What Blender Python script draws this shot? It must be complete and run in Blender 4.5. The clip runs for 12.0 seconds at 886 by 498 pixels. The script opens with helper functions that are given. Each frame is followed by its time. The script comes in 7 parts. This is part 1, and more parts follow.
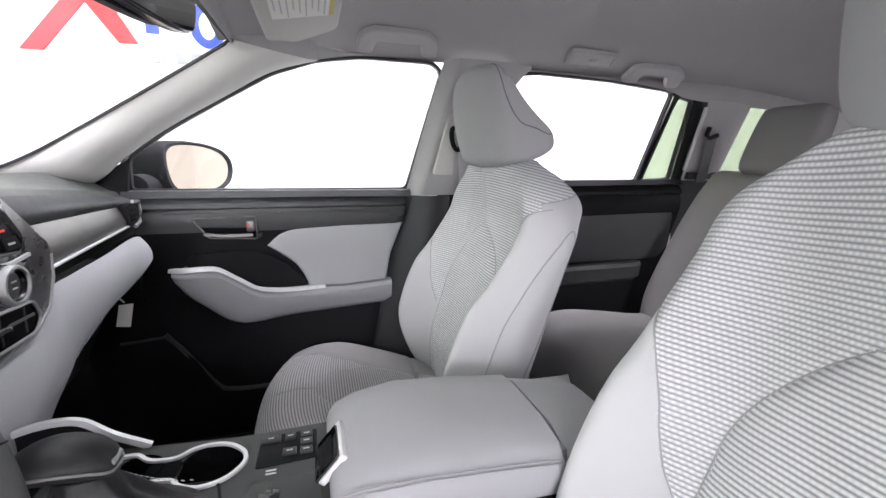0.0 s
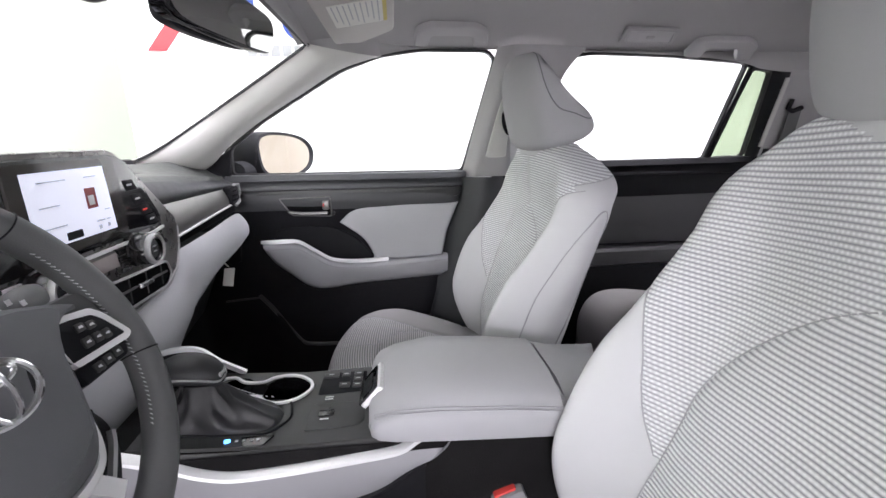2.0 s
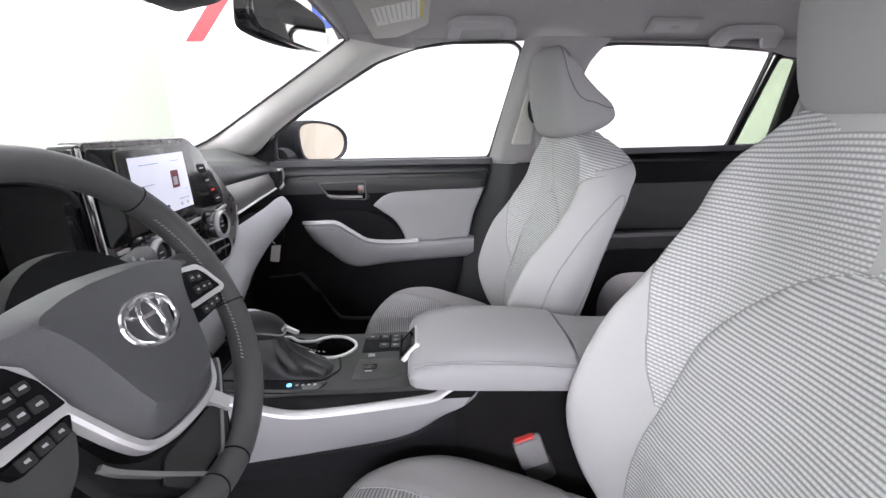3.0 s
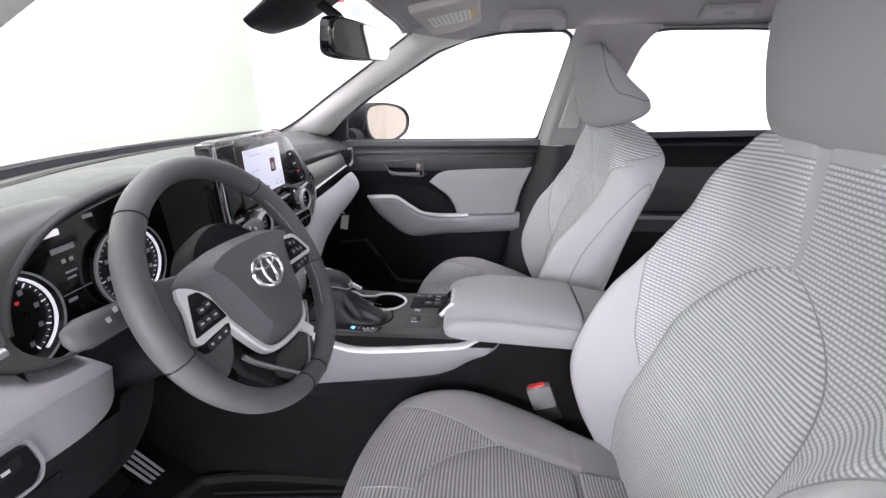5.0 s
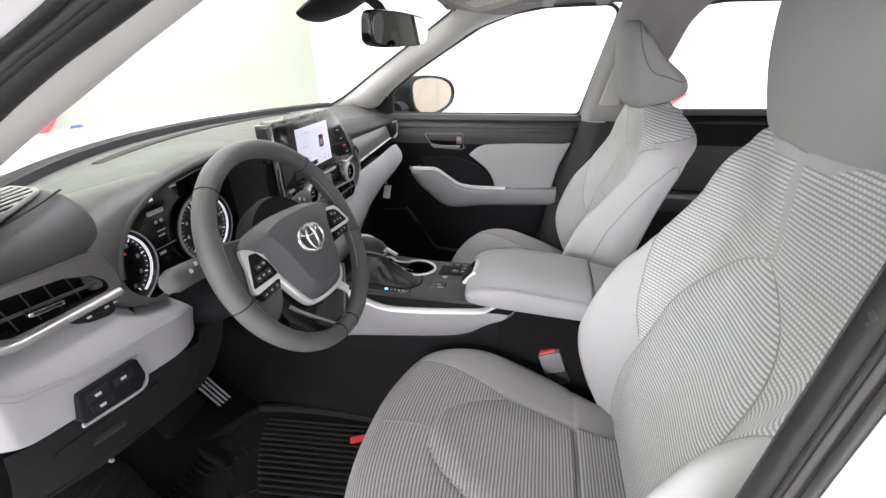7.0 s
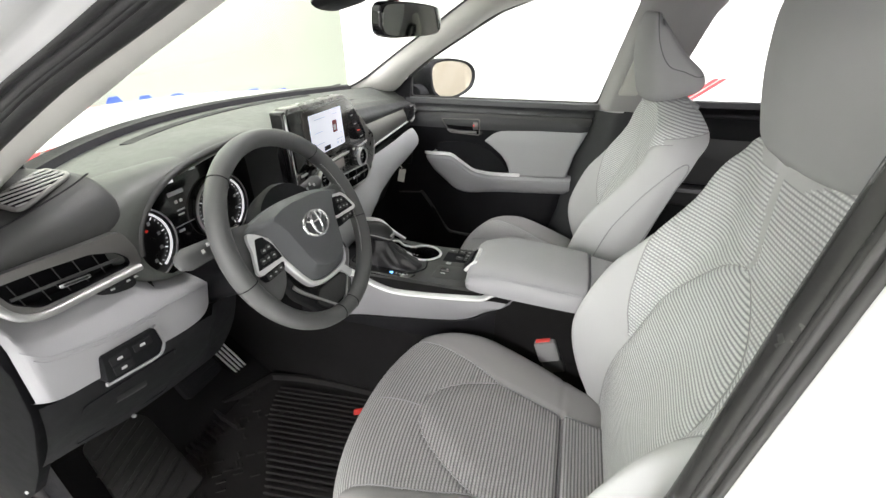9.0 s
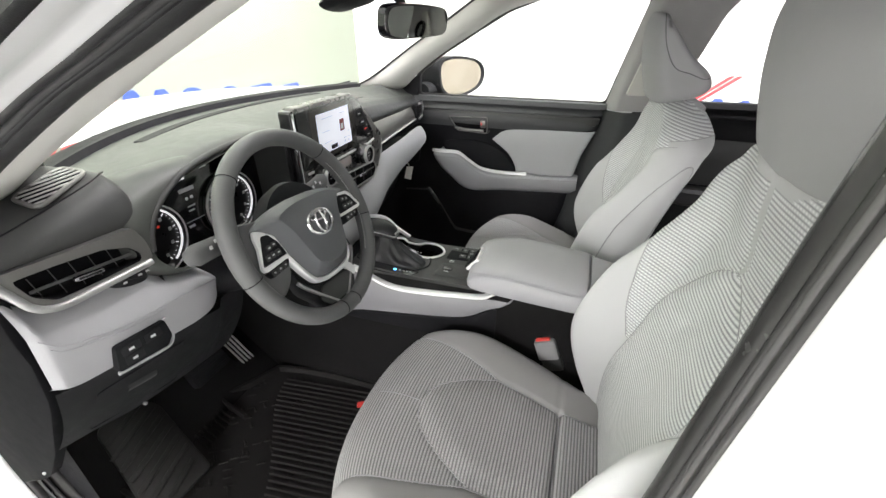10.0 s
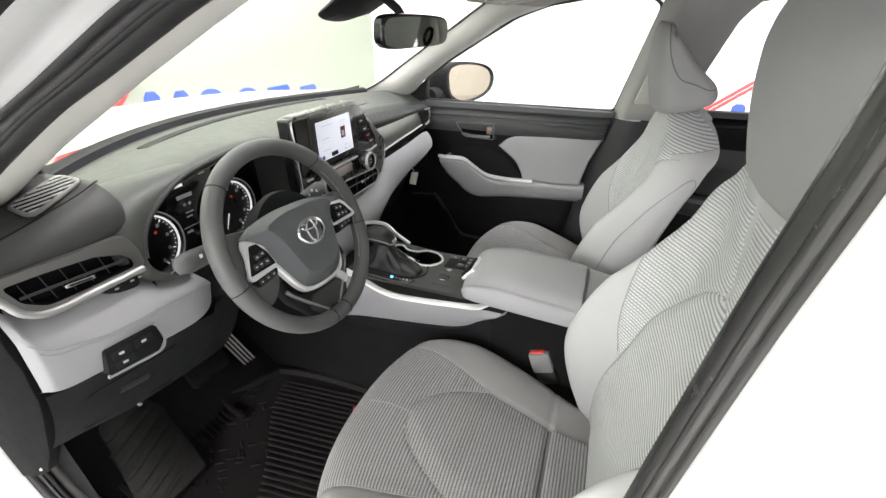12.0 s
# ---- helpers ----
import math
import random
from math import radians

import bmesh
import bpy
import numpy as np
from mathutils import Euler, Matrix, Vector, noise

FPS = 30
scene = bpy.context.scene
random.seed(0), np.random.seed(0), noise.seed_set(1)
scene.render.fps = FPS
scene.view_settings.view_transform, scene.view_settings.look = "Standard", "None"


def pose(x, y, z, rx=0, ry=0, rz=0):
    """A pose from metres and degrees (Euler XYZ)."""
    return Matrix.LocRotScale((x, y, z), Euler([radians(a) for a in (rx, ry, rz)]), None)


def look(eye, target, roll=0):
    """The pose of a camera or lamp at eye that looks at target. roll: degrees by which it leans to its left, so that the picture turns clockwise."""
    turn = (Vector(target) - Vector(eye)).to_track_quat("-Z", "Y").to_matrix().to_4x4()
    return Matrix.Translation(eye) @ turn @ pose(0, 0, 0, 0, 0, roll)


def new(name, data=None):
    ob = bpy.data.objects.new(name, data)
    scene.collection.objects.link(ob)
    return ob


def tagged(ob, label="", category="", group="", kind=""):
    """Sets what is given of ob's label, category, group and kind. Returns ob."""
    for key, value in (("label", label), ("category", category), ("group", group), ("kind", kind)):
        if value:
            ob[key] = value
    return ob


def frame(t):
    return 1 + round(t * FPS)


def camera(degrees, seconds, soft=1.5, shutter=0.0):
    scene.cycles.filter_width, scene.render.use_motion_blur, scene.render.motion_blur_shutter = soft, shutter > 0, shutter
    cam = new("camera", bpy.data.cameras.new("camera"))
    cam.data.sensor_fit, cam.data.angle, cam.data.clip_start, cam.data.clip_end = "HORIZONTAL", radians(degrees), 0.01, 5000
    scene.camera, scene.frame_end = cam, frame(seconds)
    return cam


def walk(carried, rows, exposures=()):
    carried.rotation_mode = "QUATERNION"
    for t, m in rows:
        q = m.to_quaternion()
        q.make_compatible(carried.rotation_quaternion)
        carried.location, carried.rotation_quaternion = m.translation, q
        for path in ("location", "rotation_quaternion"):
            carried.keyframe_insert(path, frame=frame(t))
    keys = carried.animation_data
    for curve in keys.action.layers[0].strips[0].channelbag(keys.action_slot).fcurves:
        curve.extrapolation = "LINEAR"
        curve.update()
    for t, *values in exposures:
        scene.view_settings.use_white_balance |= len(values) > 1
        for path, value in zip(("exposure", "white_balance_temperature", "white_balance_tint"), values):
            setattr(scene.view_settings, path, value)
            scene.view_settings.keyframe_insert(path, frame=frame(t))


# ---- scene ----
cam = camera(93.2, 12.0)
PATH = [
    (0, (0.222, -0.548, 1.247), (0.797, 1.317, 0.811), 0.8),
    (0.5, (0.233, -0.574, 1.257), (0.725, 1.308, 0.795), 0.5),
    (1, (0.242, -0.601, 1.262), (0.64, 1.299, 0.779), -0.1),
    (1.5, (0.255, -0.63, 1.262), (0.559, 1.281, 0.757), -0.5),
    (2, (0.274, -0.662, 1.266), (0.487, 1.253, 0.733), -0.8),
    (2.5, (0.281, -0.704, 1.268), (0.428, 1.209, 0.705), -0.9),
    (3, (0.251, -0.751, 1.271), (0.354, 1.158, 0.684), -0.9),
    (3.2, (0.24, -0.773, 1.27), (0.328, 1.135, 0.675), -0.8),
    (4.8, (0.289, -0.889, 1.329), (0.144, 0.974, 0.616), -1.1),
    (5, (0.302, -0.901, 1.337), (0.112, 0.954, 0.614), -1.2),
    (5.5, (0.328, -0.928, 1.351), (0.05, 0.902, 0.591), -1.5),
    (6, (0.341, -0.945, 1.363), (-0.002, 0.857, 0.565), -1.7),
    (6.5, (0.352, -0.962, 1.374), (-0.034, 0.815, 0.54), -1.8),
    (7, (0.367, -0.971, 1.384), (-0.047, 0.785, 0.52), -1.5),
    (9, (0.418, -0.979, 1.416), (-0.091, 0.706, 0.466), -0.5),
    (9.5, (0.43, -0.98, 1.423), (-0.103, 0.69, 0.461), -0.4),
    (10, (0.438, -0.984, 1.431), (-0.113, 0.676, 0.461), -0.3),
    (10.5, (0.449, -0.983, 1.438), (-0.122, 0.668, 0.465), -0.4),
    (11, (0.46, -0.977, 1.442), (-0.128, 0.666, 0.466), -0.3),
    (11.5, (0.47, -0.967, 1.447), (-0.135, 0.671, 0.472), -0.2),
    (12, (0.48, -0.957, 1.448), (-0.141, 0.68, 0.482), -0.2),
]
walk(cam, [(t, look(eye, target, roll)) for t, eye, target, roll in PATH],
     [(0, 0.52, 6280, 22), (3, 0.43, 6280, 22), (5.5, 0.42, 6220, 25), (7.2, 0.45, 6520, 18), (8.8, 0.45, 6660, 13), (12, 0.45, 6660, 13)])

# ---- light: a white photo booth; its lamps are unseen, added from above ----
world = bpy.data.worlds.new("world")
scene.world = world
world.use_nodes = True
world.node_tree.nodes["Background"].inputs[0].default_value = (0.9, 0.95, 1.0, 1)
world.node_tree.nodes["Background"].inputs[1].default_value = 0.3
WALL_R, WALL_L, WALL_F, WALL_B, TOP = 5.0, -8.5, -2.85, 6.5, 3.6


def softbox(name, x, y, sx, sy, watts, color=(1, 1, 1)):
    data = bpy.data.lights.new(name, "AREA")
    data.shape, data.size, data.size_y, data.energy, data.color = "RECTANGLE", sx, sy, watts, color
    ob = new(name, data)
    ob.matrix_world = pose(x, y, TOP - 0.12)
    return ob


softbox("unseen_softbox", 3.1, 0.5, 5.2, 1.8, 640)
# Unseen fill added far left, to reach the seats through the open door.
softbox("unseen_softbox", -1.0, -7.0, 3.0, 2.0, 430)
# Added fill turned at the front wall, bouncing light onto the seat backs.
bounce_fill = softbox("bounce_fill_lamp", -2.3, 0.6, 0.6, 7.0, 390)
bounce_fill.matrix_world = pose(-2.3, 0.6, TOP - 0.35, 0, 50, 0)


# ---- materials ----
def node(tree, kind, **inputs):
    n = tree.nodes.new(kind)
    for k, v in inputs.items():
        n.inputs[k.replace("_", " ")].default_value = v
    return n


def mathn(tree, op, a, b=None, clamp=False):
    n = tree.nodes.new("ShaderNodeMath")
    n.operation, n.use_clamp = op, clamp
    for i, v in enumerate((a, b)):
        if v is None:
            continue
        if isinstance(v, (int, float)):
            n.inputs[i].default_value = v
        else:
            tree.links.new(v, n.inputs[i])
    return n.outputs[0]


def material(name, color, rough=0.5, metal=0.0, grain=0.0, gsize=0.0012, var=0.08, vsize=0.12, coat=0.0, spec=0.5, wear=0.1):
    """Colour with slow variation, roughness wear and a fine relief; sizes in metres."""
    m = bpy.data.materials.new(name)
    m.use_nodes = True
    t = m.node_tree
    b = t.nodes["Principled BSDF"]
    b.inputs["Metallic"].default_value = metal
    b.inputs["Coat Weight"].default_value = coat
    b.inputs["Specular IOR Level"].default_value = spec
    co = t.nodes.new("ShaderNodeTexCoord").outputs["Object"]
    n1 = node(t, "ShaderNodeTexNoise", Scale=1 / vsize, Detail=4.0)
    t.links.new(co, n1.inputs["Vector"])
    mix = t.nodes.new("ShaderNodeMix")
    mix.data_type = "RGBA"
    mix.inputs[6].default_value = (*[c * (1 - var) for c in color], 1)
    mix.inputs[7].default_value = (*[min(1, c * (1 + var)) for c in color], 1)
    t.links.new(n1.outputs["Fac"], mix.inputs[0])
    t.links.new(mix.outputs[2], b.inputs["Base Color"])
    n2 = node(t, "ShaderNodeTexNoise", Scale=1 / (vsize * 0.17), Detail=3.0)
    t.links.new(co, n2.inputs["Vector"])
    r = mathn(t, "MULTIPLY_ADD", n2.outputs["Fac"], wear * 2)
    r.node.inputs[2].default_value = rough - wear
    t.links.new(r, b.inputs["Roughness"])
    if grain:
        n3 = node(t, "ShaderNodeTexNoise", Scale=1 / gsize, Detail=2.0)
        t.links.new(co, n3.inputs["Vector"])
        bump = node(t, "ShaderNodeBump", Strength=min(1.0, grain), Distance=gsize * 0.4)
        t.links.new(n3.outputs["Fac"], bump.inputs["Height"])
        t.links.new(bump.outputs[0], b.inputs["Normal"])
    return m


def ribbed(name, light, dark, pitch, cell, depth=0.0016, broken=0.42):
    """Woven rib cloth: ribs along the first map axis, one each pitch along the second, broken into cells."""
    m = bpy.data.materials.new(name)
    m.use_nodes = True
    t = m.node_tree
    b = t.nodes["Principled BSDF"]
    b.inputs["Roughness"].default_value = 0.85
    b.inputs["Specular IOR Level"].default_value = 0.25
    b.inputs["Sheen Weight"].default_value = 0.15
    sep = t.nodes.new("ShaderNodeSeparateXYZ")
    t.links.new(t.nodes.new("ShaderNodeTexCoord").outputs["UV"], sep.inputs[0])
    u, v = sep.outputs[0], sep.outputs[1]
    row = mathn(t, "MULTIPLY", v, 1 / pitch)
    s = mathn(t, "SINE", mathn(t, "MULTIPLY", row, 2 * math.pi))
    rib = mathn(t, "MULTIPLY_ADD", s, 0.5)
    rib.node.inputs[2].default_value = 0.5
    rib = mathn(t, "POWER", rib, 0.6)
    parity = mathn(t, "MULTIPLY", mathn(t, "FLOOR", mathn(t, "ADD", row, 0.25)), 0.5)
    c = mathn(t, "SINE", mathn(t, "MULTIPLY", mathn(t, "ADD", mathn(t, "MULTIPLY", u, 1 / cell), parity), 2 * math.pi))
    cellw = mathn(t, "MULTIPLY_ADD", c, 0.5)
    cellw.node.inputs[2].default_value = 0.5
    h = mathn(t, "MULTIPLY", rib, mathn(t, "MULTIPLY_ADD", cellw, broken))
    h.node.inputs[1].links[0].from_node.inputs[2].default_value = 1 - broken
    fine = node(t, "ShaderNodeTexNoise", Scale=900.0, Detail=2.0)
    t.links.new(t.nodes.new("ShaderNodeTexCoord").outputs["Object"], fine.inputs["Vector"])
    hh = mathn(t, "MULTIPLY_ADD", fine.outputs["Fac"], 0.25)
    t.links.new(h, hh.node.inputs[2])
    slow = node(t, "ShaderNodeTexNoise", Scale=9.0, Detail=3.0)
    t.links.new(t.nodes.new("ShaderNodeTexCoord").outputs["Object"], slow.inputs["Vector"])
    fac = mathn(t, "MULTIPLY_ADD", slow.outputs["Fac"], 0.16)
    t.links.new(mathn(t, "SUBTRACT", h, 0.08), fac.node.inputs[2])
    mix = t.nodes.new("ShaderNodeMix")
    mix.data_type = "RGBA"
    mix.inputs[6].default_value, mix.inputs[7].default_value = (*dark, 1), (*light, 1)
    t.links.new(fac, mix.inputs[0])
    t.links.new(mix.outputs[2], b.inputs["Base Color"])
    bump = node(t, "ShaderNodeBump", Strength=0.8, Distance=depth)
    t.links.new(hh, bump.inputs["Height"])
    t.links.new(bump.outputs[0], b.inputs["Normal"])
    return m


def glowing(name, color, strength):
    m = bpy.data.materials.new(name)
    m.use_nodes = True
    b = m.node_tree.nodes["Principled BSDF"]
    b.inputs["Base Color"].default_value = (*color, 1)
    b.inputs["Emission Color"].default_value = (*color, 1)
    b.inputs["Emission Strength"].default_value = strength
    b.inputs["Roughness"].default_value = 0.3
    return m


def glassy(name, tint=(1, 1, 1), weight=0.10):
    """Thin glazing: clear, with the grazing gloss of glass."""
    m = bpy.data.materials.new(name)
    m.use_nodes = True
    t = m.node_tree
    t.nodes.remove(t.nodes["Principled BSDF"])
    clear = t.nodes.new("ShaderNodeBsdfTransparent")
    clear.inputs[0].default_value = (*tint, 1)
    gloss = t.nodes.new("ShaderNodeBsdfGlossy")
    gloss.inputs["Roughness"].default_value = 0.02
    facing = node(t, "ShaderNodeLayerWeight", Blend=0.5).outputs["Facing"]
    mix = t.nodes.new("ShaderNodeMixShader")
    fac = mathn(t, "MULTIPLY_ADD", mathn(t, "POWER", facing, 5.0), 0.5)
    fac.node.inputs[2].default_value = weight * 0.3
    t.links.new(fac, mix.inputs[0])
    t.links.new(clear.outputs[0], mix.inputs[1])
    t.links.new(gloss.outputs[0], mix.inputs[2])
    t.links.new(mix.outputs[0], t.nodes["Material Output"].inputs[0])
    return m


# Headrests get less light under the roof; that shade is in this colour.
HEAD_CLOTH_SHADED = material("shaded_headrest_cloth", (0.385, 0.385, 0.396), 0.8, grain=0.5, gsize=0.0011, var=0.04, spec=0.25)
CLOTH = material("smooth_cloth", (0.53, 0.53, 0.55), 0.8, grain=0.5, gsize=0.0011, var=0.04, spec=0.25)
RIB_BACK = ribbed("ribbed_cloth_back", (0.84, 0.84, 0.86), (0.31, 0.31, 0.34), 0.0058, 0.0052, broken=0.34)
RIB_ARCH = ribbed("ribbed_cloth_centre", (0.80, 0.80, 0.82), (0.27, 0.27, 0.30), 0.0060, 0.0052, broken=0.14)
# Cushion cloths are darker copies: the shade on the cushions as colour.
RIB_CUSH_SHADED = ribbed("ribbed_cloth_cushion_shaded", (0.49, 0.48, 0.49), (0.135, 0.132, 0.137), 0.0057, 0.0050, broken=0.16)
CUSH_CLOTH_SHADED = material("smooth_cushion_cloth_shaded", (0.282, 0.275, 0.279), 0.85, grain=0.5, gsize=0.0011, var=0.05, spec=0.2)
# Near-black that puts the shade of hollows and the dash end into colour.
SHADE_BLACK = material("shade_black", (0.005, 0.005, 0.006), 0.8, var=0.1, spec=0.08)
CREAM = material("cream_mirror_glass", (0.42, 0.36, 0.305), 0.04, metal=1.0, var=0.01, wear=0.01)
DARK_THREAD = material("dark_grey_thread", (0.17, 0.17, 0.18), 0.8, var=0.05)
THREAD = material("grey_thread", (0.36, 0.36, 0.38), 0.8, var=0.05)
SOFT = material("light_grey_soft_trim", (0.43, 0.435, 0.455), 0.55, grain=0.35, gsize=0.0016, var=0.03, spec=0.4)
# Darker copy of the soft trim: shade on knee pad and armrest as colour.
SOFT_SHADED = material("shaded_soft_trim", (0.375, 0.375, 0.393), 0.52, grain=0.35, gsize=0.0016, var=0.03, spec=0.4)
# Console side: soft trim greyed, its shade put into the colour.
FLANK_SHADED = material("shaded_console_trim", (0.26, 0.257, 0.275), 0.5, grain=0.3, gsize=0.0014, var=0.04, spec=0.4)
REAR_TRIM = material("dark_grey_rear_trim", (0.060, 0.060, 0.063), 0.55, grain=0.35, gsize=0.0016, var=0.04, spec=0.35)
SOFT_D = material("dark_grey_soft_trim", (0.040, 0.042, 0.045), 0.5, grain=0.4, gsize=0.0014, var=0.06, spec=0.5)
POD_SKIN = material("pod_grey_skin", (0.043, 0.044, 0.044), 0.55, grain=0.5, gsize=0.0014, var=0.05, spec=0.35)
DASH_TOP = material("grey_dash_skin", (0.050, 0.054, 0.050), 0.5, grain=0.5, gsize=0.0016, var=0.05)
BLACK = material("black_plastic", (0.011, 0.011, 0.013), 0.6, grain=0.35, gsize=0.001, var=0.1, spec=0.16)
PLATE = material("console_plate_black", (0.037, 0.038, 0.038), 0.42, grain=0.3, gsize=0.0009, var=0.08)
GLOSS = material("piano_black", (0.008, 0.008, 0.009), 0.12, var=0.05, coat=0.5, wear=0.03)
BOOT = material("black_boot_leather", (0.022, 0.022, 0.024), 0.45, grain=0.5, gsize=0.0016, var=0.1, spec=0.45)
LEATHER = material("dark_leather", (0.102, 0.104, 0.105), 0.48, grain=0.5, gsize=0.0013, var=0.08)
PAD = material("dark_airbag_skin", (0.108, 0.112, 0.120), 0.45, grain=0.5, gsize=0.0012, var=0.06)
SILVER = material("satin_silver", (0.80, 0.80, 0.81), 0.32, metal=0.40, var=0.03, wear=0.05)
SATIN = material("satin_grey_metal", (0.42, 0.42, 0.42), 0.36, metal=0.6, var=0.03, wear=0.05)
# Same rubber as on the front post, lightened: light and highlight as colour.
SEAL_LIT = material("lit_seal_rubber", (0.036, 0.035, 0.036), 0.27, grain=0.15, gsize=0.001, var=0.04, wear=0.01, spec=0.5)
FLANGE_LIT = material("lit_flange_rubber", (0.072, 0.070, 0.072), 0.27, grain=0.15, gsize=0.001, var=0.04, wear=0.01, spec=0.5)
SMOKE = material("smoked_metal_trim", (0.22, 0.215, 0.21), 0.36, metal=0.75, var=0.05, wear=0.06)
STACK_METAL = material("dark_brushed_metal", (0.135, 0.130, 0.128), 0.28, metal=0.8, var=0.05, wear=0.05)
CHROME = material("chrome", (0.82, 0.82, 0.83), 0.12, metal=1.0, var=0.02, wear=0.03)
LINER = material("headliner_cloth", (0.37, 0.36, 0.36), 0.9, grain=0.6, gsize=0.0014, var=0.04, spec=0.15)
HANDLE = material("grey_handle_plastic", (0.42, 0.41, 0.415), 0.6, grain=0.3, gsize=0.001, var=0.03, spec=0.3)
VISOR = material("grey_visor_cloth", (0.50, 0.48, 0.455), 0.85, grain=0.5, gsize=0.0012, var=0.03, spec=0.2)
PILLAR = material("grey_pillar_plastic", (0.58, 0.575, 0.55), 0.8, grain=0.3, gsize=0.0012, var=0.03, spec=0.2)
CARPET = material("black_carpet", (0.013, 0.0125, 0.013), 0.95, grain=0.9, gsize=0.002, var=0.25, spec=0.1)
MAT = material("black_mat_rubber", (0.014, 0.013, 0.013), 0.45, grain=0.4, gsize=0.0015, var=0.15)
LOWER = material("black_lower_trim", (0.016, 0.0165, 0.018), 0.6, grain=0.45, gsize=0.0014, var=0.08, spec=0.2)
RUBBER = material("dark_seal_rubber", (0.024, 0.024, 0.025), 0.45, grain=0.3, gsize=0.001, var=0.12, spec=0.35)
PAINT = material("white_car_paint", (0.82, 0.82, 0.83), 0.22, var=0.02, coat=0.6, wear=0.03)
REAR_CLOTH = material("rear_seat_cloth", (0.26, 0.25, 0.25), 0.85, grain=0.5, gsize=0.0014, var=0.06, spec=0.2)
WALL_GREEN = material("pale_green_booth_wall", (0.305, 0.33, 0.275), 0.85, var=0.04, vsize=1.2)
WHITE = material("white_booth_wall", (0.86, 0.87, 0.86), 0.85, var=0.02, vsize=0.8)
FLOORW = material("pale_booth_floor", (0.58, 0.58, 0.58), 0.5, var=0.05, vsize=0.6)
RED = material("red_sign_paint", (0.55, 0.05, 0.06), 0.5, var=0.05)
BLUE = material("blue_sign_paint", (0.03, 0.07, 0.36), 0.5, var=0.05)
GREYS = material("grey_sign_paint", (0.35, 0.36, 0.37), 0.5, var=0.05)
DIM_RED = material("dark_red_print", (0.22, 0.035, 0.035), 0.5, var=0.3, vsize=0.01)
REDP = material("red_plastic", (0.75, 0.07, 0.06), 0.35, var=0.06)
PAPER = material("paper", (0.72, 0.71, 0.66), 0.8, var=0.05)
INK = material("grey_print", (0.45, 0.45, 0.46), 0.8, var=0.05)
MARK = material("pale_marking", (0.62, 0.63, 0.64), 0.5, var=0.03)
MIRROR = material("mirror_glass", (0.42, 0.43, 0.41), 0.03, metal=1.0, var=0.01, wear=0.01)
GLASS = glassy("clear_glazing", (0.97, 0.985, 0.975))
TINT = glassy("tinted_glazing", (0.50, 0.55, 0.46))
SCREEN = glowing("lit_display", (0.79, 0.83, 0.93), 0.36)
GAUGE_W = glowing("lit_gauge_white", (0.85, 0.87, 0.9), 0.6)
GLOW_B = glowing("lit_blue", (0.1, 0.45, 1.0), 3.0)
GLOW_R = glowing("lit_red", (0.8, 0.05, 0.03), 0.25)


# ---- builders ----
def resample(pts, n):
    """n points evenly spread along a closed outline."""
    p = np.array([list(q)[:2] for q in pts] + [list(pts[0])[:2]], float)
    run = np.r_[0, np.cumsum(np.linalg.norm(np.diff(p, axis=0), axis=1))]
    at = np.linspace(0, run[-1], n + 1)[:-1]
    return np.stack([np.interp(at, run, p[:, j]) for j in range(2)], 1)


def holed(outer, inner, thick, deep, m, n=72):
    """A plate with an opening through it whose walls run back by deep."""
    po, pi = resample(outer, n), resample(inner, n)
    pi = np.roll(pi, -int(np.argmin(np.linalg.norm(pi - po[0], axis=1))), axis=0)
    vs = [m @ Vector((a, b, z)) for ring, z in ((po, 0), (po, thick), (pi, thick), (pi, thick - deep)) for a, b in ring]
    fs = [(k * n + i, k * n + (i + 1) % n, (k + 1) * n + (i + 1) % n, (k + 1) * n + i) for k in range(3) for i in range(n)]
    return vs, fs


def spline(pts, n, closed=False):
    """n points evenly spread on a smooth curve through pts."""
    p = np.array([list(q) for q in pts], float)
    k = len(p)
    out = []
    segs = k if closed else k - 1
    for i in range(segs):
        a, b, c, d = (p[(i + j - 1) % k] if closed else p[min(max(i + j - 1, 0), k - 1)] for j in range(4))
        for f in np.linspace(0, 1, 16, endpoint=False):
            out.append(0.5 * (2 * b + (c - a) * f + (2 * a - 5 * b + 4 * c - d) * f * f + (3 * b - a - 3 * c + d) * f ** 3))
    out.append(p[0] if closed else p[-1])
    out = np.array(out)
    run = np.r_[0, np.cumsum(np.linalg.norm(np.diff(out, axis=0), axis=1))]
    at = np.linspace(0, run[-1], n + 1)[:-1] if closed else np.linspace(0, run[-1], n)
    return np.stack([np.interp(at, run, out[:, j]) for j in range(p.shape[1])], 1)


def ip(x, table):
    """Smooth table lookup."""
    xs, ys = zip(*table)
    i = int(np.clip(np.searchsorted(xs, x) - 1, 0, len(xs) - 2))
    f = min(1, max(0, (x - xs[i]) / (xs[i + 1] - xs[i])))
    m = [(ys[j + 1] - ys[j - 1]) / (xs[j + 1] - xs[j - 1]) if 0 < j < len(xs) - 1 else 0 for j in (i, i + 1)]
    w = xs[i + 1] - xs[i]
    return ((2 * f ** 3 - 3 * f * f + 1) * ys[i] + (f ** 3 - 2 * f * f + f) * w * m[0]
            + (3 * f * f - 2 * f ** 3) * ys[i + 1] + (f ** 3 - f * f) * w * m[1])


def sm(x, a, b):
    f = min(1, max(0, (x - a) / (b - a)))
    return f * f * (3 - 2 * f)


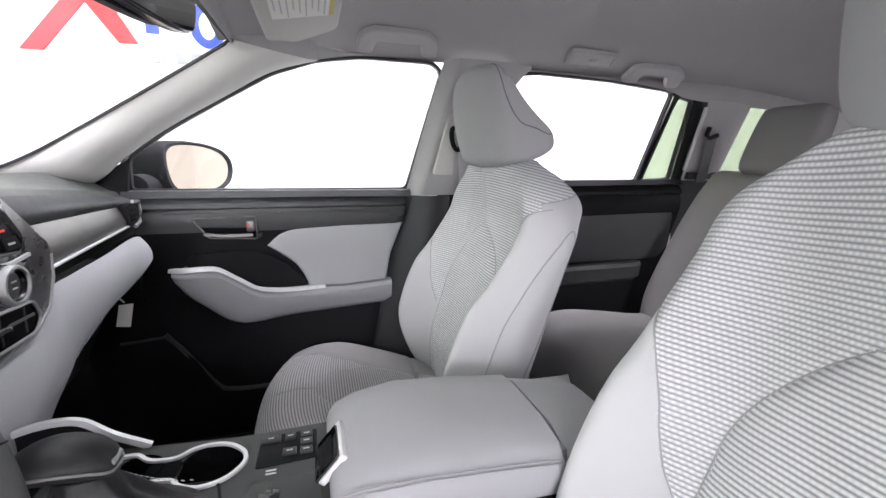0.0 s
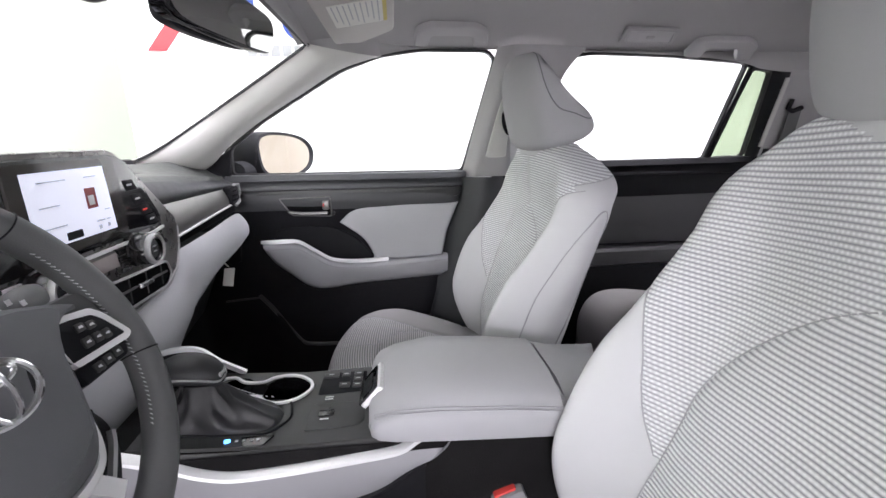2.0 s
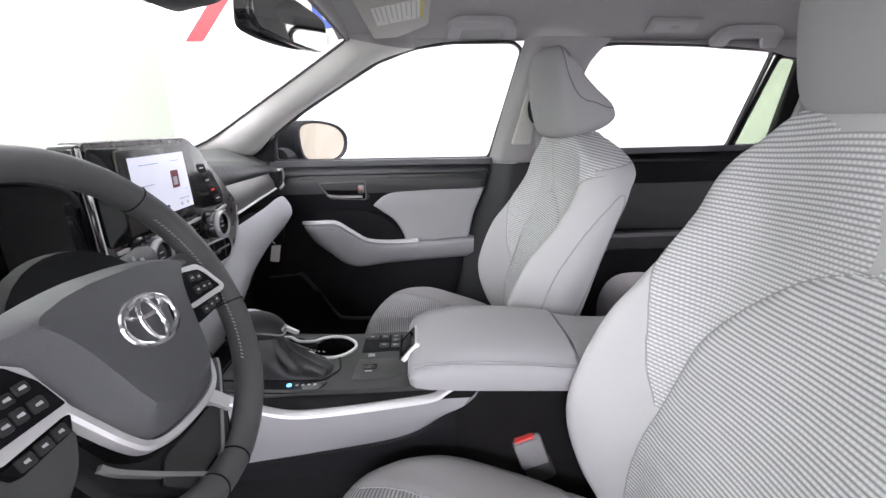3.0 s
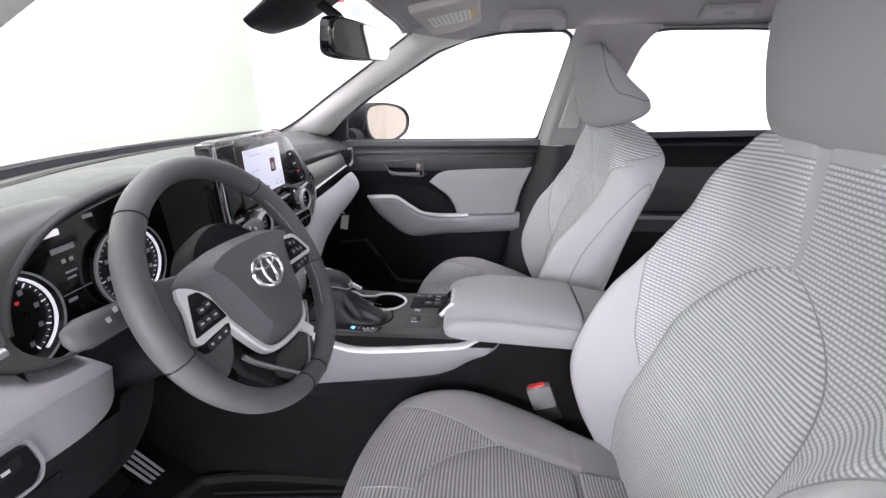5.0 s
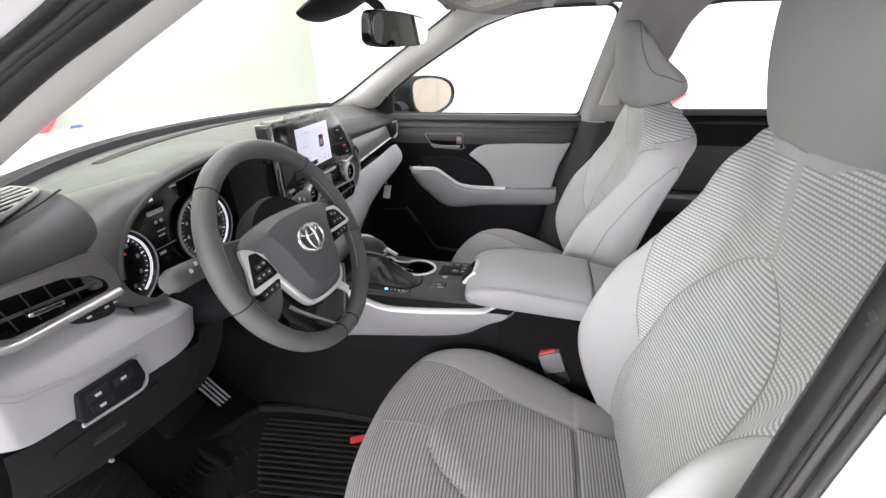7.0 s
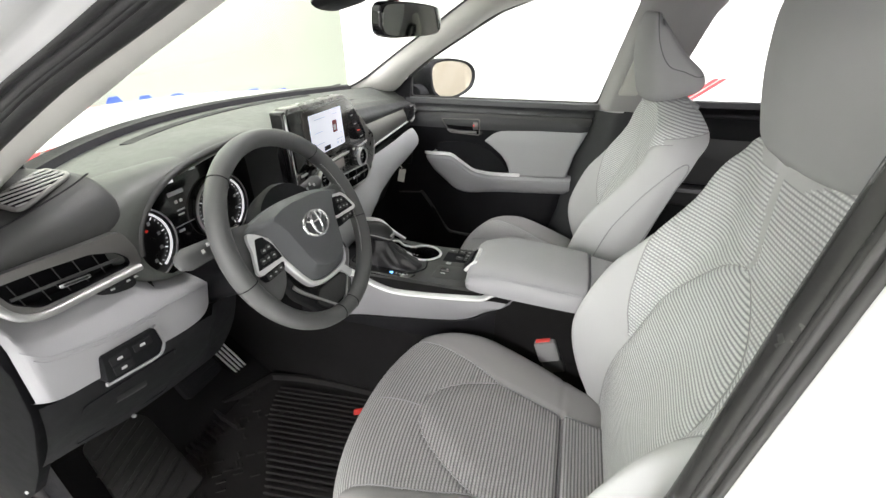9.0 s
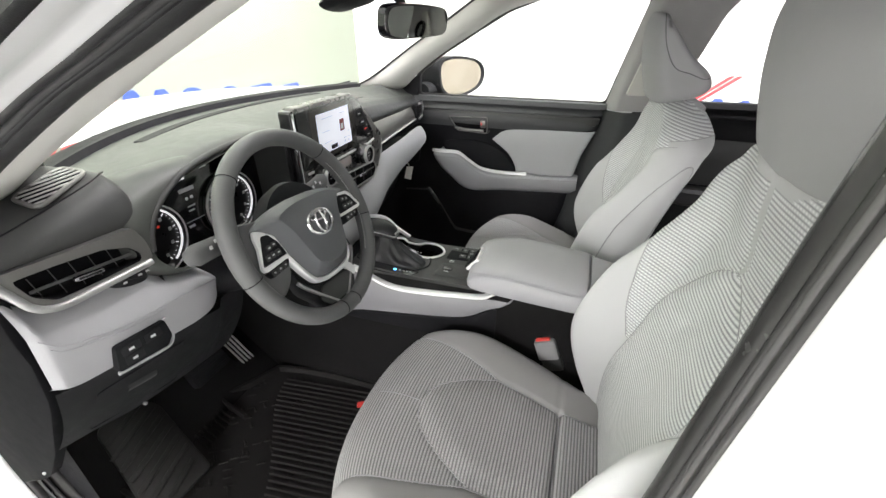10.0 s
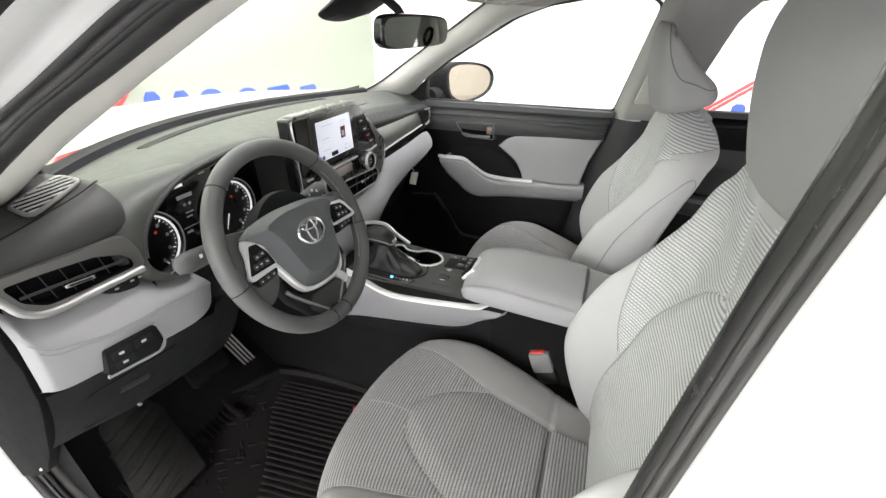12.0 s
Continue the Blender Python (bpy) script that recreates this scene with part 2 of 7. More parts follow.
def grid(fn, nu, nv, cu=False, cv=False):
    """A sheet of (nu x nv) points fn(u, v), u and v in 0..1."""
    vs = [fn(i / (nu if cu else nu - 1), j / (nv if cv else nv - 1)) for j in range(nv) for i in range(nu)]
    fs = [(j * nu + i, j * nu + (i + 1) % nu, (j + 1) % nv * nu + (i + 1) % nu, (j + 1) % nv * nu + i)
          for j in range(nv if cv else nv - 1) for i in range(nu if cu else nu - 1)]
    return [tuple(v) for v in vs], fs


def loft(rings, closed=True, caps=True):
    n = len(rings[0])
    vs = [tuple(p) for r in rings for p in r]
    fs = [(j * n + i, j * n + (i + 1) % n, (j + 1) * n + (i + 1) % n, (j + 1) * n + i)
          for j in range(len(rings) - 1) for i in range(n if closed else n - 1)]
    if closed and caps:
        fs += [tuple(range(n))[::-1], tuple(range((len(rings) - 1) * n, len(rings) * n))]
    return vs, fs


def sweep(path, profile, up=(0, 0, 1), closed=False, shut=True, scale=None):
    """profile (side, up) carried along path."""
    p = [Vector(q) for q in path]
    k = len(p)
    rings = []
    for i in range(k):
        t = (p[(i + 1) % k] - p[i - 1]) if closed else (p[min(i + 1, k - 1)] - p[max(i - 1, 0)])
        t.normalize()
        side = t.cross(Vector(up)).normalized()
        nor = side.cross(t)
        f = scale[i] if scale else 1
        rings.append([p[i] + side * (a * f) + nor * (b * f) for a, b in profile])
    n = len(profile)
    if closed:
        vs = [tuple(q) for r in rings for q in r]
        fs = [(j * n + i, j * n + (i + 1) % n, (j + 1) % k * n + (i + 1) % n, (j + 1) % k * n + i) for j in range(k) for i in range(n)]
        return vs, fs
    return loft(rings, True, shut)


def circle(r, n=8, rb=None):
    return [(r * math.cos(2 * math.pi * i / n), (rb or r) * math.sin(2 * math.pi * i / n)) for i in range(n)]


def tube(path, r, n=8, closed=False, up=(0.13, 0.21, 1)):
    return sweep(path, circle(r, n), up, closed)


def slab(outline, thick, bevel=0.003, m=None, seg=2):
    """A flat piece with rounded rims: outline in the plane of m, thick along its z (from 0 up)."""
    bm = bmesh.new()
    vs = [bm.verts.new((a, b, 0)) for a, b in outline]
    f = bm.faces.new(vs)
    bm.normal_update()
    if f.normal.z < 0:
        f.normal_flip()
    top = bmesh.ops.extrude_face_region(bm, geom=[f])
    tv = [v for v in top["geom"] if isinstance(v, bmesh.types.BMVert)]
    bmesh.ops.translate(bm, verts=tv, vec=(0, 0, thick))
    tf = [g for g in top["geom"] if isinstance(g, bmesh.types.BMFace)]
    if bevel:
        bmesh.ops.bevel(bm, geom=list(tf[0].edges), offset=bevel, segments=seg, affect="EDGES", profile=0.5)
    if m:
        bm.transform(m)
    return bm


def block(sx, sy, sz, bevel=0.004, m=None, seg=2):
    """A box with rounded edges, its base in the middle of z = 0."""
    bm = bmesh.new()
    bmesh.ops.create_cube(bm, size=1)
    bm.transform(Matrix.Translation((0, 0, sz / 2)) @ Matrix.Diagonal((sx, sy, sz, 1)))
    if bevel:
        bmesh.ops.bevel(bm, geom=list(bm.edges), offset=bevel, segments=seg, affect="EDGES", profile=0.5)
    if m:
        bm.transform(m)
    return bm


def disc(r, thick, m=None, n=32, bevel=0.001):
    return slab(circle(r, n), thick, bevel, m)


def lathe(profile, m=None, n=40):
    """profile (radius, z) turned round z."""
    vs, fs = loft([[(r * math.cos(2 * math.pi * i / n), r * math.sin(2 * math.pi * i / n), z) for i in range(n)] for r, z in profile], True, False)
    bm = bmesh.new()
    made = [bm.verts.new(v) for v in vs]
    for f in fs:
        try:
            bm.faces.new([made[i] for i in f])
        except ValueError:
            pass
    if m:
        bm.transform(m)
    return bm


def axes(o, ex, ey, ez):
    """The pose with origin o and the given axes."""
    m = Matrix.Identity(4)
    for i, e in enumerate((ex, ey, ez, o)):
        for j in range(3):
            m[j][i] = e[j]
    return m


def mesh_of(name, shape, mat, uvs=None, sharp=40):
    me = bpy.data.meshes.new(name)
    if isinstance(shape, bmesh.types.BMesh):
        bmesh.ops.recalc_face_normals(shape, faces=shape.faces)
        shape.to_mesh(me)
        shape.free()
    else:
        me.from_pydata(shape[0], [], shape[1])
        bm = bmesh.new()
        bm.from_mesh(me)
        bmesh.ops.recalc_face_normals(bm, faces=bm.faces)
        bm.to_mesh(me)
        bm.free()
    if uvs is not None:
        layer = me.uv_layers.new(name="cloth")
        idx = np.zeros(len(me.loops), dtype=np.int32)
        me.loops.foreach_get("vertex_index", idx)
        layer.data.foreach_set("uv", np.array(uvs, dtype=np.float32)[idx].ravel())
    me.materials.append(mat)
    me.polygons.foreach_set("use_smooth", [True] * len(me.polygons))
    if sharp:
        me.set_sharp_from_angle(angle=radians(sharp))
    me.update()
    return me


def thing(name, at, label, category, group="", kind=""):
    """The empty at a thing's base."""
    ob = new(name)
    ob.empty_display_size = 0.02
    ob.location = at
    return tagged(ob, label, category, group, kind)


def part(name, shape, mat, parent, label="", uvs=None, sharp=40):
    """One mesh under a thing or part; shapes are given in world metres."""
    ob = new(name, mesh_of(name, shape, mat, uvs, sharp))
    ob.parent = parent
    ob.matrix_parent_inverse = (Matrix.Translation(-parent.location) if parent.parent is None else Matrix.Identity(4))
    return tagged(ob, label) if label else ob


def single(name, shape, mat, label, category="", kind="", group="", uvs=None, sharp=40):
    return tagged(new(name, mesh_of(name, shape, mat, uvs, sharp)), label, category, group, kind)


XZ = axes((0, 0, 0), (1, 0, 0), (0, 0, 1), (0, -1, 0))   # pieces that face the driver's side
YZ = axes((0, 0, 0), (0, 1, 0), (0, 0, 1), (1, 0, 0))    # pieces that face rearward


def at_y(y):
    return Matrix.Translation((0, y, 0)) @ XZ


def at_x(x):
    return Matrix.Translation((x, 0, 0)) @ YZ


def split(shape, pick, uv=None):
    """Cuts a sheet into pieces by pick(face index) -> name."""
    vs, fs = shape
    out = {}
    for i, f in enumerate(fs):
        out.setdefault(pick(i), []).append(f)
    made = {}
    for k, faces in out.items():
        used = sorted({j for f in faces for j in f})
        idx = {j: i for i, j in enumerate(used)}
        made[k] = (([vs[j] for j in used], [tuple(idx[j] for j in f) for f in faces]), [uv[j] for j in used] if uv else None)
    return made


def round_poly(pts, n, r=0.02):
    """A polygon with rounded corners, resampled."""
    out = []
    k = len(pts)
    for i in range(k):
        a, b, c = (Vector(pts[(i + j - 1) % k]) for j in range(3))
        ra = min(r, (a - b).length * 0.45)
        rc = min(r, (c - b).length * 0.45)
        p, q = b + (a - b).normalized() * ra, b + (c - b).normalized() * rc
        for f in np.linspace(0, 1, 6):
            out.append(((1 - f) ** 2 * p + 2 * f * (1 - f) * b + f * f * q)[:])
    return out


# ---- the booth ----
single("floor", block(WALL_B - WALL_F + 0.4, WALL_R - WALL_L + 0.4, 0.1, 0, Matrix.Translation(((WALL_B + WALL_F) / 2, (WALL_R + WALL_L) / 2, -0.1))), FLOORW,
       "pale grey painted photo booth floor", "floor", "structure")
for nm, cx, cy, sx, sy in (("wall_right", (WALL_F + WALL_B) / 2, WALL_R + 0.1, WALL_B - WALL_F, 0.2),
                           ("wall_left", (WALL_F + WALL_B) / 2, WALL_L - 0.1, WALL_B - WALL_F, 0.2),
                           ("wall_front", WALL_F - 0.1, (WALL_R + WALL_L) / 2, 0.2, WALL_R - WALL_L + 0.4),
                           ("wall_rear", WALL_B + 0.1, (WALL_R + WALL_L) / 2, 0.2, WALL_R - WALL_L + 0.4)):
    single(nm, block(sx, sy, TOP, 0, Matrix.Translation((cx, cy, 0))), WALL_GREEN if nm == "wall_front" else WHITE, "smooth pale green photo booth wall" if nm == "wall_front" else "smooth white photo booth wall", "wall", "structure")
single("ceiling", block(WALL_B - WALL_F + 0.4, WALL_R - WALL_L + 0.4, 0.1, 0, Matrix.Translation(((WALL_B + WALL_F) / 2, (WALL_R + WALL_L) / 2, TOP))), WHITE,
       "white photo booth ceiling", "ceiling", "structure")


def wall_sign(at, across, shift=0.0):
    """Dealer sign: red strokes over a row of blue bars and a thin grey bar, plain shapes; across is the reading direction."""
    up, out = Vector((0, 0, 1)), Vector(across).cross(Vector((0, 0, 1)))
    m = axes(at, across, up, out)
    root = thing("wall_sign", at, "dealer sign of red strokes and blue bars on wall", "sign")
    part("red_stroke", slab([(-1.06 + shift, -0.10), (-0.86 + shift, -0.10), (-0.22 + shift, 0.66), (-0.42 + shift, 0.66)], 0.02, 0.004, m), RED, root, "slanted red stroke")
    part("red_stroke", slab([(-0.46 + shift, 0.40), (-0.32 + shift, 0.56), (-0.02 + shift, 0.02), (-0.20 + shift, 0.02)], 0.019, 0.004, m), RED, root, "slanted red stroke")
    for i in range(4):
        x0 = 0.06 + i * 0.42
        if i % 2:
            hoop = [m @ Vector((x0 + 0.17 + 0.13 * math.cos(t), 0.26 + 0.185 * math.sin(t), 0.006)) for t in np.linspace(0, 2 * math.pi, 32, endpoint=False)]
            part("blue_ring", sweep(hoop, [(-0.045, -0.008), (0.045, -0.008), (0.045, 0.008), (-0.045, 0.008)], tuple(out), True), BLUE, root, "blue ring sign piece")
        else:
            part("blue_bar", slab([(x0, 0.14), (x0 + 0.12, 0.14), (x0 + 0.12, 0.54), (x0, 0.54)], 0.02, 0.004, m), BLUE, root, "blue sign bar")
    for k in range(5):
        x0 = 0.05 + 0.135 * k
        part("grey_bar", slab([(x0, -0.15), (x0 + 0.105, -0.15), (x0 + 0.105, -0.03), (x0, -0.03)], 0.015, 0.003, m), GREYS, root, "small grey sign bar")
    return root


wall_sign((-1.45, WALL_R - 0.002, 2.33), (1, 0, 0))


def low_sign(at, across, strokes, bars, slope, top0=0.945):
    """Dealer sign low on a wall: a pair of slanted red strokes and a row of blue pieces, plain shapes."""
    m = axes(at, across, Vector((0, 0, 1)), Vector(across).cross(Vector((0, 0, 1))))
    root = thing("wall_sign", at, "dealer sign of red strokes and blue bars on wall", "sign")
    for a, w, z0, z1, dx in strokes:
        part("red_stroke", slab(round_poly([(a, z0), (a + w, z0), (a + w + dx, z1), (a + dx, z1)], 0, 0.02), 0.02, 0.004, m), RED, root, "slanted red stroke")
    for k, (a, b) in enumerate(bars):
        top = top0 - slope * (a - bars[0][0])
        pts = [(a + (b - a) * (0.5 - 0.5 * math.cos(t)), top - 0.09 + 0.09 * math.sin(t)) for t in np.linspace(0, math.pi, 16)] if k in (2, 3) else [(a, top - 0.04), (a + 0.03, top), (b - 0.03, top), (b, top - 0.04)]
        part("blue_bar", slab([(a, top - 0.4), *pts, (b, top - 0.4)], 0.02, 0.004, m), BLUE, root, "blue sign piece")


low_sign((WALL_F + 0.002, 0.0, 0.0), (0, 1, 0), [(0.50, 0.12, 0.50, 1.16, 0.72), (0.66, 0.10, 0.50, 1.16, 0.72)], [(1.375, 1.496), (1.625, 1.755), (1.855, 2.115), (2.28, 2.545), (2.68, 3.03), (3.20, 3.50)], 0.105, 0.955)
low_sign((0.0, WALL_R - 0.002, -0.50), (1, 0, 0), [(1.385, 0.055, 0.85, 1.317, 0.58), (1.465, 0.055, 0.85, 1.317, 0.58)], [(1.84, 1.98), (2.13, 2.26), (2.40, 2.55), (2.70, 2.84)], 0.02, 1.062)

# ---- the car's shell ----
# right window line of the front door, and of the rear door, seen square on
FRONT_WIN = [(-0.250, 1.141), (-0.236, 1.230), (-0.123, 1.308), (0.019, 1.388), (0.133, 1.450), (0.245, 1.487), (0.362, 1.503), (0.560, 1.503),
             (0.590, 1.480), (0.505, 1.140)]
REAR_WIN = [(0.700, 1.150), (0.79, 1.44), (0.83, 1.490), (0.90, 1.498), (1.15, 1.492), (1.425, 1.474), (1.388, 1.160)]
QUARTER_WIN = [(1.446, 1.458), (1.520, 1.452), (1.540, 1.168), (1.398, 1.163)]


def side_y(z):
    """Inner face of the body side at height z: leans in above the belt line."""
    return 0.772 - 0.29 * (z - 1.135) if z > 1.135 else 0.772


def on_side(x, z, out=0.0, s=1):
    return (x, s * (side_y(z) + out), z)


# roof: outer skin and headliner
def liner(u, v):
    x = 0.03 + 2.75 * u
    y = (v * 2 - 1) * (0.60 + 0.082 * sm(u, 0, 0.16))
    a = abs(y)
    z = 1.612 - 0.02 * (a / 0.5) ** 2 - 0.070 * sm(a, 0.44, 0.70) * (0.22 + 0.78 * sm(u, 0.0, 0.10)) - 0.080 * (1 - sm(u, -0.02, 0.11)) - 0.10 * sm(u, 0.55, 1.0)
    return (x, y, z)


single("headliner", grid(liner, 90, 60), LINER, "light grey woven cloth roof lining", "headliner", "structure")


def roof_skin(u, v):
    x, y, z = liner(u, v)
    return (x, y * 1.06, z + 0.045)


single("roof", grid(roof_skin, 40, 30), PAINT, "white painted steel car roof", "roof", "structure")

# windscreen, its black surround and the pillars
WS_EDGE = [(-0.44, 0.535, 1.195), (-0.37, 0.575, 1.232), (-0.29, 0.625, 1.293), (-0.208, 0.637, 1.347), (-0.081, 0.618, 1.422), (0.053, 0.597, 1.503)]
WIN_EDGE = [(-0.40, 0.772, 1.13), (-0.30, 0.760, 1.175), (-0.236, 0.744, 1.232), (-0.123, 0.722, 1.308), (0.019, 0.698, 1.388), (0.133, 0.681, 1.450), (0.250, 0.672, 1.484)]
wse = spline(WS_EDGE, 40)
wne = spline(WIN_EDGE, 40)


def a_pillar(u, v):
    a, b = Vector(wse[round(u * 39)]), Vector(wne[round(u * 39)])
    p = a.lerp(b, v)
    bow = math.sin(math.pi * v) ** 0.8 * 0.040
    return p + Vector((0.62, -0.66, -0.30)).normalized() * bow


pil = grid(a_pillar, 40, 16)
single("pillar_trim_right", pil, PILLAR, "light grey plastic windscreen pillar trim", "pillar trim", "structure")
single("pillar_cap_right", grid(lambda u, v: Vector(a_pillar(1, u)).lerp(Vector(liner(0.009 + 0.068 * u, 0.985)), v), 16, 6), LINER, "grey cloth roof edge above the pillar", "headliner", "structure")
post_out = spline([(-0.42, -0.705, 1.12), (-0.34, -0.705, 1.183), (-0.26, -0.705, 1.237), (-0.183, -0.705, 1.280), (-0.073, -0.705, 1.335), (0.01, -0.705, 1.374), (0.091, -0.705, 1.407), (0.16, -0.705, 1.436), (0.212, -0.705, 1.457), (0.29, -0.70, 1.483)], 40)
post_in = spline([(-0.43, -0.62, 1.150), (-0.377, -0.62, 1.196), (-0.262, -0.62, 1.259), (-0.17, -0.62, 1.306), (-0.07, -0.62, 1.353), (0.01, -0.62, 1.391), (0.115, -0.62, 1.439), (0.165, -0.62, 1.461), (0.21, -0.62, 1.48), (0.27, -0.62, 1.50)], 40)


def left_post(u, v):
    """Pillar trim beside the driver: from the door seal over its inner edge to the glass."""
    k = round(u * 39)
    a, b, c = Vector(post_out[k]), Vector(post_in[k]), Vector(wse[k])
    c.y = -c.y
    if v < 0.7:
        f = v / 0.7
        return a.lerp(b, f) + Vector((0.004, 0.0, -0.006)) * math.sin(math.pi * f)
    return b.lerp(c + Vector((0, 0.004, 0)), (v - 0.7) / 0.3)


single("pillar_trim_left", grid(left_post, 40, 24), PILLAR, "light grey plastic windscreen pillar trim", "pillar trim", "structure")


def screen_pt(u, v):
    """Windscreen: u from right to left, v from the cowl up to the header."""
    e = wse[round(v * 39)]
    y = e[1] * (1 - 2 * u)
    bulge = 1 - (2 * u - 1) ** 2
    return (e[0] - bulge * (0.20 * (1 - v) + 0.045 * v), y, e[2] + bulge * (0.012 + 0.03 * v))


ws = single("windscreen", grid(screen_pt, 30, 40), GLASS, "clear laminated windscreen glass", "windscreen", "structure")
ws.visible_shadow = False
rim = [screen_pt(0, v) for v in np.linspace(0, 1, 30)] + [screen_pt(u, 1) for u in np.linspace(0.03, 1, 20)] + [screen_pt(1, v) for v in np.linspace(0.97, 0, 30)]
single("windscreen_seal", sweep([Vector(p) + Vector((0.004, 0, -0.004)) for p in rim], [(-0.006, -0.003), (0.006, -0.003), (0.006, 0.003), (-0.006, 0.003)]), RUBBER,
       "thin black rubber windscreen edge", "seal", "structure")
single("windscreen_header", grid(lambda u, v: Vector(screen_pt(u, 1)).lerp(Vector(liner(0.012, 1 - u)), v) + Vector((0, 0, -0.012 * math.sin(math.pi * v))), 30, 8), LINER,
       "grey roof lining edge above the windscreen", "headliner", "structure")

# body sides with the openings cut through


def side_frame(s):
    """Inner trim between and above the windows on one side, in separate strips."""
    nm = "right" if s > 0 else "left"

    def strip(name, lower, upper, mat, label, bow=0.012, n=24, facet=0.0):
        lo, up = spline(lower, n), spline(upper, n)

        def f(u, v):
            a, b = Vector(on_side(*lo[round(u * (n - 1))], 0, s)), Vector(on_side(*up[round(u * (n - 1))], 0, s))
            rise = sm(v, -0.02, facet) * (1 - 0.5 * sm(v, 0.6, 1.0)) if facet else math.sin(math.pi * v)
            return a.lerp(b, v) + Vector((0, -s * bow * rise, 0))
        single(name, grid(f, n, 25 if facet else 9), mat, label, "car trim", "structure")
    top = [liner(u, 1) for u in np.linspace(0.062, 1, 20)]
    edge = [(0.20, 1.470), (0.24, 1.484), (0.362, 1.503), (0.56, 1.503), (0.72, 1.500), (0.90, 1.498), (1.15, 1.491), (1.33, 1.479), (1.43, 1.465), (1.50, 1.450), (1.75, 1.438), (2.78, 1.40)]
    lo, up = spline(edge, 60), spline(top, 60)

    def rail(u, v):
        a = Vector(on_side(*lo[round(u * 59)], 0, s))
        b = Vector(up[round(u * 59)])
        b.y *= s
        return a.lerp(b, v) + Vector((0, -s * 0.006 * math.sin(math.pi * v), 0))
    single("roof_rail_" + nm, grid(rail, 60, 6), LINER, "grey cloth roof side rail", "headliner", "structure")
    if s > 0:
        strip("b_pillar_trim_" + nm, [(0.592, 1.510), (0.578, 1.455), (0.544, 1.32), (0.500, 1.125)], [(0.860, 1.506), (0.815, 1.455), (0.790, 1.40), (0.712, 1.125)], HANDLE, "grey upper centre pillar trim", 0.045, 24, 0.20)
        strip("b_pillar_lower_" + nm, [(0.485, 1.125), (0.42, 0.86), (0.375, 0.68), (0.36, 0.42)], [(0.66, 1.125), (0.66, 0.9), (0.66, 0.7), (0.66, 0.42)], SOFT_D, "dark grey lower centre pillar trim", 0.075)
    strip("quarter_frame_" + nm, [(1.518, 1.446), (1.530, 1.30), (1.540, 1.160)], [(1.588, 1.436), (1.590, 1.30), (1.592, 1.160)], BLACK, "black frame behind the rear quarter glass", 0.010)
    strip("c_pillar_trim_" + nm, [(1.586, 1.452), (1.588, 1.30), (1.590, 1.165)], [(1.795, 1.44), (1.785, 1.35), (1.765, 1.165)], HANDLE, "grey rear pillar trim", 0.022)
    strip("d_pillar_trim_" + nm, [(2.12, 1.445), (2.14, 1.3), (2.16, 1.18)], [(2.78, 1.42), (2.78, 1.3), (2.78, 1.18)], HANDLE, "grey tail pillar trim", 0.02)
    strip("rear_side_trim_" + nm, [(1.56, 1.165), (1.6, 0.8), (1.6, 0.42)], [(2.78, 1.20), (2.78, 0.8), (2.78, 0.42)], SOFT_D, "dark rear side trim panel", 0.02)


side_frame(1)
side_frame(-1)


def outer_side(s, name):
    """White outer skin on one side below the belt and round the windows, thick shell."""
    z = [0.30, 0.50, 0.80, 1.00, 1.12]

    def f(u, v):
        x = -0.55 + 3.35 * u
        zz = ip(v, list(zip((0, 0.3, 0.6, 0.85, 1), z)))
        return (x, s * (0.90 + 0.045 * math.sin(math.pi * v) - 0.02 * v), zz)
    single(name, grid(f, 30, 14), PAINT, "white painted car body side", "car body", "structure")


outer_side(1, "body_side_right")
single("rear_body", grid(lambda u, v: (2.80 + 0.02 * math.sin(math.pi * v), -0.9 + 1.8 * u, 0.4 + 0.8 * v), 12, 8), PAINT, "white painted car tail", "car body", "structure")


# bonnet
def bonnet(u, v):
    y = (2 * v - 1) * 0.86
    a = abs(y) / 0.86
    return (-0.52 - 0.16 * (1 - a * a) - 1.05 * u, y, 1.186 - 0.022 * u - 0.16 * u ** 4 - 0.035 * a ** 3)


single("bonnet", grid(bonnet, 24, 30), PAINT, "white painted car bonnet", "bonnet", "structure")

# floor pan, tunnel and firewall
single("floor_carpet", grid(lambda u, v: (-0.50 + 3.25 * u, -0.71 + 1.51 * v, 0.405), 40, 20), CARPET, "black carpeted car floor", "carpet", "structure")
single("firewall_carpet", grid(lambda u, v: (-0.42 - 0.38 * v + 0.02 * math.sin(6 * u), -0.71 + 1.53 * u, 0.405 + 0.42 * v ** 1.2), 40, 20), CARPET,
       "black carpeted bulkhead below the dashboard", "carpet", "structure")
single("bulkhead", grid(lambda u, v: (-0.80 + 0.2 * v, -0.71 + 1.53 * u, 0.80 + 0.38 * v), 12, 6), BLACK, "black bulkhead behind the dashboard", "bulkhead", "structure")
single("tunnel_carpet", grid(lambda u, v: (-0.75 + 1.5 * u, -0.05 + 0.115 * math.copysign(abs(math.cos(math.pi * v)) ** 0.35, -math.cos(math.pi * v)), 0.405 + 0.30 * math.sin(math.pi * v) ** 0.4), 20, 24), CARPET,
       "black carpeted centre tunnel", "carpet", "structure")
for s in (1, -1):
    single("kick_trim", grid(lambda u, v: (-0.78 + (0.55 if s > 0 else 0.34) * u, 0.785 if s > 0 else -0.712, 0.40 + 0.70 * v), 10, 10), BLACK, "black plastic footwell side trim", "car trim", "structure")


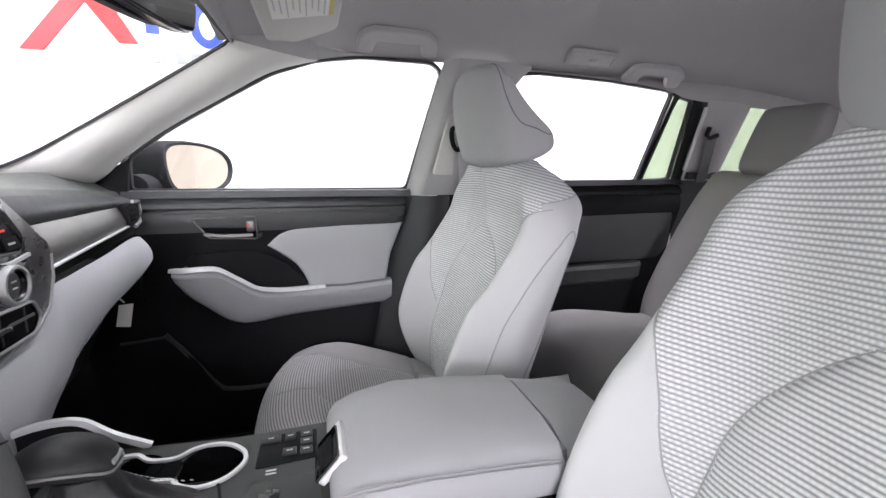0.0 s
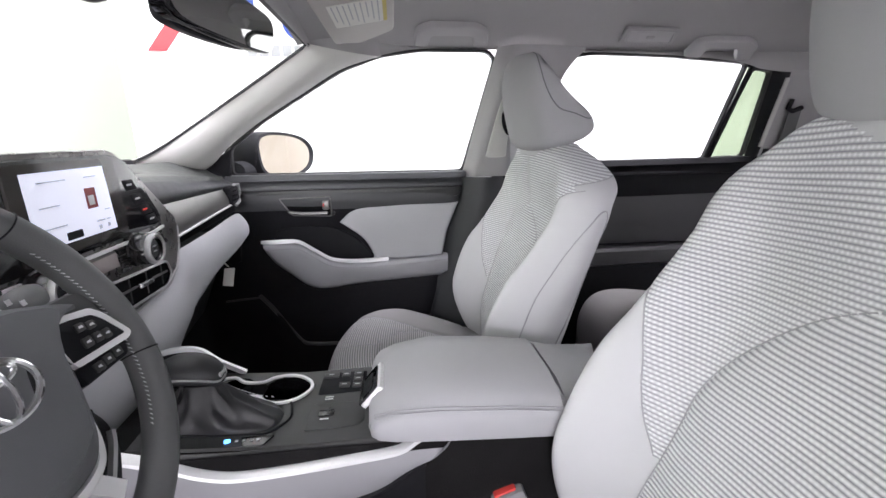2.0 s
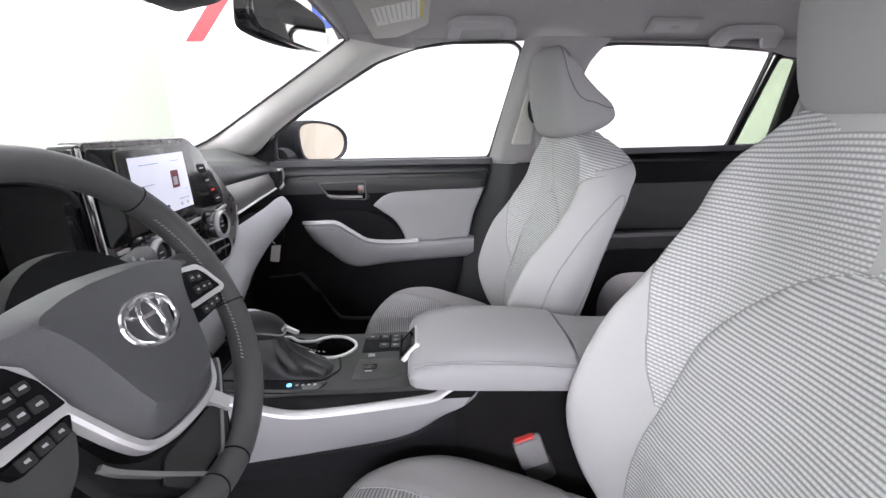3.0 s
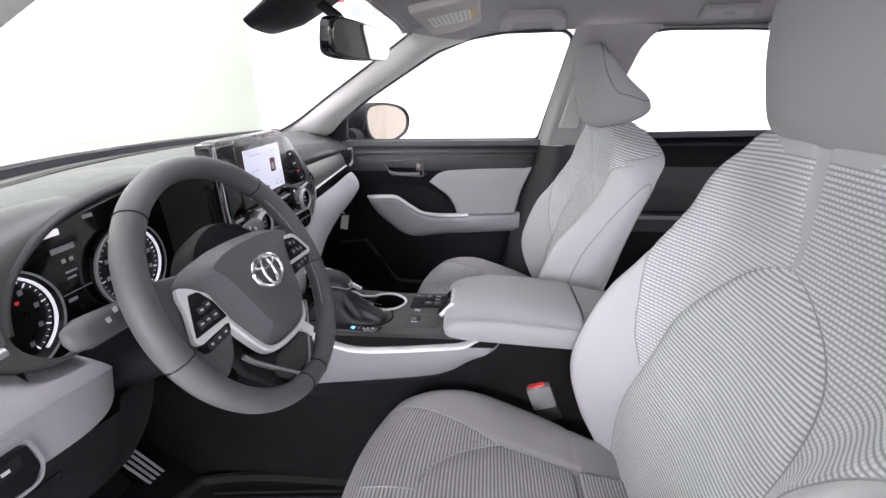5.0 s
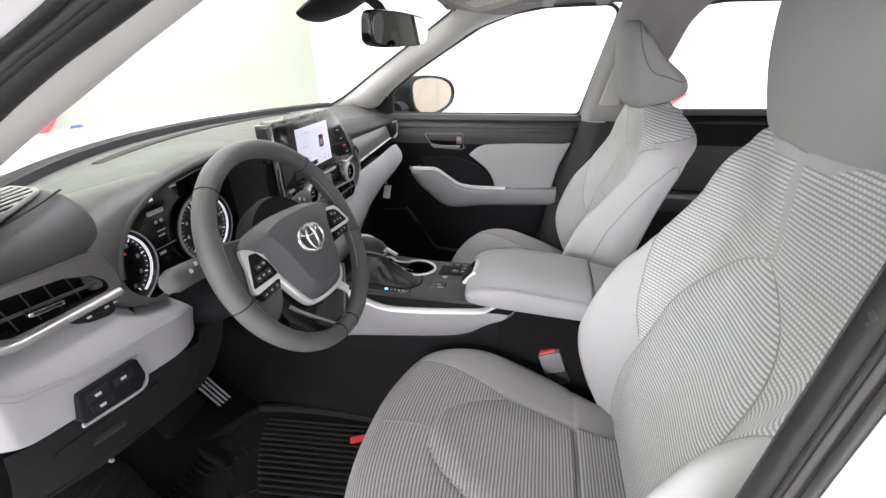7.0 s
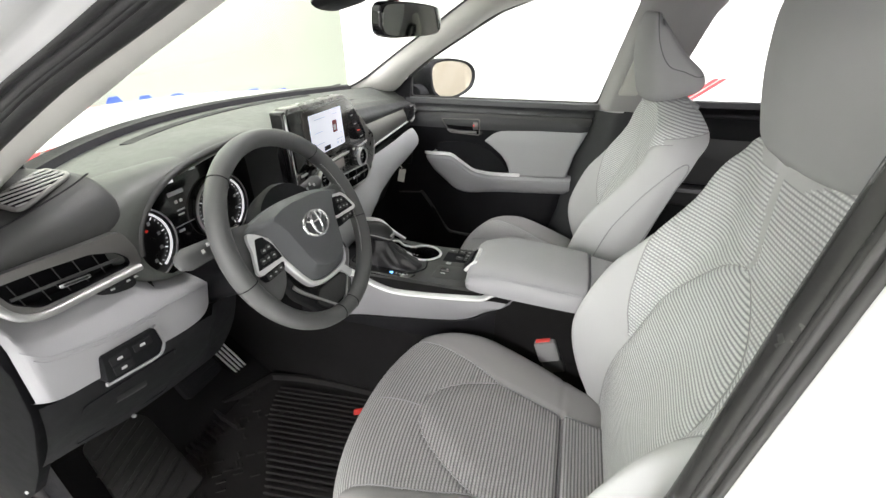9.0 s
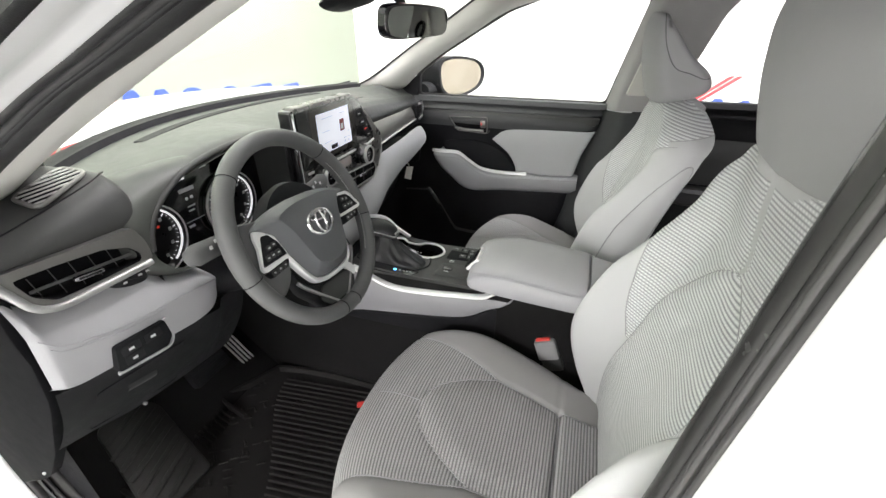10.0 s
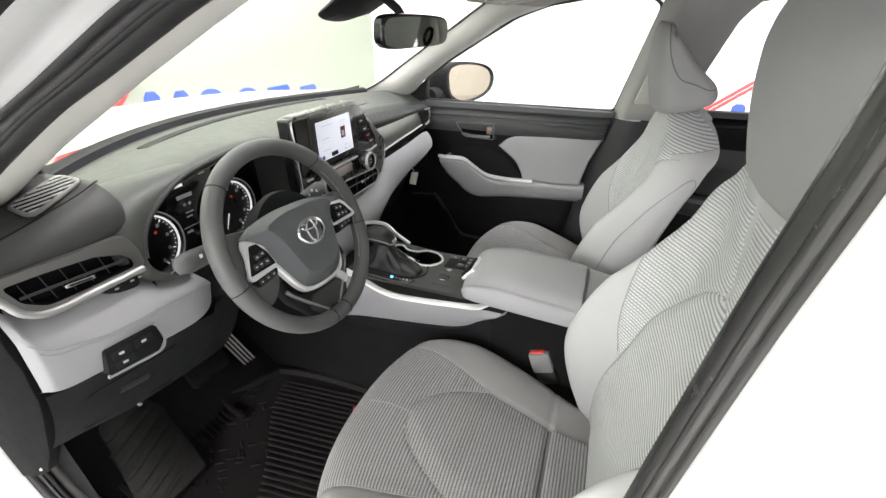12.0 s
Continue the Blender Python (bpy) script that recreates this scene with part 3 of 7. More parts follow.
# glazing of the right side
def pane(name, outline, mat, label, s=1, out=0.022):
    m = [on_side(x, z, out, s) for x, z in outline]
    n = len(m)
    ob = single(name, ([*m, *[(x, y + s * 0.004, z) for x, y, z in m]], [tuple(range(n))[::-1], tuple(range(n, 2 * n))]), mat, label, "window", "structure", sharp=0)
    ob.visible_shadow = False


pane("window_1", FRONT_WIN, GLASS, "clear front passenger door glass")
pane("window_2", REAR_WIN, GLASS, "clear rear door glass")
pane("window_3", [(1.444, 1.462), (1.560, 1.462), (1.575, 1.160), (1.398, 1.160)], TINT, "tinted rear quarter glass")
THIRD_WIN = [(1.785, 1.450), (1.760, 1.195), (2.17, 1.195), (2.13, 1.450)]
pane("window_4", THIRD_WIN, TINT, "tinted third-row side glass")
single("third_window_sill", sweep([on_side(1.60, 1.185, 0.0), on_side(2.40, 1.195, 0.0)], [(-0.016, -0.022), (0.010, -0.022), (0.014, 0.018), (-0.012, 0.020)], (0, 1, 0)), SOFT_D, "dark sill below the third-row glass", "window frame", "structure")
single("quarter_strip", sweep([on_side(1.562, 1.425, -0.022), on_side(1.566, 1.205, -0.022)], [(-0.007, -0.003), (0.007, -0.003), (0.006, 0.003), (-0.006, 0.003)], (0, 1, 0)), PILLAR, "pale strip in the black quarter frame", "car trim", "structure")
for nm, outline, r in (("window_seal", FRONT_WIN, 0.006), ("window_seal", REAR_WIN, 0.006), ("window_seal", QUARTER_WIN, 0.006)):
    pts = [on_side(x, z, 0.012) for x, z in round_poly(outline, 0, 0.02)]
    single(nm, sweep(pts, [(-r, -0.008), (r * 0.4, -0.008), (r, 0), (r * 0.4, 0.008), (-r, 0.008)], (0, 1, 0), True), RUBBER, "black rubber door window surround", "seal", "structure")
corner = [on_side(x, z, 0.030) for x, z in ((1.395, 1.480), (1.435, 1.466), (1.52, 1.448), (1.62, 1.440), (1.62, 1.53), (1.395, 1.53))]
single("quarter_corner", (corner + [(x, y + 0.006, z) for x, y, z in corner], [tuple(range(6))[::-1], tuple(range(6, 12))] + [(i, (i + 1) % 6, (i + 1) % 6 + 6, i + 6) for i in range(6)]), BLACK, "black metal above the rear quarter glass", "window frame", "structure", sharp=0)
single("window_divider", sweep([on_side(1.438, 1.462, 0.0), on_side(1.397, 1.16, 0.0)], [(-0.005, -0.005), (0.005, -0.005), (0.005, 0.005), (-0.005, 0.005)], (0, 1, 0)), BLACK,
       "black bar between rear door glass and quarter glass", "window frame", "structure")


# driver's door opening: rubber seals on the jamb and the white painted body round it
OPEN = [(-0.34, 1.183), (-0.26, 1.237), (-0.183, 1.280), (-0.073, 1.335), (0.01, 1.374), (0.091, 1.407), (0.16, 1.436), (0.212, 1.457), (0.29, 1.483), (0.38, 1.503), (0.50, 1.512), (0.568, 1.498), (0.590, 1.46),
        (0.586, 1.40), (0.575, 1.32), (0.566, 1.242), (0.556, 1.15), (0.544, 1.04), (0.522, 0.90), (0.49, 0.72), (0.455, 0.58), (0.38, 0.49), (0.1, 0.46), (-0.25, 0.46), (-0.46, 0.465), (-0.525, 0.53), (-0.540, 0.72),
        (-0.51, 0.90), (-0.465, 1.06), (-0.41, 1.13)]
JY = -0.705
oc = spline(OPEN, 240, True)
mid = Vector((0.08, 0, 1.0))
opening = [Vector((x, JY, z)) for x, z in oc]
turn = []
for i in range(240):
    n = (opening[(i + 1) % 240] - opening[i - 1]).normalized().cross(Vector((0, 1, 0)))
    turn.append(-n if n.dot(opening[i] - mid) < 0 else n)


deep = [1 - 0.12 * sm(p.x, 0.46, 0.56) for p in opening]


def front_post(p):
    return p.z > 1.0 and p.x < 0.50


def jamb(profile, name, mat, label, where=None):
    """A strip round the opening; profile in (out of the opening, outward from the car)."""
    k = len(profile)
    vs = [tuple(opening[i] + turn[i] * a + Vector((0, -b * deep[i], 0))) for i in range(240) for a, b in profile]
    fs = [(j * k + i, j * k + i + 1, (j + 1) % 240 * k + i + 1, (j + 1) % 240 * k + i) for j in range(240) if where is None or where(opening[j]) for i in range(k - 1)]
    return single(name, (vs, fs), mat, label, "seal" if mat in (RUBBER, SEAL_LIT, FLANGE_LIT) else "car body", "structure", sharp=60)


# Each seal twice: light behind and shade in front are put into colour.
jamb([(0.030, -0.014), (0.012, -0.011), (0.004, -0.007), (0.0, -0.002), (-0.0022, 0.005), (-0.0024, 0.011), (-0.0008, 0.017), (0.0025, 0.0215), (0.0065, 0.0240)], "door_seal", SEAL_LIT, "dark grey rubber door opening seal", lambda p: not front_post(p))
jamb([(0.030, -0.014), (0.012, -0.011), (0.004, -0.007), (0.0, -0.002), (-0.0022, 0.005), (-0.0024, 0.011), (-0.0008, 0.017), (0.0025, 0.0215), (0.0065, 0.0240)], "door_seal", RUBBER, "dark grey rubber door opening seal", front_post)
jamb([(0.0065, 0.0238), (0.0020, 0.0252), (-0.0008, 0.0275), (-0.0014, 0.0300), (-0.0006, 0.0325), (0.0025, 0.0346), (0.0065, 0.0355)], "ribbed_door_seal", SEAL_LIT, "finely ribbed dark grey rubber seal", lambda p: not front_post(p))
jamb([(0.0065, 0.0238), (0.0020, 0.0252), (-0.0008, 0.0275), (-0.0014, 0.0300), (-0.0006, 0.0325), (0.0025, 0.0346), (0.0065, 0.0355)], "ribbed_door_seal", RUBBER, "finely ribbed dark grey rubber seal", front_post)
jamb([(0.0065, 0.0352), (0.0008, 0.0362), (-0.0020, 0.0380), (-0.0016, 0.0400), (0.0015, 0.0415), (0.0045, 0.0420)], "seal_lip", FLANGE_LIT, "raised lip of the rubber door seal", lambda p: not front_post(p))
jamb([(0.0065, 0.0352), (0.0008, 0.0362), (-0.0020, 0.0380), (-0.0016, 0.0400), (0.0015, 0.0415), (0.0045, 0.0420)], "seal_lip", RUBBER, "raised lip of the rubber door seal", front_post)
jamb([(0.0045, 0.0415), (0.0018, 0.0440), (-0.0004, 0.0480), (-0.0006, 0.0520), (0.0012, 0.0550), (0.0055, 0.0565)], "seal_flange", FLANGE_LIT, "smooth grey outer flange of the door seal", lambda p: not front_post(p))
jamb([(0.0045, 0.0415), (0.0018, 0.0440), (-0.0004, 0.0480), (-0.0006, 0.0520), (0.0012, 0.0550), (0.0055, 0.0565)], "seal_flange", RUBBER, "smooth grey outer flange of the door seal", front_post)
jamb([(0.006, 0.0555), (0.001, 0.0575), (0.001, 0.060), (0.004, 0.068), (0.014, 0.078), (0.06, 0.088), (0.34, 0.100)], "door_jamb", PAINT, "white painted body round the door opening", lambda p: not front_post(p))
jamb([(0.006, 0.0555), (0.001, 0.0575), (0.001, 0.062), (0.004, 0.070), (0.004, 0.080), (0.0, 0.090), (0.0, 0.108)], "a_pillar_skin", PAINT, "white painted windscreen pillar", front_post)
jamb([(0.0, 0.108), (-0.003, 0.112), (0.0, 0.120), (0.030, 0.122), (0.055, 0.10), (0.060, 0.02)], "pillar_moulding", RUBBER, "black outer windscreen pillar moulding", front_post)
rib_v, rib_f = [], []
post = [i for i in range(240) if opening[i].x > 0.5 and opening[i].z > 0.85]
post.sort(key=lambda i: -opening[i].z)
run = np.r_[0, np.cumsum([(opening[p] - opening[q]).length for p, q in zip(post[1:], post)])]
for s in np.arange(0.004, run[-1] - 0.004, 0.0040):
    k = min(int(np.searchsorted(run, s)), len(post) - 1)
    p, q = opening[post[k - 1]], opening[post[k]]
    c = p.lerp(q, (s - run[k - 1]) / max(1e-6, run[k] - run[k - 1]))
    t, n = (q - p).normalized(), turn[post[k]]
    o = len(rib_v)
    for d, up in ((-0.0017, -0.0006), (0.0, 0.0007), (0.0017, -0.0006)):
        for g, h in ((0.0040, 0.0255), (0.0006, 0.0268), (-0.0012, 0.0300), (0.0006, 0.0328), (0.0040, 0.0340)):
            rib_v.append(tuple(c + n * (g - up) + Vector((0, -h * 0.88, 0)) + t * d))
    rib_f += [(o + m + 5 * r, o + m + 1 + 5 * r, o + m + 6 + 5 * r, o + m + 5 + 5 * r) for m in range(4) for r in range(2)]
single("seal_ribbing", (rib_v, rib_f), SEAL_LIT, "fine ribbing along the rubber door seal", "seal", "stuff", sharp=20)


# ---- front seats ----
def half_width(h):
    return ip(h, [(-0.06, 0.205), (0.02, 0.238), (0.10, 0.258), (0.20, 0.264), (0.30, 0.266), (0.38, 0.267), (0.43, 0.266), (0.48, 0.260), (0.52, 0.248), (0.555, 0.226), (0.585, 0.192), (0.61, 0.156), (0.64, 0.115)])


def arch_s(h):
    """Half width of the centre panel of the backrest."""
    if h >= 0.468:
        return 0.0
    if h > 0.28:
        return 0.142 * (1 - ((h - 0.28) / 0.188) ** 2.0) ** 0.70
    return 0.142 + 0.018 * sm(0.28 - h, 0.0, 0.26)


def yoke_s(h):
    """Half width of the ribbed shoulder panel."""
    return ip(h, [(0.18, 0.146), (0.205, 0.154), (0.24, 0.170), (0.28, 0.182), (0.31, 0.190), (0.34, 0.204), (0.37, 0.221), (0.40, 0.244), (0.43, 0.266), (0.50, 0.28), (0.62, 0.28)])


def near_yoke_s(h):
    """Half width of the ribbed shoulder panel beside the console on the passenger's seat."""
    return ip(h, [(0.30, 0.110), (0.36, 0.126), (0.39, 0.136), (0.44, 0.168), (0.48, 0.197), (0.52, 0.228), (0.545, 0.255), (0.56, 0.28)])


def upper_lean(h):
    """How far the upper backrest curves forward."""
    return 0.32 * max(0.0, h - 0.475) * sm(h, 0.43, 0.53)


def back_front(s, h, near=False):
    hw = half_width(h)
    a = abs(s)
    bol = ip(h, [(-0.06, 0.060), (0.03, 0.090), (0.12, 0.104), (0.20, 0.102), (0.30, 0.086), (0.36, 0.060), (0.42, 0.040), (0.48, 0.024), (0.54, 0.008), (0.61, 0.0)])
    w = -0.017 + 0.012 * math.sin(math.pi * min(1, max(0, (h + 0.05) / 0.5))) + bol * sm(a, 0.135, 0.240) + upper_lean(h) - 0.034 * (1 - sm(h, -0.06, 0.17))
    w -= 0.014 * sm(h, 0.30, 0.42) * sm(a, 0.03, 0.15) * (1 - sm(a, 0.16, 0.24))
    e = max(0, (a / hw - 0.80) / 0.20)
    w -= (0.030 + 0.42 * bol) * e ** 2.2
    w -= 0.030 * sm(h, 0.60, 0.645)
    d = abs(a - arch_s(h)) if h < 0.472 else 1
    w -= 0.0035 * math.exp(-(d / 0.005) ** 2)
    w += 0.003 * sm(arch_s(h) - a, 0, 0.03) - 0.010 * (1 - sm(a, 0.0, 0.13)) * sm(h, 0.02, 0.15) * (1 - sm(h, 0.30, 0.46))
    if near and s < 0:
        d = abs(a - near_yoke_s(h)) if 0.36 < h < 0.54 else 1
    else:
        d = abs(a - yoke_s(h)) if 0.2 < h < 0.425 else 1
    w -= 0.0035 * math.exp(-(d / 0.005) ** 2)
    if h > 0.47:
        w -= 0.003 * math.exp(-(max(0, a - 0.008) / 0.004) ** 2) * sm(h, 0.47, 0.48)
    return w


def back_thick(h):
    return ip(h, [(-0.06, 0.066), (0.10, 0.074), (0.25, 0.082), (0.35, 0.086), (0.43, 0.093), (0.47, 0.100), (0.52, 0.116), (0.56, 0.136), (0.585, 0.136), (0.61, 0.118), (0.635, 0.082)])


NS, NH = 150, 190


def car_seat(yc, hx, hz, rec, cdx, cdz, label, head_shift=0.0, cdy=0.0, near=False):
    """A front seat: hinge at (hx, yc, hz), backrest leaning back by rec degrees; the cushion is set off by cdx and cdz."""
    root = thing("front_seat", (hx - 0.2, yc, 0.42), label, "car seat", "front seats")
    H = Vector((math.sin(radians(rec)), 0, math.cos(radians(rec))))
    N = Vector((-H.z, 0, H.x))
    O = Vector((hx, yc, hz))

    def P(s, h, w):
        return O + Vector((0, s, 0)) + H * h + N * w

    # backrest, a ring of front, sides and rear shell at each height
    verts, uvs = [], []
    nside, nback = 12, 16
    ring_n = NS + 2 * nside + nback
    for j in range(NH):
        h = -0.06 + 0.695 * j / (NH - 1)
        hw = half_width(h)
        thick = back_thick(h)
        ring = []
        for i in range(NS):
            s = (2 * i / (NS - 1) - 1) * hw
            ring.append((s, back_front(s, h, near), s, h))
        we = ring[-1][1]
        back_w = -thick + 0.5 * upper_lean(h)
        for k in range(nside):
            f = (k + 1) / (nside + 1)
            ring.append((hw + 0.014 * math.sin(math.pi * f), we + (back_w - we) * f, hw + f * (we - back_w), h))
        for k in range(nback):
            f = k / (nback - 1)
            ring.append((hw * (1 - 2 * f), back_w - 0.02 * math.sin(math.pi * f), hw * (1 - 2 * f), h))
        for k in range(nside):
            f = 1 - (k + 1) / (nside + 1)
            ring.append((-hw - 0.014 * math.sin(math.pi * f), we + (back_w - we) * f, -hw - f * (we - back_w), h))
        for s, w, a, b in ring:
            verts.append(tuple(P(s, h, w)))
            slope = 0.22 * s * s
            uvs.append((a, b + slope))
    faces = [(j * ring_n + i, j * ring_n + (i + 1) % ring_n, (j + 1) * ring_n + (i + 1) % ring_n, (j + 1) * ring_n + i)
             for j in range(NH - 1) for i in range(ring_n)]

    def pick(fi):
        j, i = divmod(fi, ring_n)
        h = -0.06 + 0.695 * (j + 0.5) / (NH - 1)
        if i >= NS - 1:
            f0, f1 = (i - NS + 1) / nside, (ring_n - i - 1) / nside
            if i < NS + nside:
                return "shoulder_panel_a" if h > 0.438 + 0.10 * f0 else "side_panel_a"
            if i < NS + nside + nback - 1:
                return "back_shell"
            return "shoulder_panel_b" if h > (0.548 + 0.036 * f1 if near else 0.438 + 0.10 * f1) else "side_panel_b"
        s = (2 * (i + 0.5) / (NS - 1) - 1) * half_width(h)
        a = abs(s)
        if h > 0.592 + 0.5 * max(0.0, a - 0.06):
            return "collar"
        if a < arch_s(h):
            return "centre_panel"
        if h > 0.470 and a < 0.0045 + 0.0055 * sm(h, 0.47, 0.56):
            return "centre_strip"
        if (h > 0.36 and a < near_yoke_s(h)) if near and s < 0 else (h > 0.2 and a < yoke_s(h)):
            return "shoulder_panel_a" if s > 0 else "shoulder_panel_b"
        return "bolster_a" if s > 0 else "bolster_b"
    cut = split((verts, faces), pick, uvs)
    look_of = {"collar": (CLOTH, "smooth pale grey cloth collar"), "centre_panel": (RIB_ARCH, "ribbed grey cloth centre panel"), "centre_strip": (CLOTH, "smooth grey cloth strip"),
               "shoulder_panel": (RIB_BACK, "ribbed grey cloth shoulder panel"), "bolster": (CLOTH, "smooth pale grey cloth bolster"),
               "side_panel": (CLOTH, "smooth pale grey cloth side"), "back_shell": (CLOTH, "pale grey cloth rear cover")}
    for k in sorted(cut):
        nm = k[:-2] if k[-2:] in ("_a", "_b") else k
        part(nm, cut[k][0], look_of[nm][0], root, look_of[nm][1], cut[k][1], sharp=0)
    cap = [P(s, 0.634, back_front(s, 0.634, near)) for s in np.linspace(-0.1, 0.1, 12)] + [P(s, 0.634, -0.075) for s in np.linspace(0.1, -0.1, 12)]
    part("top_cap", ([tuple(p) for p in cap], [tuple(range(24))]), CLOTH, root)
    # seams
    def side_pt(sg, h, f):
        hw, thick = half_width(h), back_thick(h)
        we = back_front(hw, h, near)
        return P(sg * (hw + 0.0005 + 0.014 * math.sin(math.pi * f)), h, we + (-thick + 0.5 * upper_lean(h) - we) * f)
    for sg in (1, -1):
        part("seam", tube([P(sg * arch_s(h), h, back_front(sg * arch_s(h), h, near) + 0.001) for h in np.linspace(-0.03, 0.4675, 90)], 0.0009, 6), THREAD, root, "stitched seam")
        own = near and sg < 0
        ys, lo, hi = (near_yoke_s, 0.37, 0.54) if own else (yoke_s, 0.205, 0.425)
        part("seam", tube([P(sg * ys(h), h, back_front(sg * ys(h), h, near) + 0.001) for h in np.linspace(lo, hi, 60)], 0.0011, 6), THREAD, root, "stitched seam")
        part("seam", tube([side_pt(sg, (0.545 + 0.038 * f) if own else (0.430 + 0.108 * f), f) for f in np.linspace(0, 1, 24)], 0.0012, 6), THREAD, root, "stitched seam")
        edge = spline([(-0.02, 0.06), (0.15, 0.05), (0.30, 0.05), (0.385, 0.09), (0.440, 0.22), (0.484, 0.46), (0.506, 0.70), (0.502, 0.88), (0.46, 0.95), (0.30, 0.95), (0.16, 0.80), (0.0, 0.62)], 110)
        part("side_seam", tube([side_pt(sg, h, f) for h, f in edge], 0.0016, 6), THREAD, root, "raised seam round the side panel")
    # headrest
    prof = [(0.600, 0.105, 0.012, -0.040), (0.601, 0.132, 0.026, -0.072), (0.609, 0.147, 0.040, -0.088), (0.63, 0.153, 0.053, -0.082), (0.66, 0.153, 0.069, -0.064), (0.69, 0.151, 0.083, -0.040), (0.72, 0.148, 0.094, -0.014),
            (0.745, 0.144, 0.102, 0.010), (0.768, 0.138, 0.106, 0.032), (0.786, 0.128, 0.107, 0.056), (0.799, 0.113, 0.106, 0.070), (0.806, 0.088, 0.102, 0.084)]
    dense = spline(prof, 44)

    def hr_pt(h, a, f, b, th):
        c, d = math.cos(th), math.sin(th)
        e = 0.42
        s = a * math.copysign(abs(c) ** (e if d > 0 else 0.26), c)
        mid, r = (f + b) / 2, (f - b) / 2
        w = mid + r * math.copysign(abs(d) ** (e if d > 0 else 0.30), d) - 0.016 * (abs(s) / a) ** 2 * (1 if d > 0 else 0)
        return P(s, h + 0.5 * (1 - sm(h, 0.60, 0.78)) * max(0, f - w), w + 0.010 + head_shift)
    head = part("headrest", loft([[hr_pt(*q, 2 * math.pi * i / 64) for i in range(64)] for q in dense]), HEAD_CLOTH_SHADED, root, "smooth mid grey cloth headrest", sharp=0)
    for sg in (1, -1):
        line = []
        for f, o in spline([(0.30, 2.30), (0.30, 2.00), (0.315, 1.78), (0.38, 1.60), (0.52, 1.47), (0.72, 1.38), (0.90, 1.30), (0.985, 1.20)], 50):
            k = f * 43
            q = dense[int(k)] + (dense[min(43, int(k) + 1)] - dense[int(k)]) * (k - int(k))
            line.append(hr_pt(*q, math.pi / 2 - sg * o))
        part("seam", tube(line, 0.0013, 6), DARK_THREAD, head)
    part("neck", loft([[P(0.128 * k * math.copysign(abs(math.cos(t)) ** 0.5, math.cos(t)), h, -0.052 + 0.050 * math.copysign(abs(math.sin(t)) ** 0.5, math.sin(t))) for t in np.linspace(0, 2 * math.pi, 40, endpoint=False)] for h, k in ((0.56, 1.05), (0.60, 1.0), (0.625, 0.96))]), CLOTH, root, "smooth grey cloth neck below the headrest")

    # cushion
    spine = spline([(0.095, 0.47), (0.068, 0.53), (0.060, 0.60), (0.062, 0.66), (0.078, 0.708), (0.110, 0.735), (0.160, 0.744), (0.214, 0.739), (0.280, 0.727), (0.340, 0.711), (0.41, 0.690),
                    (0.477, 0.668), (0.54, 0.652), (0.58, 0.65)], 150)
    NC = 130

    def c_half(x):
        return ip(x, [(0.05, 0.226), (0.12, 0.244), (0.20, 0.258), (0.29, 0.266), (0.37, 0.260), (0.45, 0.246), (0.58, 0.222)])

    def c_arch(x):
        if x < 0.205 or x > 0.478:
            return 0.0
        return 0.131 * ((x - 0.205) / 0.135) ** 0.44 if x < 0.34 else 0.131 - 0.012 * (x - 0.34) / 0.137

    def c_side(x):
        return ip(x, [(0.04, 0.208), (0.12, 0.186), (0.20, 0.172), (0.25, 0.160), (0.29, 0.148), (0.34, 0.131), (0.40, 0.126), (0.48, 0.119), (0.60, 0.119)])

    def cushion(k, s):
        x, z = spine[k]
        f = sm(k / 149, 0.22, 0.45)
        hw = c_half(x)
        a = abs(s) / hw
        front = 1 - sm(x, 0.10, 0.40)
        x2 = x + 0.055 * front * a ** 2.4
        bol = 0.020 * f * sm(abs(s), c_side(x) - 0.03, c_side(x) + 0.075) * (0.45 + 0.55 * sm(x, 0.10, 0.26)) * (1 - 0.3 * sm(x, 0.42, 0.58))
        e = max(0, (a - 0.80) / 0.20)
        zz = z + bol - (0.045 + bol * 0.5) * f * e ** 2.4
        if f > 0.5:
            for d in (abs(abs(s) - c_arch(x)) if 0.205 < x < 0.478 else 1, abs(abs(s) - c_side(x)), abs(x - 0.479)):
                zz -= 0.0035 * math.exp(-(d / 0.005) ** 2)
        zz += 0.006 * sm(c_arch(x) - abs(s), 0, 0.05)
        if f > 0.5:
            zz += 0.008 * sm(x, 0.481, 0.492) * sm(c_side(x) + 0.01 - abs(s), 0, 0.02) - 0.012 * math.exp(-((x - 0.480) / 0.0045) ** 2) * sm(c_side(x) + 0.012 - abs(s), 0, 0.012)
        return (x2 + cdx, yc + s + cdy, zz + cdz)
    cv, cu = [], []
    for k in range(150):
        for i in range(NC):
            s = (2 * i / (NC - 1) - 1) * c_half(spine[k][0])
            cv.append(cushion(k, s))
            cu.append((s, k * 0.0045))
    cf = [(k * NC + i, k * NC + i + 1, (k + 1) * NC + i + 1, (k + 1) * NC + i) for k in range(149) for i in range(NC - 1)]

    def cpick(fi):
        k, i = divmod(fi, NC - 1)
        x = spine[k][0]
        s = (2 * (i + 0.5) / (NC - 1) - 1) * c_half(x)
        if k < 14:
            return "front_valance"
        if k > 40 and abs(s) < c_arch(x):
            return "cushion_centre"
        if k > 40 and x > 0.478 and abs(s) < c_side(x):
            return "cushion_rear"
        if abs(s) < c_side(x) and x < 0.345:
            return "cushion_front"
        return "cushion_bolster_a" if s > 0 else "cushion_bolster_b"
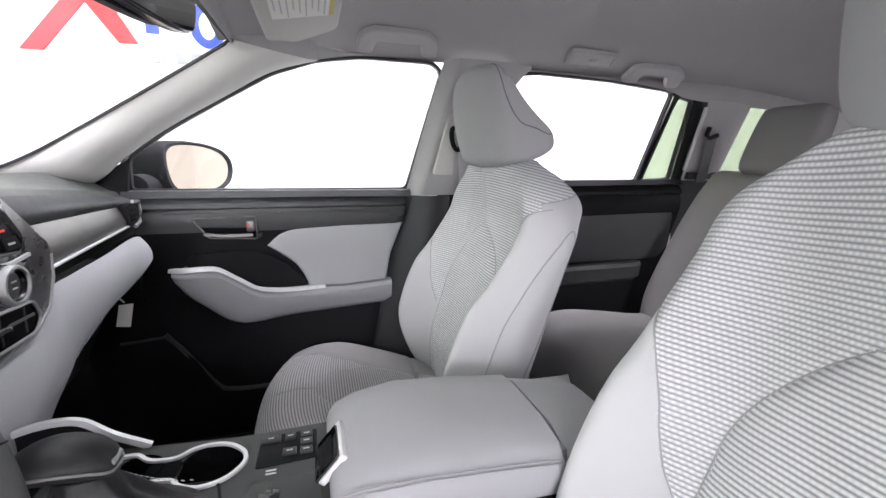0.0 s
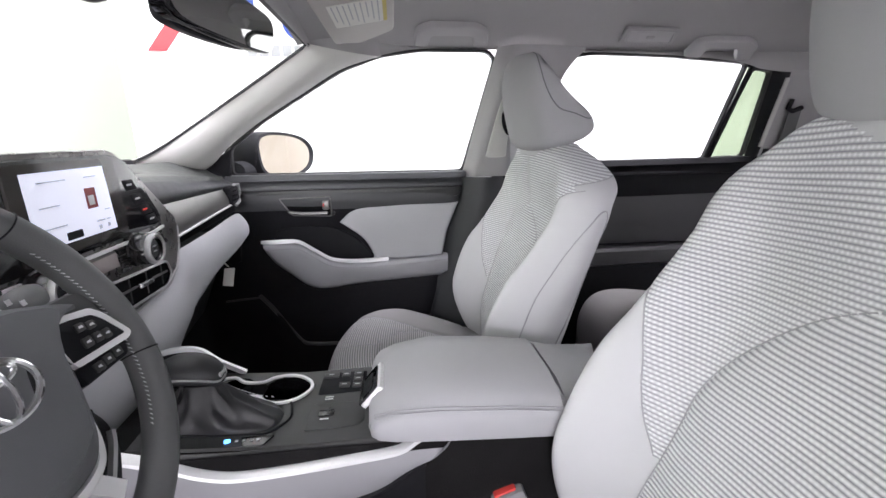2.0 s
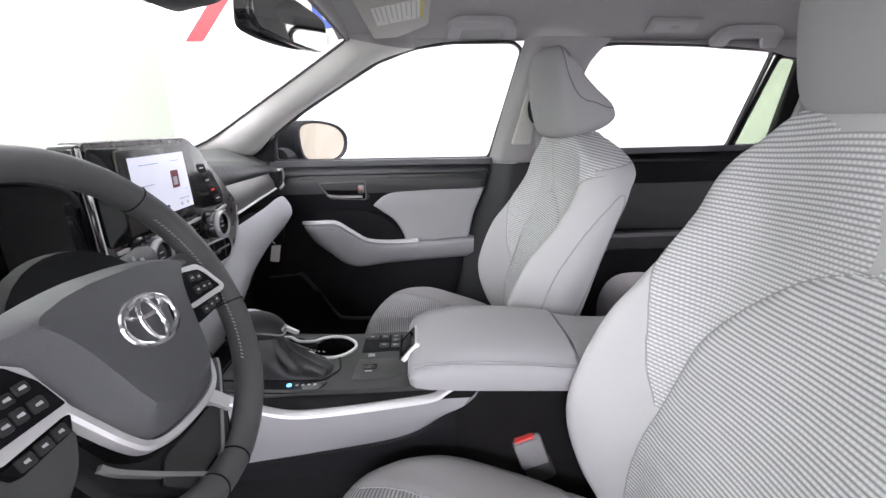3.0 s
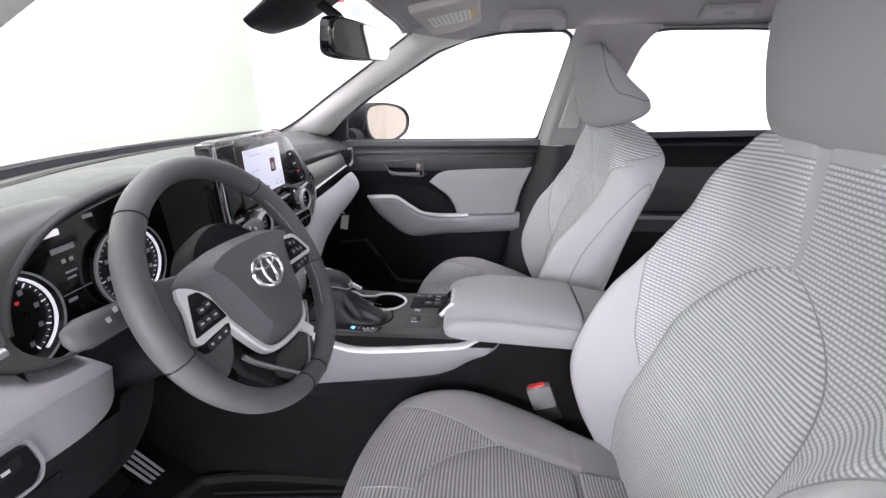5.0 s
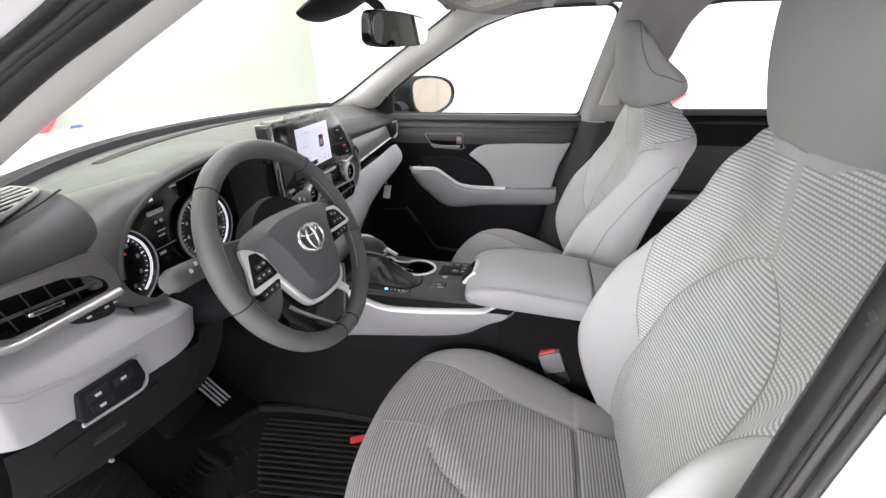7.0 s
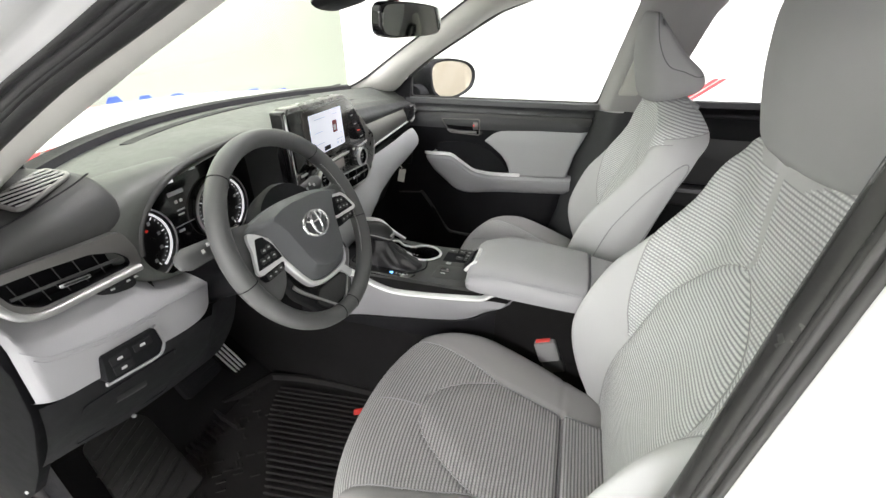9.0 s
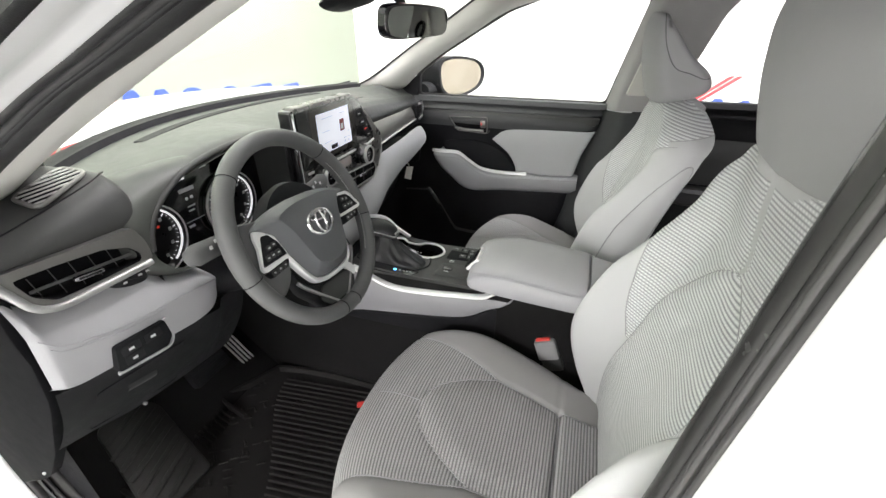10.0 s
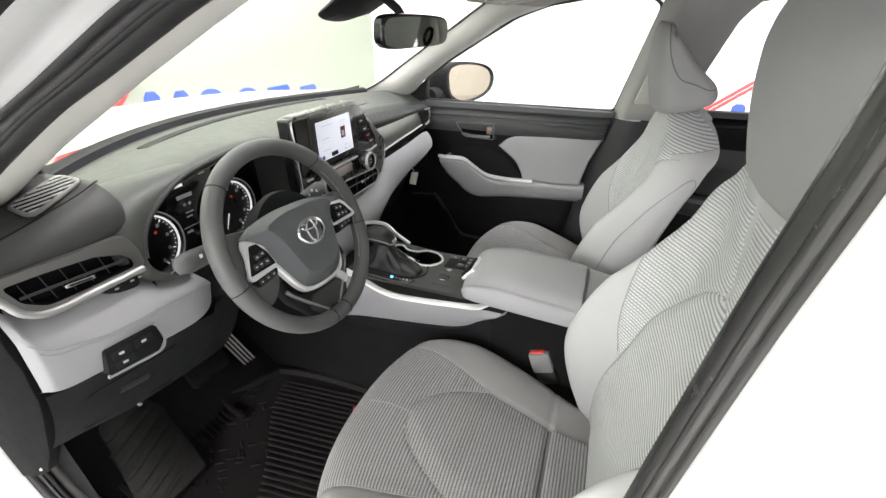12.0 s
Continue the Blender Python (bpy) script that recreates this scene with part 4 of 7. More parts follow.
    looks = {"front_valance": CUSH_CLOTH_SHADED, "cushion_centre": RIB_CUSH_SHADED, "cushion_rear": RIB_CUSH_SHADED, "cushion_front": RIB_CUSH_SHADED, "cushion_bolster": CUSH_CLOTH_SHADED}
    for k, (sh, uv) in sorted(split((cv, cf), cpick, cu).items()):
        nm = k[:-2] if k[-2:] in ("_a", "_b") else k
        part(nm, sh, looks[nm], root, "ribbed grey cloth" if looks[nm] is RIB_CUSH_SHADED else "smooth grey cloth", uv, sharp=0)

    def on_cushion(x, s, up=0.001):
        k = int(np.argmin([abs(q[0] - x) if j > 40 else 9 for j, q in enumerate(spine)]))
        p = cushion(k, s)
        return (p[0], p[1], p[2] + up)
    for sg in (1, -1):
        part("seam", tube([on_cushion(x, sg * c_arch(x)) for x in np.linspace(0.206, 0.476, 70)], 0.0012, 6), THREAD, root)
        part("seam", tube([on_cushion(x, sg * c_side(x)) for x in np.linspace(0.115, 0.54, 70)], 0.0012, 6), THREAD, root)
    part("seam", tube([on_cushion(x, 0) for x in np.linspace(0.11, 0.205, 20)], 0.0012, 6), THREAD, root)
    # skirt and base
    for sg in (1, -1):
        def skirt(u, v):
            k = int(10 + u * 138)
            p = cushion(k, sg * c_half(spine[k][0]))
            return (p[0] + 0.004 * v, p[1] + sg * 0.012 * math.sin(math.pi * min(1, v * 1.3)), p[2] * (1 - v) + (0.55 + cdz) * v)
        part("cushion_side", grid(skirt, 40, 10), CUSH_CLOTH_SHADED, root, "smooth grey cloth cushion side")
        part("seat_valance", block(0.42, 0.03, 0.13, 0.01, Matrix.Translation((0.33 + cdx, yc + sg * 0.235, 0.45 + cdz))), BLACK, root, "black plastic seat side cover")
        part("seat_rail", block(0.50, 0.04, 0.04, 0.006, Matrix.Translation((0.32 + cdx, yc + sg * 0.18, 0.405))), BLACK, root, "black steel seat rail")
    part("seat_pan", block(0.42, 0.42, 0.12, 0.02, Matrix.Translation((0.33 + cdx, yc, 0.47 + cdz))), BLACK, root, "black seat pan")
    return root


car_seat(-0.413, 0.526, 0.680, 15.0, 0.0, 0.0, "driver's seat in pale grey ribbed cloth with fixed cushions", -0.020, -0.014)
car_seat(0.412, 0.502, 0.630, 13.0, 0.0, -0.045, "front passenger seat in pale grey ribbed cloth", near=True)


# ---- dashboard ----
dash = thing("dashboard", (-0.3, 0.0, 0.85), "two-tone grey moulded car dashboard with smoked metal trim", "dashboard")


def ws_base(y):
    return -0.645 + 0.20 * (abs(y) / 0.54) ** 2


def top_front(y):
    """Front edge of the dash top: x, z."""
    z = ip(y, [(-0.80, 1.19), (-0.60, 1.20), (-0.545, 1.192), (-0.50, 1.202), (-0.44, 1.212), (-0.37, 1.221), (-0.29, 1.222), (-0.20, 1.21), (-0.14, 1.195), (0.20, 1.19), (0.35, 1.180), (0.60, 1.155), (0.78, 1.14)])
    x = ip(y, [(-0.80, -0.24), (-0.60, -0.24), (-0.54, -0.205), (-0.40, -0.195), (-0.22, -0.20), (-0.15, -0.225), (0.15, -0.235), (0.30, -0.235), (0.60, -0.245), (0.78, -0.26)])
    return x, z


def dash_top(u, v):
    y = -0.765 + 1.545 * u
    xf, zf = top_front(y)
    xb = ws_base(y) if abs(y) < 0.6 else -0.42
    x = xb + (xf - xb) * v
    z0 = 1.190 - 0.035 * sm(-y, 0.555, 0.63)
    z = z0 + (min(zf, zf if y > -0.56 else z0) - z0) * sm(v, 0.25, 0.9) + 0.012 * math.sin(math.pi * v) - 0.012 * sm(v, 0.93, 1.0)
    return (x, y, z)


top = part("top_pad", grid(dash_top, 120, 40), DASH_TOP, dash, "grey grained soft dash top")
part("demister_slot", sweep([(ws_base(y) + 0.11, y, dash_top((y + 0.765) / 1.545, 0.22)[2] + 0.001) for y in np.linspace(-0.34, 0.34, 30)], [(-0.012, -0.002), (0.012, -0.002), (0.012, 0.003), (-0.012, 0.003)]), BLACK, top, "long black demister slot")
part("cowl_seal", sweep([(ws_base(y) + 0.012, y, 1.198) for y in np.linspace(-0.56, 0.56, 40)], [(-0.02, -0.004), (0.02, -0.004), (0.016, 0.010), (-0.016, 0.012)]), BLACK, dash, "black strip along the windscreen base")
part("top_seam", tube([(ip(y, [(0.2, -0.30), (0.7, -0.335)]), y, dash_top((y + 0.765) / 1.545, 0.80)[2] + 0.0015) for y in np.linspace(0.22, 0.74, 20)], 0.0012, 6), BLACK, top)

# passenger side: dark tier, smoked trim, bright line, dark slot, pale pad
lin = lambda y, a, b: a + (b - a) * (y - 0.22) / 0.50


def tier(u, v):
    y = 0.12 + 0.64 * u
    xf, zf = top_front(y)
    return (xf + 0.012 * math.sin(math.pi * v) + (lin(y, -0.222, -0.232) - xf) * v, y, zf - 0.010 + (lin(y, 1.128, 1.112) - zf + 0.010) * v)


part("upper_tier", grid(tier, 40, 10), SOFT_D, dash, "dark grey soft dash tier")
part("smoked_trim", grid(lambda u, v: (lin(0.22 + 0.49 * u, -0.222, -0.232) + 0.014 * math.sin(math.pi * v * 0.6), 0.20 + 0.51 * u, lin(0.20 + 0.51 * u, 1.130, 1.113) + (lin(0.20 + 0.51 * u, 1.052, 1.072) - lin(0.20 + 0.51 * u, 1.130, 1.113)) * v), 30, 10), SMOKE, dash, "smoked metallic trim blade")
part("bright_line", tube([(-0.208 - 0.006 * f, 0.24 + 0.42 * f, 1.050 + 0.019 * f) for f in np.linspace(0, 1, 20)], 0.003, 8), SILVER, dash, "thin bright metal line")
part("dark_slot", grid(lambda u, v: (-0.232 - 0.004 * v, 0.18 + 0.54 * u, lin(0.18 + 0.54 * u, 1.054, 1.070) - 0.035 * v), 20, 4), BLACK, dash, "black recess under the trim")
vent = part("side_vent", slab(round_poly([(0.632, 1.122), (0.694, 1.120), (0.700, 1.094), (0.690, 1.072), (0.635, 1.066)], 0, 0.008), 0.02, 0.002, at_x(-0.228)), BLACK, dash, "black side air vent")
part("vent_frame", tube([(-0.205, 0.655, 1.126), (-0.206, 0.694, 1.123), (-0.207, 0.703, 1.096), (-0.207, 0.693, 1.072), (-0.207, 0.66, 1.064)], 0.0044, 8), SATIN, vent, "satin silver vent edge")
for k in range(3):
    part("vent_slat", block(0.006, 0.05, 0.003, 0.001, Matrix.Translation((-0.208, 0.664, 1.080 + 0.013 * k))), GLOSS, vent)


def pad_edges(y):
    t = ip(y, [(-0.14, 0.966), (0.06, 0.964), (0.16, 0.972), (0.215, 0.995), (0.245, 1.030), (0.30, 1.036), (0.45, 1.040), (0.60, 1.046), (0.66, 1.034), (0.70, 0.998)])
    b = ip(y, [(-0.14, 0.835), (0.10, 0.835), (0.18, 0.838), (0.27, 0.850), (0.33, 0.872), (0.40, 0.892), (0.50, 0.902), (0.58, 0.914), (0.65, 0.940), (0.70, 0.972)])
    return t, b


def pad_pt(u, v):
    y = -0.14 + 0.84 * u
    t, b = pad_edges(y)
    z = t + (b - t) * v
    side = sm(y, 0.10, 0.30)
    x0 = -0.200 - 0.008 * sm(y, 0.3, 0.7)
    bulge = (0.034 * side + 0.026 * (1 - side)) * math.sin(math.pi * min(1, v * 0.9 + 0.08)) ** 0.8
    return (x0 + bulge * (1 - sm(y, 0.64, 0.71)) - 0.045 * side * sm(v, 0.55, 1) + 0.03 * (1 - side) * v, y, z)


part("lower_pad", grid(pad_pt, 90, 26), SOFT, dash, "pale grey padded lower dash")
part("pad_underside", grid(lambda u, v: (pad_pt(u, 1)[0] - 0.14 * v, pad_pt(u, 1)[1], pad_pt(u, 1)[2] + 0.01 * v), 40, 5), BLACK, dash)
part("lower_pad_seam", tube([tuple(Vector(pad_pt(u, 0.62)) + Vector((0.001, 0, 0))) for u in np.linspace(0.45, 0.97, 40)], 0.0011, 6), THREAD, dash)
part("glovebox_panel", grid(lambda u, v: (-0.27 - 0.12 * v, 0.12 + 0.64 * u, ip(0.12 + 0.64 * u, [(0.12, 0.86), (0.4, 0.92), (0.76, 0.99)]) - 0.30 * v), 20, 10), BLACK, dash, "black glovebox panel")
part("dash_end", slab([(-0.50, 0.80), (-0.25, 0.86), (-0.235, 0.98), (-0.225, 1.13), (-0.30, 1.165), (-0.50, 1.19)], 0.03, 0.004, at_y(0.775)), BLACK, dash, "black dash end panel")

# centre stack
STACK = [(-0.168, 1.251), (0.100, 1.248), (0.130, 1.228), (0.268, 1.100), (0.262, 1.050), (0.240, 1.005), (0.195, 0.974), (0.09, 0.964), (-0.10, 0.966), (-0.155, 1.00), (-0.168, 1.06)]
stack = part("screen_fascia", slab(round_poly(STACK, 0, 0.014), 0.030, 0.006, at_x(-0.217)), STACK_METAL, dash, "smoked metal panel round the screen")
part("stack_back", slab(round_poly([(-0.110, 1.185), (0.09, 1.195), (0.235, 1.090), (0.232, 1.010), (0.18, 0.985), (-0.10, 0.980), (-0.120, 1.01)], 0, 0.014), 0.047, 0.004, at_x(-0.263)), BLACK, dash, "black rear casing of the stack")
part("screen_panel", slab(round_poly([(-0.166, 1.243), (0.093, 1.240), (0.130, 1.224), (0.200, 1.124), (0.186, 1.103), (-0.164, 1.103)], 0, 0.010), 0.006, 0.002, at_x(-0.189)), GLOSS, stack, "glossy black screen surround")
part("screen_bezel", slab(round_poly([(-0.118, 1.236), (0.090, 1.236), (0.093, 1.110), (-0.118, 1.110)], 0, 0.006), 0.004, 0.001, at_x(-0.1835)), material("bezel_brown_grey", (0.035, 0.031, 0.029), 0.16, var=0.04), stack, "dark bronze screen bezel")
part("display", slab([(-0.095, 1.224), (0.056, 1.224), (0.062, 1.126), (-0.095, 1.126)], 0.0015, 0, at_x(-0.1795)), SCREEN, stack, "lit pale touch display")
for y0, z0, w, hgt, mt in ((0.006, 1.165, 0.022, 0.030, DIM_RED), (0.010, 1.170, 0.012, 0.014, INK), (-0.075, 1.210, 0.05, 0.002, INK), (0.01, 1.210, 0.026, 0.002, INK), (-0.08, 1.178, 0.035, 0.002, INK), (-0.08, 1.150, 0.04, 0.002, INK),
                           (0.018, 1.143, 0.018, 0.0025, INK), (-0.045, 1.129, 0.030, 0.011, BLACK), (-0.085, 1.129, 0.010, 0.010, BLUE), (0.040, 1.158, 0.012, 0.002, INK), (0.040, 1.143, 0.010, 0.002, INK), (0.020, 1.132, 0.006, 0.006, INK), (0.040, 1.132, 0.006, 0.006, INK)):
    part("display_mark", slab([(y0, z0), (y0 + w, z0), (y0 + w, z0 + hgt), (y0, z0 + hgt)], 0.0006, 0, at_x(-0.1779 + (0.0004 if mt is INK else 0))), MARK if mt is INK else mt, stack)
for k, z in enumerate((1.196, 1.170, 1.148, 1.128)):
    y0 = 0.103 + 0.016 * k
    part("stack_button", slab(round_poly([(y0, z), (y0 + 0.030, z), (y0 + 0.040, z - 0.018), (y0 + 0.008, z - 0.018)], 0, 0.003), 0.0012, 0.0003, at_x(-0.1838)), BLACK, stack, "black stack button")
    part("button_mark", slab([(y0 + 0.012, z - 0.007), (y0 + 0.026, z - 0.007), (y0 + 0.026, z - 0.010), (y0 + 0.012, z - 0.010)], 0.0006, 0, at_x(-0.1828)), GLOW_R if k == 2 else INK, stack)
part("silver_bar", sweep([(-0.184, -0.150, 1.094), (-0.182, 0.165, 1.094), (-0.182, 0.20, 1.098)], [(-0.002, -0.0025), (0.002, -0.0025), (0.002, 0.0025), (-0.002, 0.0025)]), SILVER, stack, "thin satin silver bar")
part("climate_panel", slab(round_poly([(-0.12, 1.088), (0.205, 1.088), (0.232, 1.060), (0.215, 1.046), (-0.12, 1.046)], 0, 0.006), 0.005, 0.002, at_x(-0.189)), STACK_METAL, stack, "smoked silver climate panel")
part("climate_display", slab([(-0.040, 1.086), (0.050, 1.086), (0.052, 1.062), (-0.040, 1.062)], 0.002, 0.0005, at_x(-0.1835)), material("lcd_grey", (0.34, 0.31, 0.30), 0.2, var=0.03), stack, "grey climate display")
for k in range(4):
    part("climate_button", slab(round_poly([(0.056, 1.086 - 0.010 * k), (0.076, 1.086 - 0.010 * k), (0.076, 1.078 - 0.010 * k), (0.056, 1.078 - 0.010 * k)], 0, 0.002), 0.002, 0.0006, at_x(-0.1835)), GLOSS, stack)
for y0, nm in ((0.106, "climate_knob"), (-0.104, "climate_knob")):
    m = at_x(-0.187) @ Matrix.Translation((y0, 1.076, 0)) @ Matrix.Diagonal((1.2, 1.2, 1.25, 1))
    kn = part(nm, lathe([(0.0255, 0), (0.0255, 0.004), (0.0235, 0.006), (0.0225, 0.024), (0.0195, 0.029), (0.0155, 0.030), (0.0150, 0.027), (0.001, 0.027)], m, 36), GLOSS, stack, "black climate knob with chrome ring")
    part("knob_ring", lathe([(0.0225, 0.0245), (0.0228, 0.028), (0.0212, 0.0315), (0.0185, 0.0315), (0.0175, 0.0285)], m, 36), SATIN, kn, "satin metal knob ring")
    for dz in (-0.005, 0.004):
        part("knob_mark", slab([(y0 - 0.005, 1.076 + dz), (y0 + 0.005, 1.076 + dz), (y0 + 0.005, 1.078 + dz), (y0 - 0.005, 1.078 + dz)], 0.0005, 0, at_x(-0.1530)), INK, kn)
for out_l, tab_y in (([(0.004, 1.042), (0.190, 1.030), (0.200, 1.002), (0.182, 0.983), (0.024, 0.985)], 0.082), ([(-0.150, 1.042), (-0.010, 1.042), (0.008, 0.985), (-0.135, 0.986)], -0.09)):
    out_r = round_poly(out_l, 0, 0.010)
    cy0, cz0 = sum(p[0] for p in out_l) / len(out_l), sum(p[1] for p in out_l) / len(out_l)
    in_r = [(cy0 + (p[0] - cy0) * 0.94, cz0 + (p[1] - cz0) * 0.86) for p in out_r]
    fr = part("stack_vent", holed(out_r, in_r, 0.006, 0.016, at_x(-0.189)), GLOSS, stack, "black stack air vent")
    # Black sheet carries the shade inside the stack vent.
    part("vent_well", slab(in_r, 0.0015, 0, at_x(-0.1868)), SHADE_BLACK, fr)
    part("vent_frame", tube([(-0.183, p[0], p[1]) for p in out_r], 0.0024, 6, True), SATIN, fr, "silver vent edge")
    part("vent_blade", sweep([(-0.1835, in_r[0][0] + 0.01, 1.016), (-0.1835, max(p[0] for p in in_r) - 0.006, 1.010)], [(-0.002, -0.001), (0.002, -0.001), (0.002, 0.001), (-0.002, 0.001)], (1, 0, 0)), SMOKE, fr)
    part("vent_tab", slab(round_poly([(tab_y, 1.020), (tab_y + 0.042, 1.018), (tab_y + 0.042, 1.008), (tab_y, 1.010)], 0, 0.004), 0.008, 0.002, at_x(-0.182)), CHROME, fr, "chrome vent tab")
    part("tab_inlay", slab(round_poly([(tab_y + 0.006, 1.0170), (tab_y + 0.036, 1.0152), (tab_y + 0.036, 1.0108), (tab_y + 0.006, 1.0128)], 0, 0.002), 0.0008, 0, at_x(-0.1742)), GLOSS, fr)
    for k in range(3):
        y0 = cy0 - 0.055 + 0.05 * k
        part("vent_slat", slab([(y0, 0.990), (y0 + 0.002, 0.990), (y0 + 0.005, 1.034), (y0 + 0.003, 1.034)], 0.002, 0, at_x(-0.1852)), PLATE, fr)
part("stack_edge", tube([(-0.188, 0.262, 1.085), (-0.187, 0.255, 1.048), (-0.187, 0.233, 1.006), (-0.187, 0.19, 0.980), (-0.187, 0.09, 0.971), (-0.187, -0.10, 0.972)], 0.0030, 8), SATIN, stack, "silver stack edge")
part("stack_side_bar", slab(round_poly([(-0.184, 1.246), (-0.168, 1.249), (-0.168, 1.020), (-0.180, 1.010)], 0, 0.005), 0.030, 0.004, at_x(-0.215)), GLOSS, dash, "glossy black bar beside the screen")
part("side_bar_edge", tube([(-0.183, -0.1775, 1.244), (-0.183, -0.177, 1.13), (-0.184, -0.175, 1.03)], 0.0035, 8), CHROME, dash, "chrome bar edge")

# instrument cluster under its hood
cluster = part("cluster_face", slab([(y, z) for y, z in round_poly([(-0.545, 1.00), (-0.545, 1.11), (-0.50, 1.17), (-0.43, 1.195), (-0.32, 1.203), (-0.22, 1.195), (-0.185, 1.15), (-0.185, 1.00), (-0.24, 0.975), (-0.47, 0.975)], 0, 0.02)], 0.01, 0.002, at_x(-0.315)), GLOSS, dash, "black instrument cluster face")
RIM = [(-0.568, 1.085), (-0.557, 1.135), (-0.525, 1.172), (-0.47, 1.202), (-0.40, 1.216), (-0.32, 1.220), (-0.24, 1.212), (-0.185, 1.182), (-0.168, 1.12), (-0.170, 1.03), (-0.195, 0.985), (-0.28, 0.968), (-0.37, 0.963), (-0.46, 0.968), (-0.53, 0.990), (-0.562, 1.03)]
rim2 = spline(RIM, 80, True)


def tunnel(u, v):
    y, z = rim2[round(u * 80) % 80]
    cy, cz = -0.368, 1.09
    k = 1 - 0.09 * v
    return (-0.198 - 0.115 * v + 0.03 * sm(1.06 - z, 0, 0.12) * (1 - v) * -1, cy + (y - cy) * k, cz + (z - cz) * k)


tun = grid(tunnel, 81, 10)
mids = [sum(tun[0][k][1] for k in f) / 4 for f in tun[1]]
for nm, (sh_, _) in sorted(split(tun, lambda i: "binnacle_side" if mids[i] > -0.275 else "hood_tunnel").items()):
    part(nm, sh_, POD_SKIN if nm == "binnacle_side" else BLACK, dash, "dark grey side wall of the binnacle" if nm == "binnacle_side" else "black inside of the instrument hood")
part("hood_rim", sweep([Vector(tunnel(u, 0)) for u in np.linspace(0.015, 0.60, 60)], circle(0.0055, 10), (1, 0, 0)), POD_SKIN, dash, "grey soft hood rim")
for sg, yc in ((1, -0.497), (2, -0.294)):
    m = at_x(-0.304) @ Matrix.Translation((yc, 1.063, 0)) @ Matrix.Diagonal((1.2, 1.2, 1, 1))
    g = part("gauge", lathe([(0.060, 0), (0.060, 0.010), (0.057, 0.012), (0.053, 0.008), (0.050, 0.002), (0.001, 0.002)], m, 48), material("gauge_black", (0.01, 0.01, 0.011), 0.3, var=0.05), cluster, "round black gauge with bright rim")
    part("gauge_ring", lathe([(0.0605, 0.008), (0.0605, 0.0125), (0.0580, 0.0125), (0.0570, 0.008)], m, 48), SILVER, g, "satin silver gauge ring")
    arc = [(-0.297, yc + 0.0625 * math.cos(a), 1.063 + 0.0625 * math.sin(a)) for a in np.linspace(-1.0, 1.9, 30)]
    part("gauge_lit_arc", tube(arc, 0.0022, 6), GAUGE_W, g, "lit white gauge arc")
    for k in range(33):
        a = 3.9 - k * 0.155
        c, d = math.cos(a), math.sin(a)
        r0, w = (0.0525, 0.0008) if k % 4 == 0 else (0.0560, 0.0004)
        part("gauge_mark", slab([(yc + r0 * c - w * d, 1.063 + r0 * d + w * c), (yc + 0.0590 * c - w * d, 1.063 + 0.0590 * d + w * c), (yc + 0.0590 * c + w * d, 1.063 + 0.0590 * d - w * c), (yc + r0 * c + w * d, 1.063 + r0 * d - w * c)], 0.0006, 0, at_x(-0.3014)), GAUGE_W, g)
        if k % 4 == 0:
            y1, z1 = yc + 0.0455 * c, 1.063 + 0.0455 * d
            part("gauge_figure", slab([(y1 - 0.0030, z1 - 0.0035), (y1 + 0.0030, z1 - 0.0035), (y1 + 0.0030, z1 + 0.0035), (y1 - 0.0030, z1 + 0.0035)], 0.0006, 0, at_x(-0.3014)), MARK, g)
    a = 3.7 if sg == 1 else 4.3
    part("gauge_needle", slab([(yc + 0.012 * math.cos(a) - 0.0015, 1.063 + 0.012 * math.sin(a)), (yc + 0.050 * math.cos(a), 1.063 + 0.050 * math.sin(a)), (yc + 0.012 * math.cos(a) + 0.0015, 1.063 + 0.012 * math.sin(a))], 0.001, 0, at_x(-0.3005)), GAUGE_W, g)
for y0, z0, w, hgt, mt in ((-0.415, 1.150, 0.028, 0.009, GAUGE_W), (-0.345, 1.160, 0.016, 0.006, MARK), (-0.408, 1.125, 0.036, 0.008, MARK), (-0.398, 1.108, 0.006, 0.006, MARK), (-0.386, 1.108, 0.006, 0.006, MARK), (-0.398, 1.092, 0.018, 0.003, MARK),
                           (-0.398, 1.083, 0.014, 0.003, MARK), (-0.412, 1.062, 0.075, 0.0015, MARK), (-0.408, 1.050, 0.014, 0.005, MARK), (-0.345, 1.050, 0.008, 0.006, MARK), (-0.476, 1.082, 0.005, 0.0045, GLOW_R), (-0.283, 1.085, 0.005, 0.0045, GLOW_R)):
    part("lit_mark", slab([(y0, z0), (y0 + w, z0), (y0 + w, z0 + hgt), (y0, z0 + hgt)], 0.0008, 0, at_x(-0.3046 if mt is not GLOW_R or z0 > 1.1 else -0.301)), mt, cluster)

# driver's side: vent pod, side vent, knee pad, lower panels
POD = [(-0.46, 1.185), (-0.38, 1.226), (-0.31, 1.233), (-0.25, 1.233), (-0.222, 1.225), (-0.204, 1.208), (-0.197, 1.19), (-0.197, 1.165), (-0.204, 1.150)]
podp = spline(POD, 30)


def pod_shape(x, y, z):
    e = sm(y, -0.588, -0.540)
    drop = 0.20 * max(0, -0.585 - y) * sm(z, 1.15, 1.22)
    return (x - 0.045 * e * e, y, z - drop - 0.045 * e ** 1.8 * sm(z, 1.16, 1.24) - 0.012 * sm(-y, 0.75, 0.768))


def pod(u, v):
    x, z = podp[round(v * 29)]
    return pod_shape(x, -0.766 + 0.226 * u, z)


def pod_top(x, y, up=0.0):
    z = float(np.interp(x, podp[:18, 0], podp[:18, 1]))
    p = pod_shape(x, y, z)
    return (x, y, p[2] + up)


